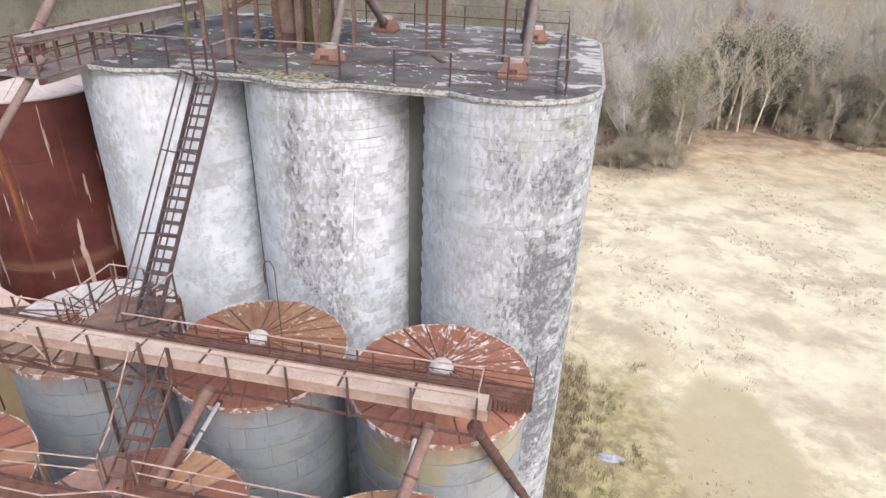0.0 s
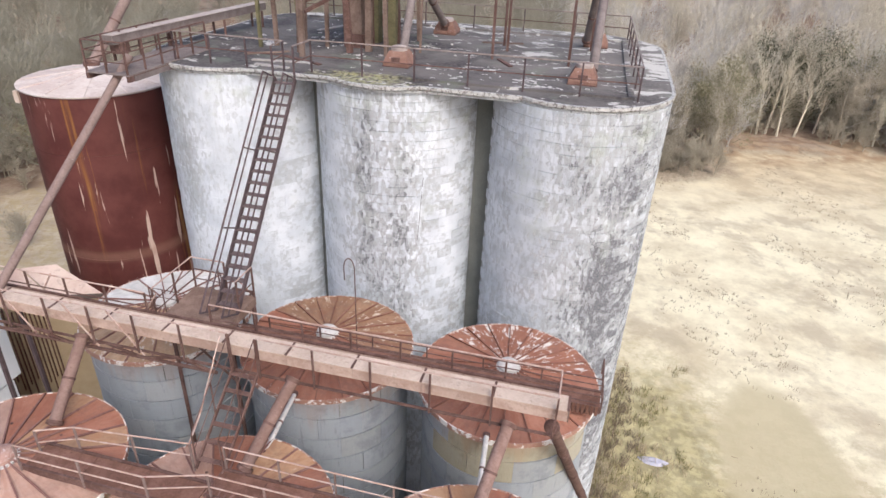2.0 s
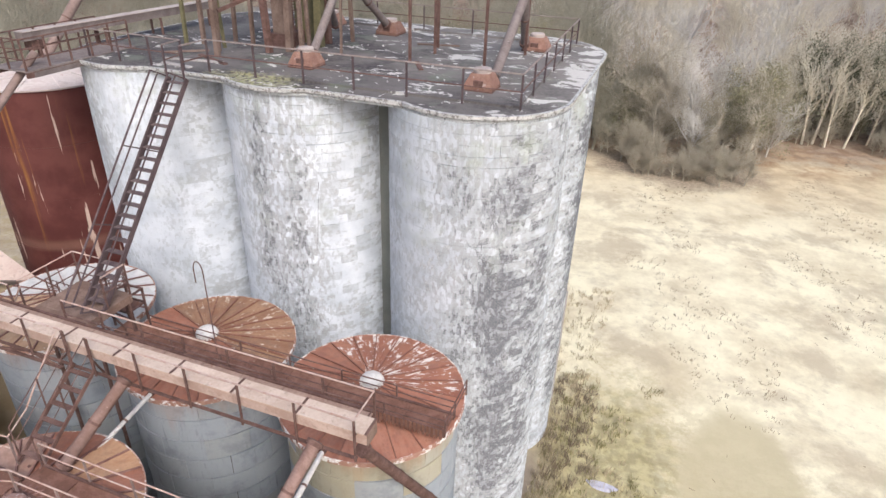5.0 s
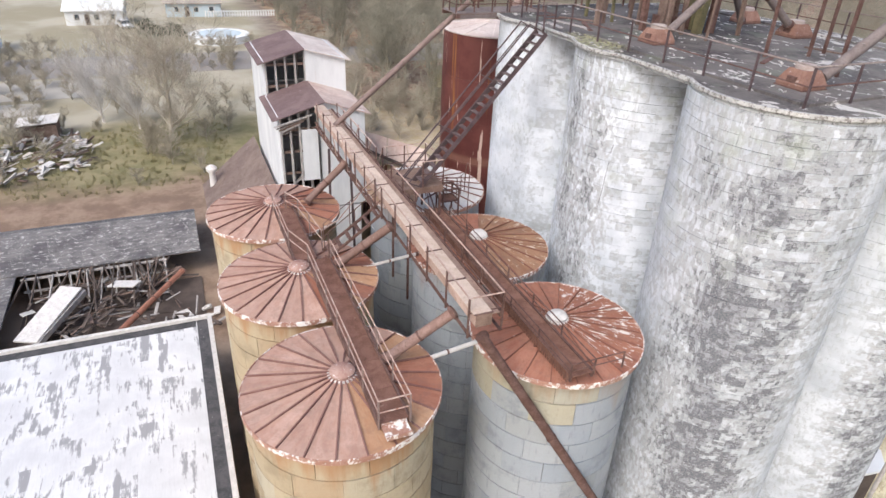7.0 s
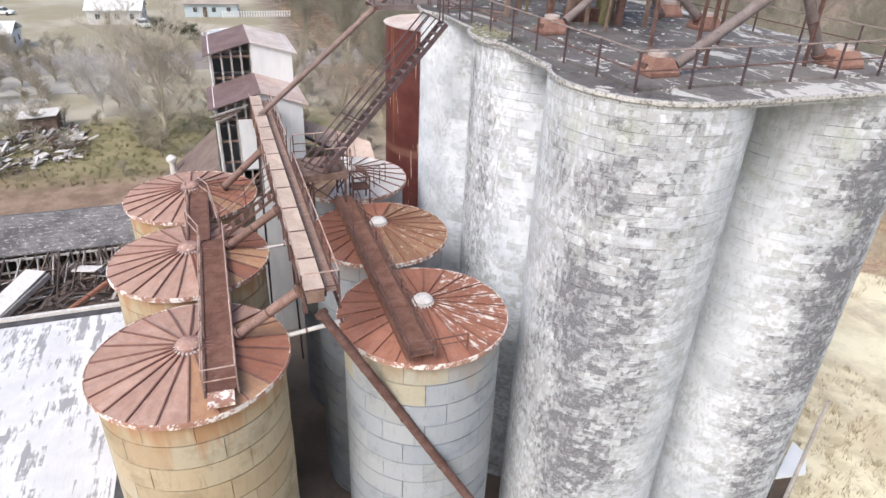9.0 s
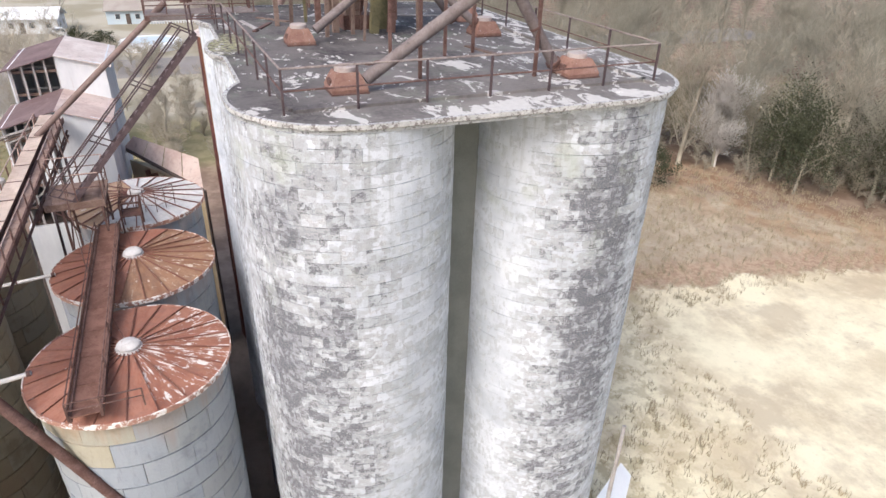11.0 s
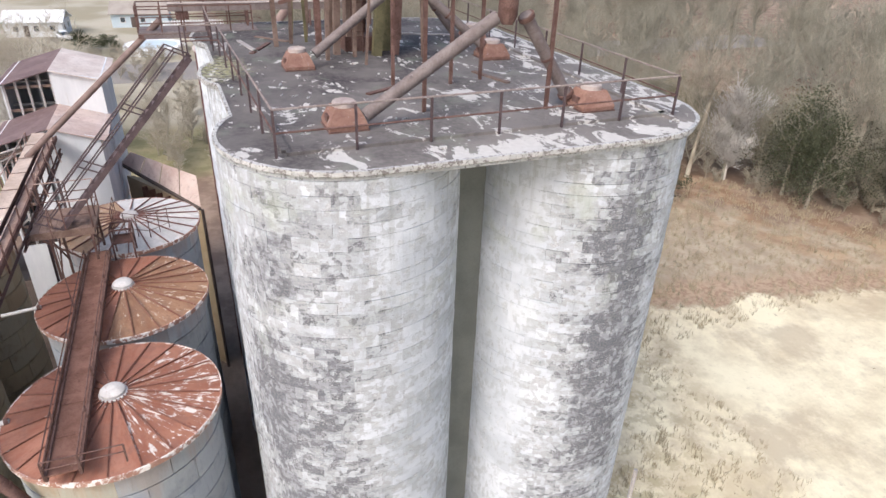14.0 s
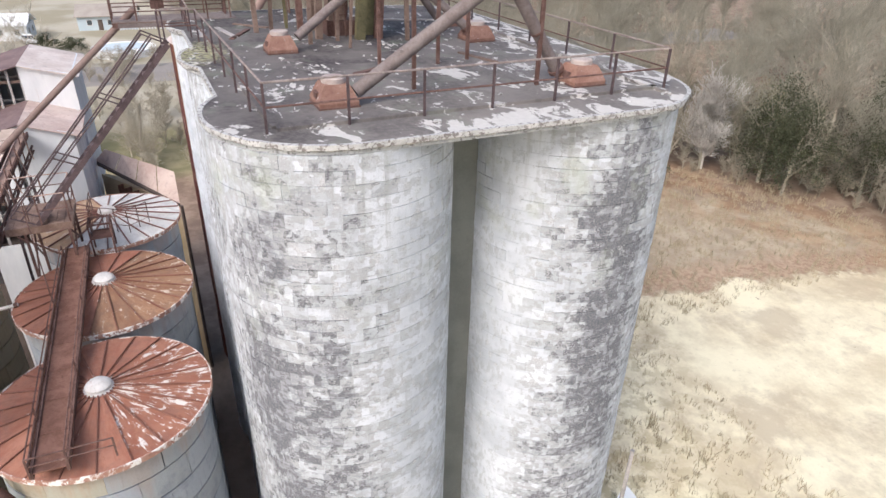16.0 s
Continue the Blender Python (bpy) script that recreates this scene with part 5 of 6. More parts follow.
# ---- flat white roof beside the silos ----
def coated_roof_material():
    k = Mat("white_roof_coating_patched")
    x, y, z = k.xyz()
    b = k.node("ShaderNodeTexBrick")
    k.put(b.inputs["Vector"], k.vec(x, y, 0.0))
    b.inputs["Scale"].default_value = 1.0
    b.inputs["Brick Width"].default_value, b.inputs["Row Height"].default_value = 1.1, 0.42
    b.inputs["Mortar Size"].default_value = 0.0
    b.inputs["Color1"].default_value, b.inputs["Color2"].default_value = (0, 0, 0, 1), (1, 1, 1, 1)
    cell = k.xyz(b.outputs["Color"])[0]
    n1, n2 = k.noise(0.5, None, 5, 0.6, 0.4), k.noise(2.6, k.scaled(k.pos, (0.32, 1.7, 1)), 5, 0.68)
    worn = k.math("ADD", k.math("MULTIPLY", cell, 0.10), k.math("ADD", k.math("MULTIPLY", n1, 0.5), k.math("MULTIPLY", n2, 0.5)))
    c = k.mix(k.step(n1, 0.3, 0.7), (0.57, 0.57, 0.59), (0.71, 0.71, 0.725))
    c = k.mix(k.math("MULTIPLY", k.step(worn, 0.575, 0.635), 0.85), c, (0.25, 0.245, 0.26))
    return k.done(c, 0.7, 0.0, n2, 0.02)


def white_building():
    b = thing("flat_roof_building", (-6, -7, 0), "low block building with a patched white flat roof", "building")
    x0, x1, y0, y1, z = -18.8, 5.0, -19.0, 3.48, 4.2
    part("wall", Shape().box((x0, y0, 0), (x1, y1, z - 0.25)), TAN_WALL, b)
    part("roof_deck", Shape().box((x0 + 0.2, y0 + 0.2, z - 0.245), (x1 - 0.2, y1 - 0.2, z - 0.12)), coated_roof_material(), b)
    for lo, hi in (((x0, y0), (x0 + 0.22, y1)), ((x1 - 0.22, y0), (x1, y1)), ((x0 + 0.222, y1 - 0.22), (x1 - 0.222, y1)), ((x0 + 0.222, y0), (x1 - 0.222, y0 + 0.22))):
        part("parapet", Shape().box((*lo, z - 0.248), (*hi, z + 0.06)), CAP_WHITE, b, "chipped pale parapet")
    for lo, hi in (((x0 + 0.225, y0 + 0.3), (x0 + 0.75, y1 - 0.8)), ((x0 + 0.225, y1 - 0.75), (x1 - 0.3, y1 - 0.225))):
        part("gutter_strip", Shape().box((*lo, z - 0.118), (*hi, z - 0.105)), TAR_STRIP, b, "dark flaking gutter strip")


TAR_STRIP = rust("dark_gutter_tar", (0.055, 0.055, 0.06), (0.11, 0.105, 0.11), (0.5, 0.5, 0.5), 0.64, 1.5)


# ---- collapsed shed and rubbish ----
def shingle_material():
    k = Mat("weathered_shingle_roof")
    x, y, z = k.xyz()
    n1, n2 = k.noise(0.5, None, 4), k.noise(5.0, k.scaled(k.pos, (2.0, 0.5, 1)), 5, 0.7)
    c = k.mix(k.step(n1, 0.35, 0.65), (0.10, 0.095, 0.10), (0.185, 0.175, 0.175))
    c = k.mix(k.step(n2, 0.565, 0.63), c, (0.50, 0.485, 0.475))
    c = k.mix(k.math("MULTIPLY", k.step(k.noise(1.3, None, 5, 0.7), 0.52, 0.62), 0.6), c, (0.09, 0.085, 0.09))
    row = k.math("SINE", k.math("MULTIPLY", x, 16.0))
    return k.done(c, 0.9, 0.0, k.math("ADD", row, n2), 0.02)


def collapsed_shed():
    rnd = random.Random(5)
    s = thing("collapsed_shed", (-31, -5, 0), "collapsed timber shed with a sagging grey shingle roof", "shed")
    m = shingle_material()
    def slope(name, pts, mat, t=0.1):
        n = len(pts)
        part(name, Shape().add([(x, y, z + o) for o in (0, t) for x, y, z in pts], [tuple(range(n - 1, -1, -1)), tuple(range(n, 2 * n))] + [(i, (i + 1) % n, n + (i + 1) % n, n + i) for i in range(n)]), mat, s)
    slope("roof_plane", [(-30.2, -30, 2.0), (-30.2, 3.4, 2.0), (-34.0, 3.4, 3.2), (-34.0, -30, 3.2)], m)
    slope("roof_plane", [(-34.0, -30, 3.2), (-34.0, 3.4, 3.2), (-38.0, 3.4, 1.6), (-38.0, -30, 1.6)], m)
    slope("roof_plane", [(-22.5, -30, 1.0), (-22.5, -8.0, 0.9), (-30.15, -7.6, 1.95), (-30.15, -30, 1.95)], m)
    part("back_wall", Shape().box((-34.2, -30, 0), (-34.0, 3.2, 3.1)), DARK_WOOD, s)
    for i in range(14):
        y = -7.2 + i * 0.62
        part("stud", Shape().beam((-30.1, y, 0), (-30.1 + rnd.uniform(-0.2, 0.3), y + rnd.uniform(-0.2, 0.2), 1.95), 0.10, 0.10, (1, 0, 0)), FRAME, s)
    for z in (0.9, 1.8):
        part("plate_timber", Shape().beam((-30.05, -7.4, z), (-29.9, 1.2, z + 0.1), 0.1, 0.14), FRAME, s)
    for i in range(9):
        y = -6.5 + i * 0.95
        part("rafter", Shape().beam((-30.0, y, 1.9), (-27.9 + rnd.uniform(-0.6, 0.6), y + rnd.uniform(-0.5, 0.5), 0.5 + rnd.random() * 0.6), 0.08, 0.13), FRAME, s)
    for i in range(150):
        p = Vector((rnd.uniform(-30.0, -24.0), rnd.uniform(-6.8, 1.6), rnd.uniform(0.1, 1.3)))
        a = rnd.uniform(0, math.pi)
        part("fallen_board", Shape().beam(p, p + Vector((math.cos(a), math.sin(a), rnd.uniform(-0.1, 0.25))) * rnd.uniform(0.8, 2.2), rnd.uniform(0.08, 0.2), 0.04), rnd.choice((FRAME, DARK_WOOD, DARK_WOOD, DARK_WOOD, WOOD)), s)
    # added dark sheet that stands in for shade beneath the wreckage
    part("rotten_floor", Shape().box((-30.0, -7.4, 0), (-22.3, 3.2, 0.12)), DARK_WOOD, s)
    for i in range(26):
        y = rnd.uniform(-7.2, 1.5)
        part("broken_rafter", Shape().beam((-30.1, y, 2.0), (rnd.uniform(-29, -25), y + rnd.uniform(-1.5, 1.5), rnd.uniform(0.3, 1.6)), 0.07, 0.11), rnd.choice((DARK_WOOD, DARK_WOOD, WOOD)), s)
    f = thing("fallen_panel", (-26.4, -5.4, 0.8), "fallen white boarded wall panel", "panel")
    part("board", Shape().beam((-23.9, -6.5, 1.15), (-28.2, -4.4, 1.8), 1.35, 0.10), CAP_WHITE, f)
    part("torn_sheet", Shape().beam((-28.4, -2.2, 1.5), (-27.2, -0.6, 1.9), 0.8, 0.05), CAP_WHITE, f)
    part("torn_sheet", Shape().beam((-27.6, -7.0, 0.9), (-26.6, -6.6, 1.3), 0.7, 0.05), CAP_WHITE, f)
    part("stiffener", Shape().beam((-23.0, -6.2, 0.9), (-28.0, -3.7, 1.45), 0.2, 0.35), FRAME, f)
    spout("rusted_chute", (-19.9, -1.2, 3.3), (-26.8, 2.2, 2.6), 0.16, "long rusted chute lying over the wreckage", ROOF_ORANGE)


def rubbish(at, spread, count, seed, label):
    rnd = random.Random(seed)
    r = thing("rubbish_heap", (*at, 0), label, "rubble", "rubbish heaps")
    for i in range(count):
        a, d = rnd.uniform(0, math.tau), math.sqrt(rnd.random())
        p = Vector((at[0] + spread[0] * d * math.cos(a), at[1] + spread[1] * d * math.sin(a), 0.15 + 0.9 * (1 - d) * rnd.random()))
        q = rnd.uniform(0, math.pi)
        L = rnd.uniform(0.3, 1.5)
        m = rnd.choice((FRAME, FRAME, CAP_WHITE, CAP_WHITE, DARK_WOOD, WOOD))
        part("scrap", Shape().beam(p, p + Vector((math.cos(q), math.sin(q), rnd.uniform(-0.05, 0.5))) * L, rnd.uniform(0.08, 0.8 if i % 5 == 0 else 0.25), rnd.uniform(0.04, 0.25)), m, r)


def house(at, size, turn, wall, roof, label, h=2.8):
    b = thing("house", (*at, 0), label, "house", "village houses")
    w, d = size
    t = radians(turn)
    R = lambda x, y, z: (at[0] + x * math.cos(t) - y * math.sin(t), at[1] + x * math.sin(t) + y * math.cos(t), z)
    def solid(name, pts8, m, parent=b, label=""):
        return part(name, Shape().add([R(*p) for p in pts8], [(3, 2, 1, 0), (4, 5, 6, 7), (0, 1, 5, 4), (1, 2, 6, 5), (2, 3, 7, 6), (3, 0, 4, 7)]), m, parent, label)
    box = lambda x0, y0, z0, x1, y1, z1: [(x0, y0, z0), (x1, y0, z0), (x1, y1, z0), (x0, y1, z0), (x0, y0, z1), (x1, y0, z1), (x1, y1, z1), (x0, y1, z1)]
    solid("wall", box(-w / 2, -d / 2, 0, w / 2, d / 2, h), wall)
    for s in (-1, 1):
        solid("roof_slope", [(-w / 2 - 0.4, s * (d / 2 + 0.5), h - 0.15), (w / 2 + 0.4, s * (d / 2 + 0.5), h - 0.15), (w / 2 + 0.4, 0, h + d * 0.22), (-w / 2 - 0.4, 0, h + d * 0.22),
                             (-w / 2 - 0.4, s * (d / 2 + 0.5), h), (w / 2 + 0.4, s * (d / 2 + 0.5), h), (w / 2 + 0.4, 0, h + d * 0.22 + 0.15), (-w / 2 - 0.4, 0, h + d * 0.22 + 0.15)], roof)
    for x in (-w * 0.3, w * 0.05, w * 0.33):
        f = solid("window", box(x - 0.5, -d / 2 - 0.05, 1.0, x + 0.5, -d / 2 - 0.003, 2.1), CAP_WHITE)
        solid("pane", box(x - 0.42, -d / 2 - 0.06, 1.08, x + 0.42, -d / 2 - 0.053, 2.02), GLASS, f)
    for y in (-d * 0.25, d * 0.2):
        f = solid("window", box(w / 2 + 0.003, y - 0.5, 1.0, w / 2 + 0.05, y + 0.5, 2.1), CAP_WHITE)
        solid("pane", box(w / 2 + 0.053, y - 0.42, 1.08, w / 2 + 0.06, y + 0.42, 2.02), GLASS, f)
    f = solid("door", box(-w * 0.12 - 0.45, -d / 2 - 0.05, 0.05, -w * 0.12 + 0.45, -d / 2 - 0.003, 2.1), DARK_WOOD)


GLASS = plain("dark_window_glass", (0.05, 0.06, 0.07), (0.09, 0.10, 0.11), 0.5, 0.1)
PALE_WALL = plain("pale_painted_wall", (0.62, 0.63, 0.64), (0.72, 0.72, 0.72), 0.6)
BLUE_WALL = plain("pale_blue_wall", (0.46, 0.54, 0.60), (0.55, 0.62, 0.66), 0.6)
TAUPE = plain("taupe_roof", (0.30, 0.26, 0.23), (0.38, 0.34, 0.30), 0.6)


ROAD = plain("worn_asphalt", (0.24, 0.215, 0.20), (0.32, 0.295, 0.275), 0.12)
LAVENDER = plain("lavender_plastic", (0.36, 0.36, 0.44), (0.46, 0.45, 0.53), 3.0, 0.4)
LOT = plain("pale_gravel", (0.34, 0.315, 0.28), (0.45, 0.42, 0.38), 0.3)


def parked_car(at, turn, label, paint):
    c = thing("parked_car", (*at, 0), label, "car", "parked cars")
    t = radians(turn)
    R = lambda x, y, z: (at[0] + x * math.cos(t) - y * math.sin(t), at[1] + x * math.sin(t) + y * math.cos(t), z)
    def hull(name, prof, half, m):
        n = len(prof)
        return part(name, Shape().add([R(x, s * half * k, z) for s in (-1, 1) for x, z, k in prof],
                                      [tuple(range(n - 1, -1, -1)), tuple(range(n, 2 * n))] + [(i, (i + 1) % n, n + (i + 1) % n, n + i) for i in range(n)]), m, c)
    hull("body", [(-2.2, 0.35, 1), (2.2, 0.35, 1), (2.25, 0.75, 0.95), (1.2, 0.95, 0.95), (-1.9, 0.98, 0.95), (-2.25, 0.8, 0.95)], 0.9, paint)
    hull("cabin", [(-1.7, 0.985, 0.9), (1.15, 0.955, 0.9), (0.5, 1.45, 0.75), (-1.2, 1.48, 0.75)], 0.88, GLASS)
    hull("roof_panel", [(-1.15, 1.482, 0.76), (0.45, 1.452, 0.76), (0.4, 1.5, 0.72), (-1.1, 1.53, 0.72)], 0.88, paint)
    for x in (-1.35, 1.35):
        for y in (-0.85, 0.85):
            part("wheel", Shape().tube(R(x, y - 0.1, 0.33), R(x, y + 0.1, 0.33), 0.33, None, 16), TAR_STRIP, c)


# ---- trees and undergrowth ----
def branches(seed, height, levels, kids, spread, start=0.3, twig=0.012):
    """Segments of a bare tree, as rows of two points and two radii, with the trunk's count first."""
    rnd = random.Random(seed)
    segs, trunk = [], []
    def grow(p, d, length, r, level):
        steps = 3 if level < 2 else 2
        for i in range(steps):
            d = (d + Vector((rnd.uniform(-1, 1), rnd.uniform(-1, 1), rnd.uniform(-0.4, 0.8))) * (0.10 + 0.05 * level)).normalized()
            q = p + d * length / steps
            r2 = max(twig, r * (0.86 if level == 0 else 0.72))
            (trunk if level == 0 else segs).append((*p, *q, r, r2))
            if level < levels and (level > 0 or (i + 1) / steps > start):
                for _ in range(kids[level]):
                    side = Vector((rnd.uniform(-1, 1), rnd.uniform(-1, 1), rnd.uniform(-0.1, 0.7))).normalized()
                    e = (d * (1 - spread) + side * spread).normalized()
                    grow(p.lerp(q, rnd.uniform(0.3, 1.0)), e, length * rnd.uniform(0.42, 0.66), max(twig, r2 * rnd.uniform(0.4, 0.6)), level + 1)
            p, r = q, r2
    grow(Vector((0, 0, 0)), Vector((rnd.uniform(-0.06, 0.06), rnd.uniform(-0.06, 0.06), 1)).normalized(), height * 0.62, height * 0.014 + 0.03, 0)
    return np.array(trunk), np.array(segs)


def sticks(segs, sides=3):
    """Vertices and faces of tapered prisms along many segments."""
    p, q, r = segs[:, :3], segs[:, 3:6], segs[:, 6:8]
    d = q - p
    d /= np.linalg.norm(d, axis=1, keepdims=True) + 1e-9
    ref = np.where(np.abs(d[:, 2:3]) > 0.9, np.array([[1.0, 0, 0]]), np.array([[0, 0, 1.0]]))
    s = np.cross(d, ref)
    s /= np.linalg.norm(s, axis=1, keepdims=True)
    u = np.cross(d, s)
    rings = []
    for e, k in ((p, 0), (q, 1)):
        for i in range(sides):
            a = i * math.tau / sides
            rings.append(e + (s * math.cos(a) + u * math.sin(a)) * r[:, k:k + 1])
    v = np.stack(rings, axis=1).reshape(-1, 3)
    base = (np.arange(len(segs)) * 2 * sides)[:, None]
    f = np.concatenate([base + np.array([[i, (i + 1) % sides, sides + (i + 1) % sides, sides + i]]) for i in range(sides)])
    return v, f


def quad_mesh(name, v, f, material, smooth=False):
    me = bpy.data.meshes.new(name)
    n, k = f.shape
    me.vertices.add(len(v))
    me.vertices.foreach_set("co", np.asarray(v, np.float32).ravel())
    me.loops.add(n * k)
    me.loops.foreach_set("vertex_index", np.asarray(f, np.int32).ravel())
    me.polygons.add(n)
    me.polygons.foreach_set("loop_start", np.arange(0, n * k, k, dtype=np.int32))
    me.update(calc_edges=True)
    me.materials.append(material)
    return me


def leaf_cloud(seed, centre, radii, count, size):
    """Narrow leaf quads in uneven clumps, the crown narrowing towards its top."""
    g = np.random.default_rng(seed)
    clumps = g.normal(size=(max(9, count // 130), 3))
    clumps = clumps / np.linalg.norm(clumps, axis=1, keepdims=True) * g.uniform(0.25, 1.05, (len(clumps), 1))
    lean = g.normal(size=2) * 0.12
    clumps[:, :2] *= 1.05 - 0.5 * np.clip(clumps[:, 2:3], -0.6, 1.0)
    clumps[:, :2] += lean * clumps[:, 2:3]
    c = clumps[g.integers(0, len(clumps), count)] + g.normal(size=(count, 3)) * 0.13
    c = c * np.array(radii) + centre
    a, b = g.normal(size=(count, 3)), g.normal(size=(count, 3))
    a /= np.linalg.norm(a, axis=1, keepdims=True)
    b = np.cross(a, b)
    b /= np.linalg.norm(b, axis=1, keepdims=True)
    s = g.uniform(0.5, 1.3, (count, 1)) * size
    v = np.stack([c - a * s, c + b * s * 0.35, c + a * s, c - b * s * 0.35], axis=1).reshape(-1, 3)
    return v, np.arange(count * 4).reshape(-1, 4)


def bark(name, a, b):
    k = Mat(name)
    c = k.mix(k.step(k.noise(0.6, None, 4), 0.3, 0.7), a, b)
    c = k.mix(k.math("MULTIPLY", k.noise(14.0, k.scaled(k.pos, (1, 1, 0.3)), 3), 0.4), c, tuple(v * 0.5 for v in a))
    return k.done(c, 0.95)


def leaves(name, a, b):
    k = Mat(name)
    n = k.node("ShaderNodeNewGeometry").outputs["Random Per Island"]
    return k.done(k.mix(n, a, b), 1.0, 0.0, None, 0.02, 0.0)


# bark tones are lightened to stand in for distance haze, the far bark most
BARK = bark("grey_bark", (0.48, 0.425, 0.34), (0.62, 0.56, 0.465))
BARK_PALE = bark("pale_bark", (0.58, 0.545, 0.51), (0.72, 0.69, 0.655))
BARK_DARK = bark("dark_brown_bark", (0.28, 0.26, 0.205), (0.41, 0.38, 0.305))
BARK_FAR = bark("haze_paled_bark", (0.62, 0.56, 0.45), (0.76, 0.70, 0.58))
BARK_BROWN = bark("brown_bark", (0.38, 0.335, 0.26), (0.52, 0.47, 0.38))
EVERGREEN = leaves("evergreen_leaf", (0.043, 0.048, 0.029), (0.108, 0.112, 0.069))
OLIVE = leaves("olive_leaf", (0.19, 0.175, 0.105), (0.33, 0.305, 0.20))


def treeline(x):
    return float(np.interp(x, [-220, -110, -60, -45, -34, -20, -9, 3, 13, 18, 30, 38, 110], [16, 20, 30, 50, 66, 75, 72, 71.5, 73, 84.5, 85.5, 82, 80]))


def tree_template(seed, height, material, kids, spread, levels=4, twig=0.012, label="", start=0.3):
    trunk, segs = branches(seed, height, levels, kids, spread, start, twig)
    t = thing("bare_tree", (0, 0, 0), label, "tree", "bare trees")
    for nm, sg, sides in (("trunk", trunk, 6), ("crown", segs, 3)):
        v, f = sticks(sg, sides)
        ob = new(nm, quad_mesh(nm, v, f, material))
        ob.parent = t
    return t


def evergreen(at, height, radius, material, label, seed, count=9000):
    t = thing("evergreen_tree", (*at, 0), label, "tree", "evergreen trees")
    trunk, segs = branches(seed, height, 2, (3, 2, 0), 0.6, 0.1, 0.02)
    v, f = sticks(np.concatenate([trunk, segs]), 5)
    ob = new("trunk", quad_mesh("trunk", v, f, BARK_BROWN))
    ob.parent = t
    v, f = leaf_cloud(seed, np.array((0, 0, height * 0.55)), (radius, radius, height * 0.45), count if height > 6 else 4000, 0.12)
    ob = new("crown", quad_mesh("crown", v, f, material))
    ob.parent = t


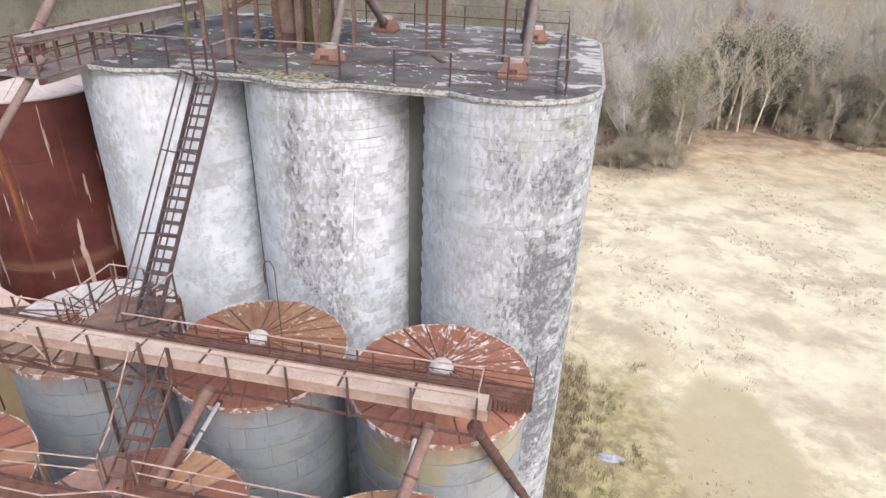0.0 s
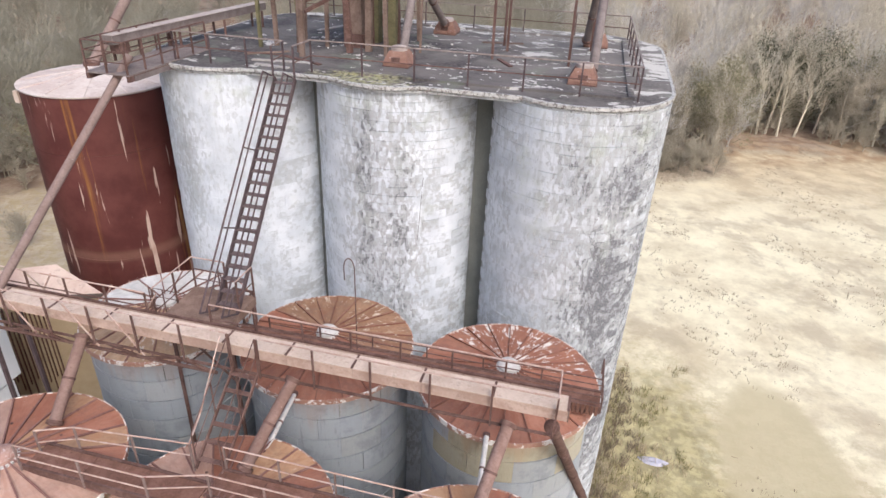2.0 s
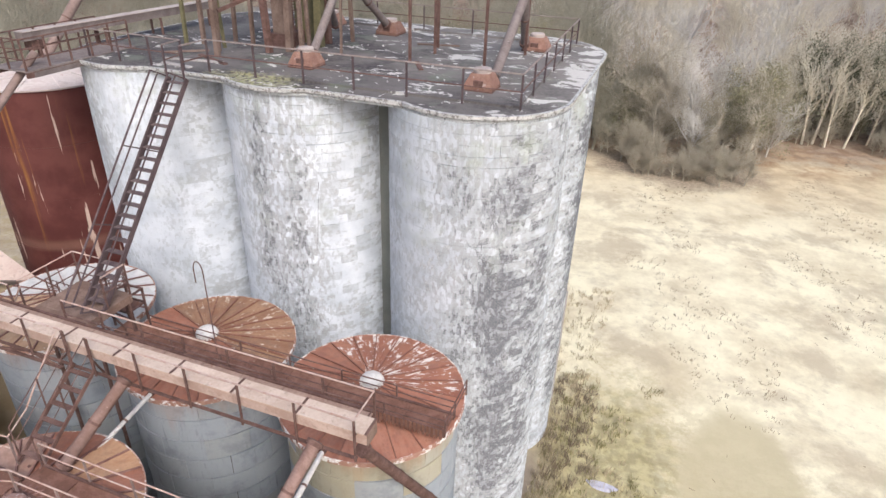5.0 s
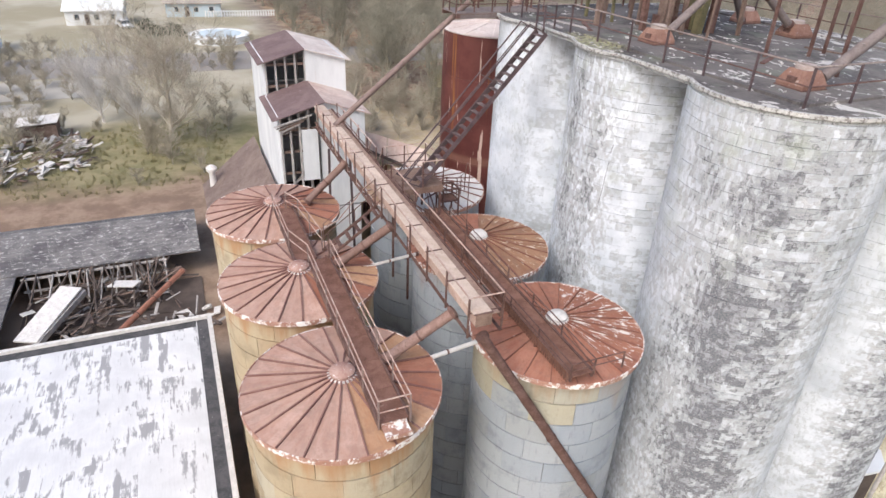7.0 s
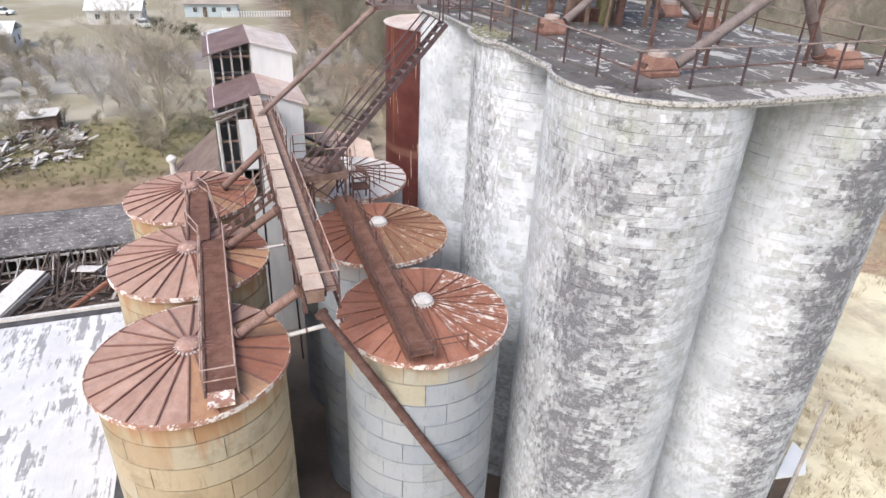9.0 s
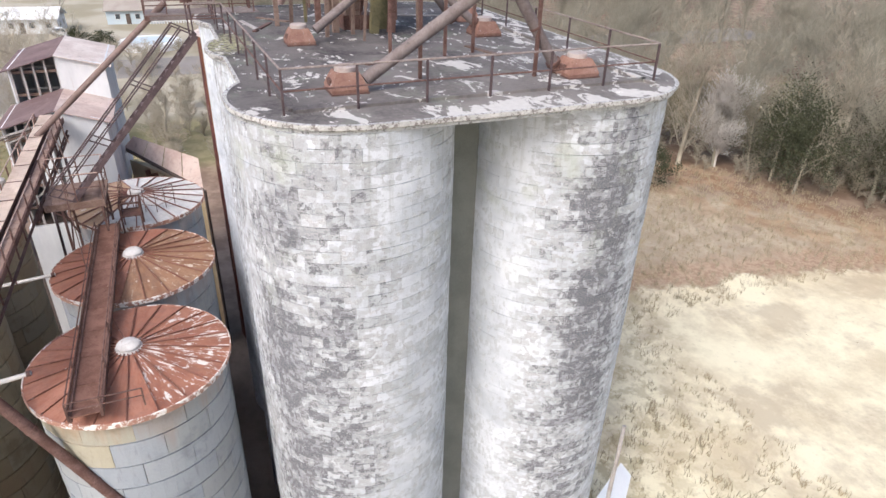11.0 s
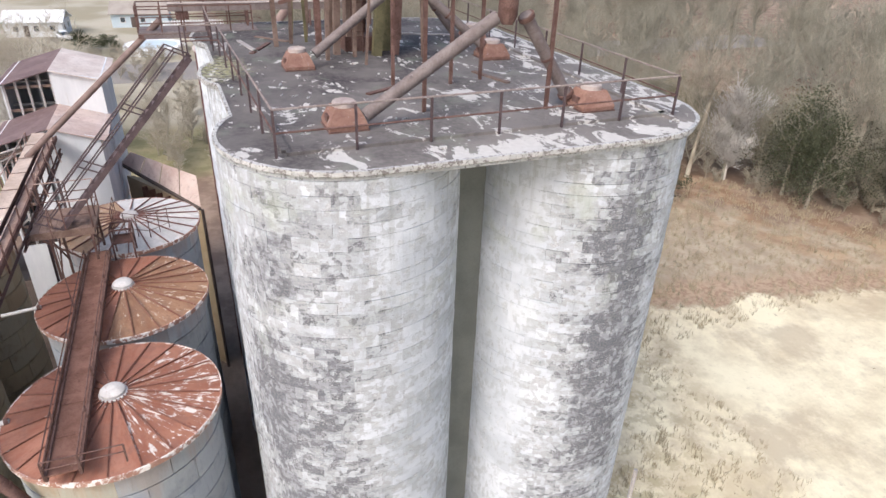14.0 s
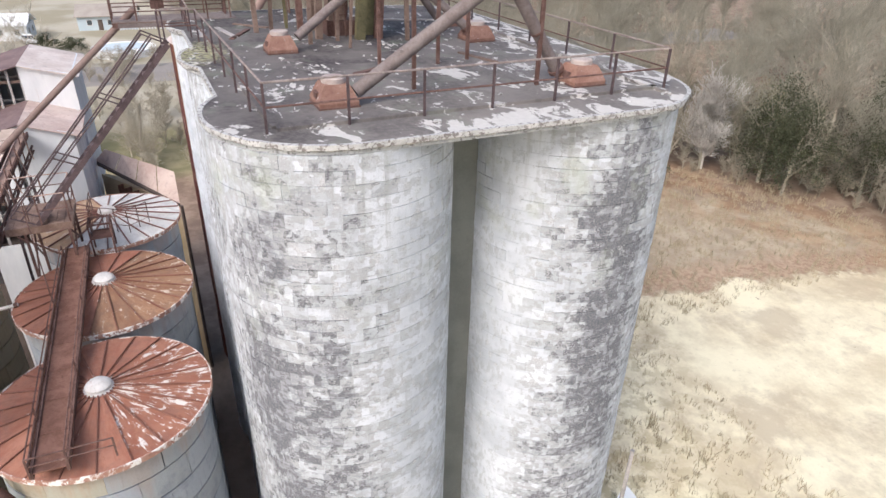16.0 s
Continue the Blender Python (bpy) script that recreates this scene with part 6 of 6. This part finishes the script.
def woods():
    rnd = random.Random(11)
    # trees of the first rows, one by one
    kinds = [tree_template(100 + i, h, m, kd, sp, 4, 0.010, lb) for i, (h, m, kd, sp, lb) in enumerate((
        (13.5, BARK, (4, 3, 2, 2), 0.55, "bare grey winter tree at the wood's edge"),
        (12.0, BARK_PALE, (4, 3, 3, 2), 0.50, "bare pale-barked winter tree at the wood's edge"),
        (14.5, BARK_BROWN, (3, 3, 3, 2), 0.55, "tall bare brown winter tree at the wood's edge"),
        (10.5, BARK, (5, 3, 3, 2), 0.60, "spreading bare grey winter tree"),
        (13.0, BARK_DARK, (4, 3, 2, 2), 0.55, "dark brown bare winter tree at the wood's edge"),
        (11.5, BARK_DARK, (4, 3, 3, 2), 0.52, "dark bare winter tree with fine twigs")))]
    spots = []
    for i in range(64):
        x = -62 + 150 * ((i + rnd.random() * 0.8) / 64)
        spots.append((x, treeline(x) + rnd.uniform(-0.5, 6.0)))
    placed = set()
    for n, (x, y) in enumerate(spots):
        if 16 < x < 29 and n % 3:
            continue
        i = n % 4 if x > -3 else (4, 5, 4, 2)[n % 4]
        k = kinds[i]
        m = pose(x, y, -0.05, 0, 0, rnd.uniform(0, 360))
        if i not in placed:
            placed.add(i)
            k.matrix_basis = m
        else:
            c = copy_thing(k, m)
            s = rnd.uniform(0.8, 1.1) if not 1 < x < 17 else rnd.uniform(0.5, 0.72)
            c.scale = (s, s, s)
    # slender pale trunks before the evergreens
    slim = tree_template(160, 11.0, BARK_FAR, (3, 2, 2, 2), 0.32, 3, 0.02, "slender pale-barked tree before dark evergreens", 0.45)
    slim.matrix_basis = pose(20.0, 85.6, -0.05)
    for x, y, s, turn in ((22.4, 85.4, 0.95, 40), (24.6, 86.0, 0.9, 150), (21.2, 86.2, 1.05, 230), (13.2, 79.0, 1.0, 75), (30.7, 87.6, 0.72, 300), (33.7, 85.5, 0.6, 20), (27.5, 88.6, 0.8, 110)):
        c = copy_thing(slim, pose(x, y, -0.05, 0, 0, turn))
        c.scale = (s, s, s)
    # the pale tree and the big one on the village side
    t = tree_template(150, 9.0, BARK_PALE, (7, 4, 3, 2), 0.45, 4, 0.018, "dense pale grey bare tree before evergreens", 0.15)
    t.matrix_basis = pose(-33.4, 67.4, -0.05)
    t = tree_template(152, 15.0, BARK, (4, 3, 3, 2), 0.62, 4, 0.014, "large bare pale tree with wide limbs", 0.2)
    t.matrix_basis = pose(-60.0, 2.2, -0.05)
    for n in range(15):
        x, y = rnd.uniform(-100, -50), rnd.uniform(-28, 24)
        if abs(y - 9) < 5 and x > -50 or 1 < y < 22 and x < -60:
            continue
        c = copy_thing(kinds[n % 4], pose(x, y, -0.05, 0, 0, rnd.uniform(0, 360)))
        s = rnd.uniform(0.55, 0.8)
        c.scale = (s, s, s)
    # the deeper wood, which nobody could count
    temps = []
    for i in range(6):
        trunk, segs = branches(300 + i, rnd.uniform(11, 15), 3, (4, 4, 3), 0.55, 0.3, 0.017)
        temps.append([sticks(trunk, 4), sticks(segs, 3)])
    # haze over the deep wood is put into its pale far bark
    for m, share, nm, lb in ((BARK_FAR, 0, "far_woods", "bare winter woods, bark coloured pale for haze"), (BARK_DARK, 1, "far_woods", "brown bare winter woods"), (BARK_PALE, 2, "far_woods", "pale bare winter woods")):
        vs, fs, base = [], [], 0
        for n in range((150, 290, 60)[share]):
            far = rnd.random() ** 1.3
            x = (rnd.uniform(-20, 125), rnd.uniform(-190, 0), rnd.uniform(-12, 125))[share]
            y = treeline(x) + 5 + far * 130
            a, s = rnd.uniform(0, math.tau), rnd.uniform(0.75, 1.15)
            rot = np.array(((math.cos(a), -math.sin(a), 0), (math.sin(a), math.cos(a), 0), (0, 0, 1))) * s
            for v, f in temps[rnd.randrange(6)]:
                vs.append(v @ rot.T + np.array((x, y, -0.05)))
                fs.append(f + base)
                base += len(v)
        tagged(new(nm, quad_mesh(nm, np.concatenate(vs), np.concatenate(fs), m)), lb, "woods", "", "stuff")
    groves = [(-25.0, 69.5, 9.5, 3.4, EVERGREEN), (-20.5, 76.0, 10.0, 3.6, EVERGREEN), (-28.3, 70.0, 11.0, 3.6, EVERGREEN), (-24.5, 79.0, 11.0, 4.0, EVERGREEN), (-31.5, 57.5, 4.2, 2.2, EVERGREEN),
              (-7.1, 85.0, 12.0, 2.8, EVERGREEN), (19.0, 90.0, 12.0, 3.2, EVERGREEN), (22.5, 89.2, 13.5, 3.8, EVERGREEN), (26.5, 90.0, 12.5, 3.8, EVERGREEN), (33.5, 93.0, 10.5, 4.0, EVERGREEN), (39.5, 91.0, 10.5, 4.4, OLIVE), (47.0, 90.0, 10.5, 5.0, EVERGREEN), (-33.0, 74.0, 9.0, 3.8, OLIVE),
              (-114.5, 4.6, 3.2, 2.8, EVERGREEN), (-118.0, 0.4, 3.4, 2.8, EVERGREEN), (-92.0, -25.0, 5.0, 2.6, EVERGREEN)]
    for n in range(26):
        x = -66 + 130 * (n + rnd.random() * 0.7) / 26
        groves.append((x, treeline(x) + rnd.uniform(2.0, 16.0) + (18 if -30 < x < -12 else 0), rnd.uniform(8.5, 11.0), rnd.uniform(3.8, 4.8), EVERGREEN if n % 6 == 0 else OLIVE))
    for n, (x, y, h, r, m) in enumerate(groves):
        evergreen((x, y), h, r, m, "dark green evergreen among bare trees" if m is EVERGREEN else "olive green thicket tree among bare trees", 500 + n)
    # undergrowth twigs along the edge and behind the mill house
    temps = []
    for i in range(5):
        trunk, segs = branches(700 + i, rnd.uniform(2.2, 3.8), 3, (4, 3, 2), 0.65, 0.0, 0.012)
        temps.append(sticks(np.concatenate([trunk, segs]), 3))
    vs, fs, base = [], [], 0
    for n in range(660):
        if n < 40:
            x, y = rnd.uniform(0, 13), rnd.uniform(66.5, 73)
        elif n < 400:
            x = rnd.uniform(-70, 90)
            y = treeline(x) + rnd.uniform(-2.0, 12)
        else:
            x, y = rnd.uniform(-110, -34), rnd.uniform(-30, 34)
            if x > -48 and y < 18:
                continue
        a, s = rnd.uniform(0, math.tau), rnd.uniform(0.6, 1.3)
        rot = np.array(((math.cos(a), -math.sin(a), 0), (math.sin(a), math.cos(a), 0), (0, 0, 1))) * s
        v, f = temps[rnd.randrange(5)]
        vs.append(v @ rot.T + np.array((x, y, -0.05)))
        fs.append(f + base)
        base += len(v)
    tagged(new("undergrowth", quad_mesh("undergrowth", np.concatenate(vs), np.concatenate(fs), BARK_BROWN)), "leafless brown undergrowth", "brush", "", "stuff")


def tufts(name, spots, height, material, label, blades=9, seed=3):
    g = np.random.default_rng(seed)
    c = np.repeat(np.array(spots), blades, axis=0)
    c = c + np.concatenate([g.normal(size=(len(c), 2)) * 0.12, np.zeros((len(c), 1))], axis=1)
    tip = c + np.concatenate([g.normal(size=(len(c), 2)) * 0.22 * height, g.uniform(0.5, 1.1, (len(c), 1)) * height], axis=1)
    r = np.full((len(c), 1), 0.012)
    v, f = sticks(np.concatenate([c, tip, r * 1.5, r * 0.4], axis=1), 3)
    tagged(new(name, quad_mesh(name, v, f, material)), label, "grass", "", "stuff")


DRY_GRASS = leaves("dry_grass", (0.38, 0.31, 0.20), (0.54, 0.47, 0.34))
GREEN_GRASS = leaves("green_grass", (0.20, 0.18, 0.09), (0.34, 0.30, 0.16))
TWIG = bark("ground_twig", (0.22, 0.17, 0.12), (0.36, 0.29, 0.21))


def ground_cover():
    rnd = random.Random(21)
    spot = lambda x0, x1, y0, y1, n: [(rnd.uniform(x0, x1), rnd.uniform(y0, y1), 0.0) for _ in range(n)]
    near = [(x, y, z) for x, y, z in spot(1.5, 9.0, 17.5, 32.0, 900) if (x - 1.5) / 5.5 < rnd.random() ** 0.7 * (0.8 + 1.2 * noise.noise(Vector((x * 0.35, y * 0.35, 2.0))))]
    tufts("dry_grass", near[::2], 0.38, DRY_GRASS, "dry yellow grass by the silo foot", 10, 4)
    tufts("green_grass", near[1::2], 0.32, GREEN_GRASS, "green weeds by the silo foot", 10, 5)
    foot = [(x, y, z) for x, y, z in spot(1.2, 6.5, 17.5, 31.0, 520) if (x - 1.2) < 2.2 + 2.2 * noise.noise(Vector((x * 0.5, y * 0.35, 4)))]
    tufts("weed_stalks", foot[::2], 0.5, TWIG, "dark brown dead weed stalks along the silo foot", 12, 14)
    band = [(x, y, 0.1) for x, y, _ in spot(-34, -10, 36, 72, 2200) if y < treeline(x) and x < -12]
    tufts("dry_grass", band, 0.45, DRY_GRASS, "dry brown grass before the wood", 6, 6)
    tufts("green_grass", spot(-66, -47, -22, 8, 900), 0.35, GREEN_GRASS, "rough green verge grass", 8, 7)
    tufts("dry_grass", spot(-12, 3.0, 29.5, 42, 500), 0.35, DRY_GRASS, "sparse dry grass on sand", 7, 8)
    g = np.random.default_rng(9)
    stubble = [(x, y, 0.3 * noise.noise(Vector((x * 0.09, y * 0.09, 0))) if y > 34 else 0.02) for x, y, _ in spot(3, 55, 20, 82, 5200) if noise.noise(Vector((x * 0.16 + y * 0.05, y * 0.12, 7.0))) > 0.12]
    tufts("dead_stubble", stubble, 0.16, TWIG, "small dark dead stubble scattered on sand", 5, 15)
    n = 260
    p = np.stack([g.uniform(-14, 60, n), g.uniform(24, 84, n), np.full(n, 0.12)], axis=1)
    a, L = g.uniform(0, math.tau, n), g.uniform(0.06, 0.3, n)
    q = p + np.stack([np.cos(a) * L, np.sin(a) * L, g.uniform(-0.02, 0.12, n)], axis=1)
    p[:, 2] = [0.36 * noise.noise(Vector((x * 0.09, y * 0.09, 0))) + 0.03 if y > 32 else 0.03 for x, y, _ in p]
    q[:, 2] = p[:, 2] + g.uniform(0.0, 0.12, n)
    r = g.uniform(0.01, 0.03, (n, 1))
    v, f = sticks(np.concatenate([p, q, r, r * 0.6], axis=1), 4)
    tagged(new("fallen_twigs", quad_mesh("fallen_twigs", v, f, TWIG)), "scattered twigs and stubble on sand", "twigs", "", "stuff")


# ---- building it all ----
slab()
for row, sheet, wall, rib, cap, label, seed in ((ROW_A, (pink, pink, pink), STAVE_A, RIB, CAP_RED, "buff stave silo with a ribbed pink rusted cone roof", 60),
                                                (ROW_B, (half_white, ochre_mix, half_flaked), STAVE_B, RIB_RED, CAP_WHITE, "", 70)):
    names = ("grey stave silo with a half white, half ochre ribbed roof", "grey stave silo with an ochre and rust ribbed roof", "grey stave silo with a rusted roof of flaking white paint")
    for n, c in enumerate(row):
        stave_silo(c, wall, label or names[n], sheet[n], RIB if n == 0 else rib, cap, seed + n, 0.13 * n, (lambda a: math.cos(a + radians(85)) > 0.5) if row is ROW_B and n == 2 else None)
conveyor_gallery()
row_walk_a()
row_walk_b()
long_stair()
slab_rails()
feed_conveyor()
hopper(-7.72, 19.95, 0.42, "orange rusted roof hopper with a pale collar")
hopper(-1.42, 19.92, 0.43, "orange rusted roof hopper with a pale collar")
hopper(-1.25, 26.6, 0.45, "dark red rusted roof hopper with a pale collar")
hopper(-7.7, 26.75, 0.45, "pale and rusted roof hopper under the tower")
hopper(-10.9, 27.4, 0.42, "orange rusted roof hopper behind the tower")
elevator_tower()
spout("roof_spout", (-1.15, 20.35, 20.0), (-1.15, 23.6, 22.1), 0.16, "thick rusted spout sloping to a roof hopper", GREY_RUST, False)
spout("roof_spout", (-1.62, 26.1, 19.95), (-1.40, 24.5, 22.1), 0.16, "thick rusted spout sloping to a roof hopper", GREY_RUST)
spout("roof_spout", (-7.75, 20.5, 20.1), (-8.2, 23.3, 22.0), 0.15, "thick rusted spout sloping to a roof hopper", GREY_RUST, False)
spout("roof_spout", (-7.7, 26.4, 20.1), (-8.2, 23.9, 22.2), 0.15, "thick rusted spout sloping to a roof hopper", GREY_RUST)
spout("roof_spout", (-10.3, 26.6, 19.8), (-9.6, 24.3, 22.4), 0.14, "rusted spout beside the elevator legs", GREY_RUST)
spout("tank_spout", (-21.2, 20.7, 18.3), (-19.6, 24.3, 23.2), 0.20, "thick mauve rusted spout standing on the tank", MAUVE_PIPE)
spout("long_spout", (-15.35, 15.95, 20.1), (-16.22, 9.96, 14.75), 0.125, "long rusted spout down to the conveyor bridge", MAUVE_PIPE, False)
for x, up in ((-2.2, -1.75), (-7.75, -7.2), (-13.1, -13.4)):
    spout("silo_spout", (x, 7.9, 12.6), (up, 9.75, 14.1), 0.15, "rusted spout from conveyor to silo roof", BROWN_PIPE)
spout("discharge_spout", (-0.78, 10.1, 13.9), (2.13, 17.7, 1.0), 0.14, "long rusted discharge spout down to the ground")
spout("cross_pipe", (-2.2, 8.7, 12.2), (-2.4, 11.0, 12.35), 0.07, "pale cross pipe between the silo rows", CAP_WHITE)
spout("cross_pipe", (-7.7, 8.7, 12.3), (-7.9, 11.0, 12.4), 0.06, "pale cross pipe between the silo rows", CAP_WHITE)
parked_car((-147, -32), 80, "white car parked on the lawn edge", WHITE)
parked_car((-129, -4), 20, "white car parked before a house", WHITE)
cable = thing("hanging_cable", (-5.5, 17.5, 10), "thin dark cable hanging down the silo wall", "cable")
part("strand", Shape().bent([(BIG_X[1] + 2.78 * math.cos(radians(a)), BIG_Y[0] + 2.78 * math.sin(radians(a)), z) for a, z in CABLE], 0.007, 5), TAR_STRIP, cable)
g = np.random.default_rng(41)
chips = Shape()
for n in range(170):
    x, y = g.uniform(-14.8, 0.8), g.uniform(17.4, 28.6)
    a, L, w, h = g.uniform(0, math.tau), g.uniform(0.03, 0.22), g.uniform(0.02, 0.08), g.uniform(0.01, 0.05)
    chips.beam((x, y, SLAB_TOP + h / 2 - 0.004), (x + L * math.cos(a), y + L * math.sin(a), SLAB_TOP + h / 2 - 0.004), w, h)
single("roof_debris", chips, EDGE, "small flakes and chips of roofing on the slab", "debris", "stuff")
for n, (x, y, a, L) in enumerate(((-12.6, 18.6, 10, 2.2), (-13.3, 19.3, 40, 1.6), (-11.9, 19.6, -25, 1.9), (-12.9, 24.8, 70, 2.4), (-5.8, 25.2, 15, 1.7), (-4.0, 21.2, 120, 1.2), (-12.2, 18.1, -8, 1.3))):
    d = Vector((math.cos(radians(a)), math.sin(radians(a)), 0)) * L
    b = thing("loose_plank", (x, y, SLAB_TOP), "weathered loose plank lying on the roof slab", "plank", "loose planks")
    part("board", Shape().beam((x, y, SLAB_TOP + 0.02), tuple(Vector((x, y, SLAB_TOP + 0.02)) + d), 0.16, 0.045), (FRAME, WOOD, STEEL)[n % 3], b)
goose = thing("gooseneck_pipe", (-6.5, 12.25, 12.8), "thin rusted gooseneck pipe on the walkway rail", "pipe")
part("riser", Shape().tube((-6.5, 12.22, 12.6), (-6.5, 12.22, 16.0), 0.016, None, 8), STEEL, goose)
part("bend", Shape().bent([(-6.5 - 0.15 + 0.15 * math.cos(a), 12.22, 16.0 + 0.3 * math.sin(a)) for a in np.linspace(0, math.pi, 9)] + [(-6.8, 12.22, 15.6)], 0.016), STEEL, goose)
tank()
mill_house()
white_building()
collapsed_shed()
rubbish((-58.5, -10.0), (6.5, 5.0), 190, 31, "heap of broken white boards and scrap")
rubbish((-53.5, -14.5), (3.5, 3.0), 70, 33, "heap of pale rubble and boards")
hut = thing("timber_hut", (-64.5, -10.5, 0), "small broken brown timber hut by the rubbish", "shed")
part("body", Shape().box((-66.0, -12.4, 0), (-63.4, -8.8, 1.7)), WOOD, hut)
part("roof_sheet", Shape().add([(x, y, z + o) for o in (0, 0.07) for x, y, z in ((-66.3, -12.6, 1.75), (-63.1, -12.6, 1.72), (-63.1, -8.6, 1.98), (-66.3, -8.6, 2.02))],
                               [(3, 2, 1, 0), (4, 5, 6, 7), (0, 1, 5, 4), (1, 2, 6, 5), (2, 3, 7, 6), (3, 0, 4, 7)]), CAP_WHITE, hut, "pale loose sheets")
single("road", Shape().box((-104.0, -140, -0.05), (-91.0, 140, 0.03)), ROAD, "grey asphalt village road", "road", "structure")
for x0, x1, y0, y1 in ((-89.5, -80.0, -60, -6), (-78.5, -73.0, -50, -12)):
    single("pavement", Shape().box((x0, y0, -0.05), (x1, y1, 0.04)), LOT, "pale gravel lot beside the road", "lot", "structure")
fence = thing("picket_fence", (-139.2, 16, 0), "low white picket fence before a house", "fence")
for i in range(27):
    part("picket", Shape().box((-139.2, 11.3 + i * 0.55, 0), (-139.1, 11.55 + i * 0.55, 1.35)), WHITE, fence)
for z in (0.4, 1.05):
    part("fence_rail", Shape().box((-139.26, 11.2, z), (-139.205, 26.0, z + 0.12)), WHITE, fence)
rubbish((-24.5, 2.2), (1.8, 1.6), 22, 32, "small heap of scrap by the silos")
house((-136, -9), (10, 7), 85, PALE_WALL, WHITE, "small house with a white metal roof")
house((-144, 9.5), (11, 8), 85, BLUE_WALL, TAUPE, "pale blue house among bare trees")
house((-112, -32), (20, 6), 88, WHITE, WHITE, "long white metal-roofed shed")
pool = thing("garden_pool", (-114, 12.0, 0), "covered round garden pool with pale blue cover", "pool")
part("wall", Shape().turned((-114, 12.0), [(5.3, 0), (5.3, 1.2), (3.9, 1.22)], 40), WHITE, pool, "", True)
part("cover", Shape().turned((-114, 12.0), [(3.88, 1.0), (3.88, 1.24), (1.5, 1.28)], 40), BLUE_WALL, pool, "pale blue cover", True)
sheet = thing("plastic_sheet", (*TARP, 0), "crumpled pale lavender plastic sheet on the ground", "litter")
part("fold", Shape().add([(TARP[0] + 0.75 * math.cos(a) * (1 + 0.2 * math.sin(3 * a)), TARP[1] + 0.3 * math.sin(a), 0.02) for a in np.linspace(0, math.tau, 14, False)] +
                         [(TARP[0] + 0.5 * math.cos(a), TARP[1] + 0.18 * math.sin(a), 0.12 + 0.05 * math.sin(5 * a)) for a in np.linspace(0, math.tau, 14, False)],
                         [(i, (i + 1) % 14, 14 + (i + 1) % 14, 14 + i) for i in range(14)] + [tuple(range(14, 28))]), LAVENDER, sheet)
post = thing("timber_pole", (*POLE, 0), "tall thin weathered timber pole by the silo foot", "pole")
part("shaft", Shape().tube((*POLE, -0.05), (POLE[0] + 0.02, POLE[1] + 0.05, 7.35), 0.10, 0.07, 10), FRAME, post)
hutch = thing("small_shelter", (-0.4, 30.5, 0), "small shelter with a white sheet roof by the silo foot", "shelter")
roof = [(-1.15, 31.5, 2.15), (0.42, 28.85, 2.35), (0.55, 30.5, 2.20), (-0.40, 31.5, 2.10)]
part("roof_sheet", Shape().add([(x, y, z + o) for o in (0, 0.14) for x, y, z in roof], [(3, 2, 1, 0), (4, 5, 6, 7), (0, 1, 5, 4), (1, 2, 6, 5), (2, 3, 7, 6), (3, 0, 4, 7)]), WHITE, hutch, "white sheet roof")
part("wall", Shape().prism([(-1.0, 31.35), (0.25, 29.2), (0.35, 30.4), (-0.42, 31.35)], 0, 2.06), DARK_WOOD, hutch, "dark open timber sides")
ground_cover()
woods()
for j, y in enumerate(BIG_Y):
    for i, x in enumerate(BIG_X):
        shown = {(0, 0): (radians(-90),), (1, 0): (radians(-90),), (2, 0): (radians(-60), radians(10)), (2, 1): (radians(0), radians(-20))}.get((i, j))
        near = {(2, 0): (radians(-25),), (2, 1): (radians(0),)}.get((i, j))
        skin = {(0, 0): CONCRETE_WEST, (1, 0): CONCRETE_MIDDLE, (2, 1): CONCRETE_NORTH}.get((i, j), CONCRETE)
        tall_silo(10 * j + i, *CENTRES.get((i, j), (x, y)), shown, near, skin)
# flat webs that close the gaps between the tall silos; their dark colour carries the gap's shade
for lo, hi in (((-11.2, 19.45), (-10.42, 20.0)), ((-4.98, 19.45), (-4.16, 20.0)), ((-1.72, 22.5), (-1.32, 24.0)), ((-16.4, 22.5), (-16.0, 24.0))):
    single("web_wall", Shape().box((*lo, 0), (*hi, SLAB_LOW - 0.003)), WEB, "flat concrete web between silos, coloured dark for gap shade", "wall", "structure")
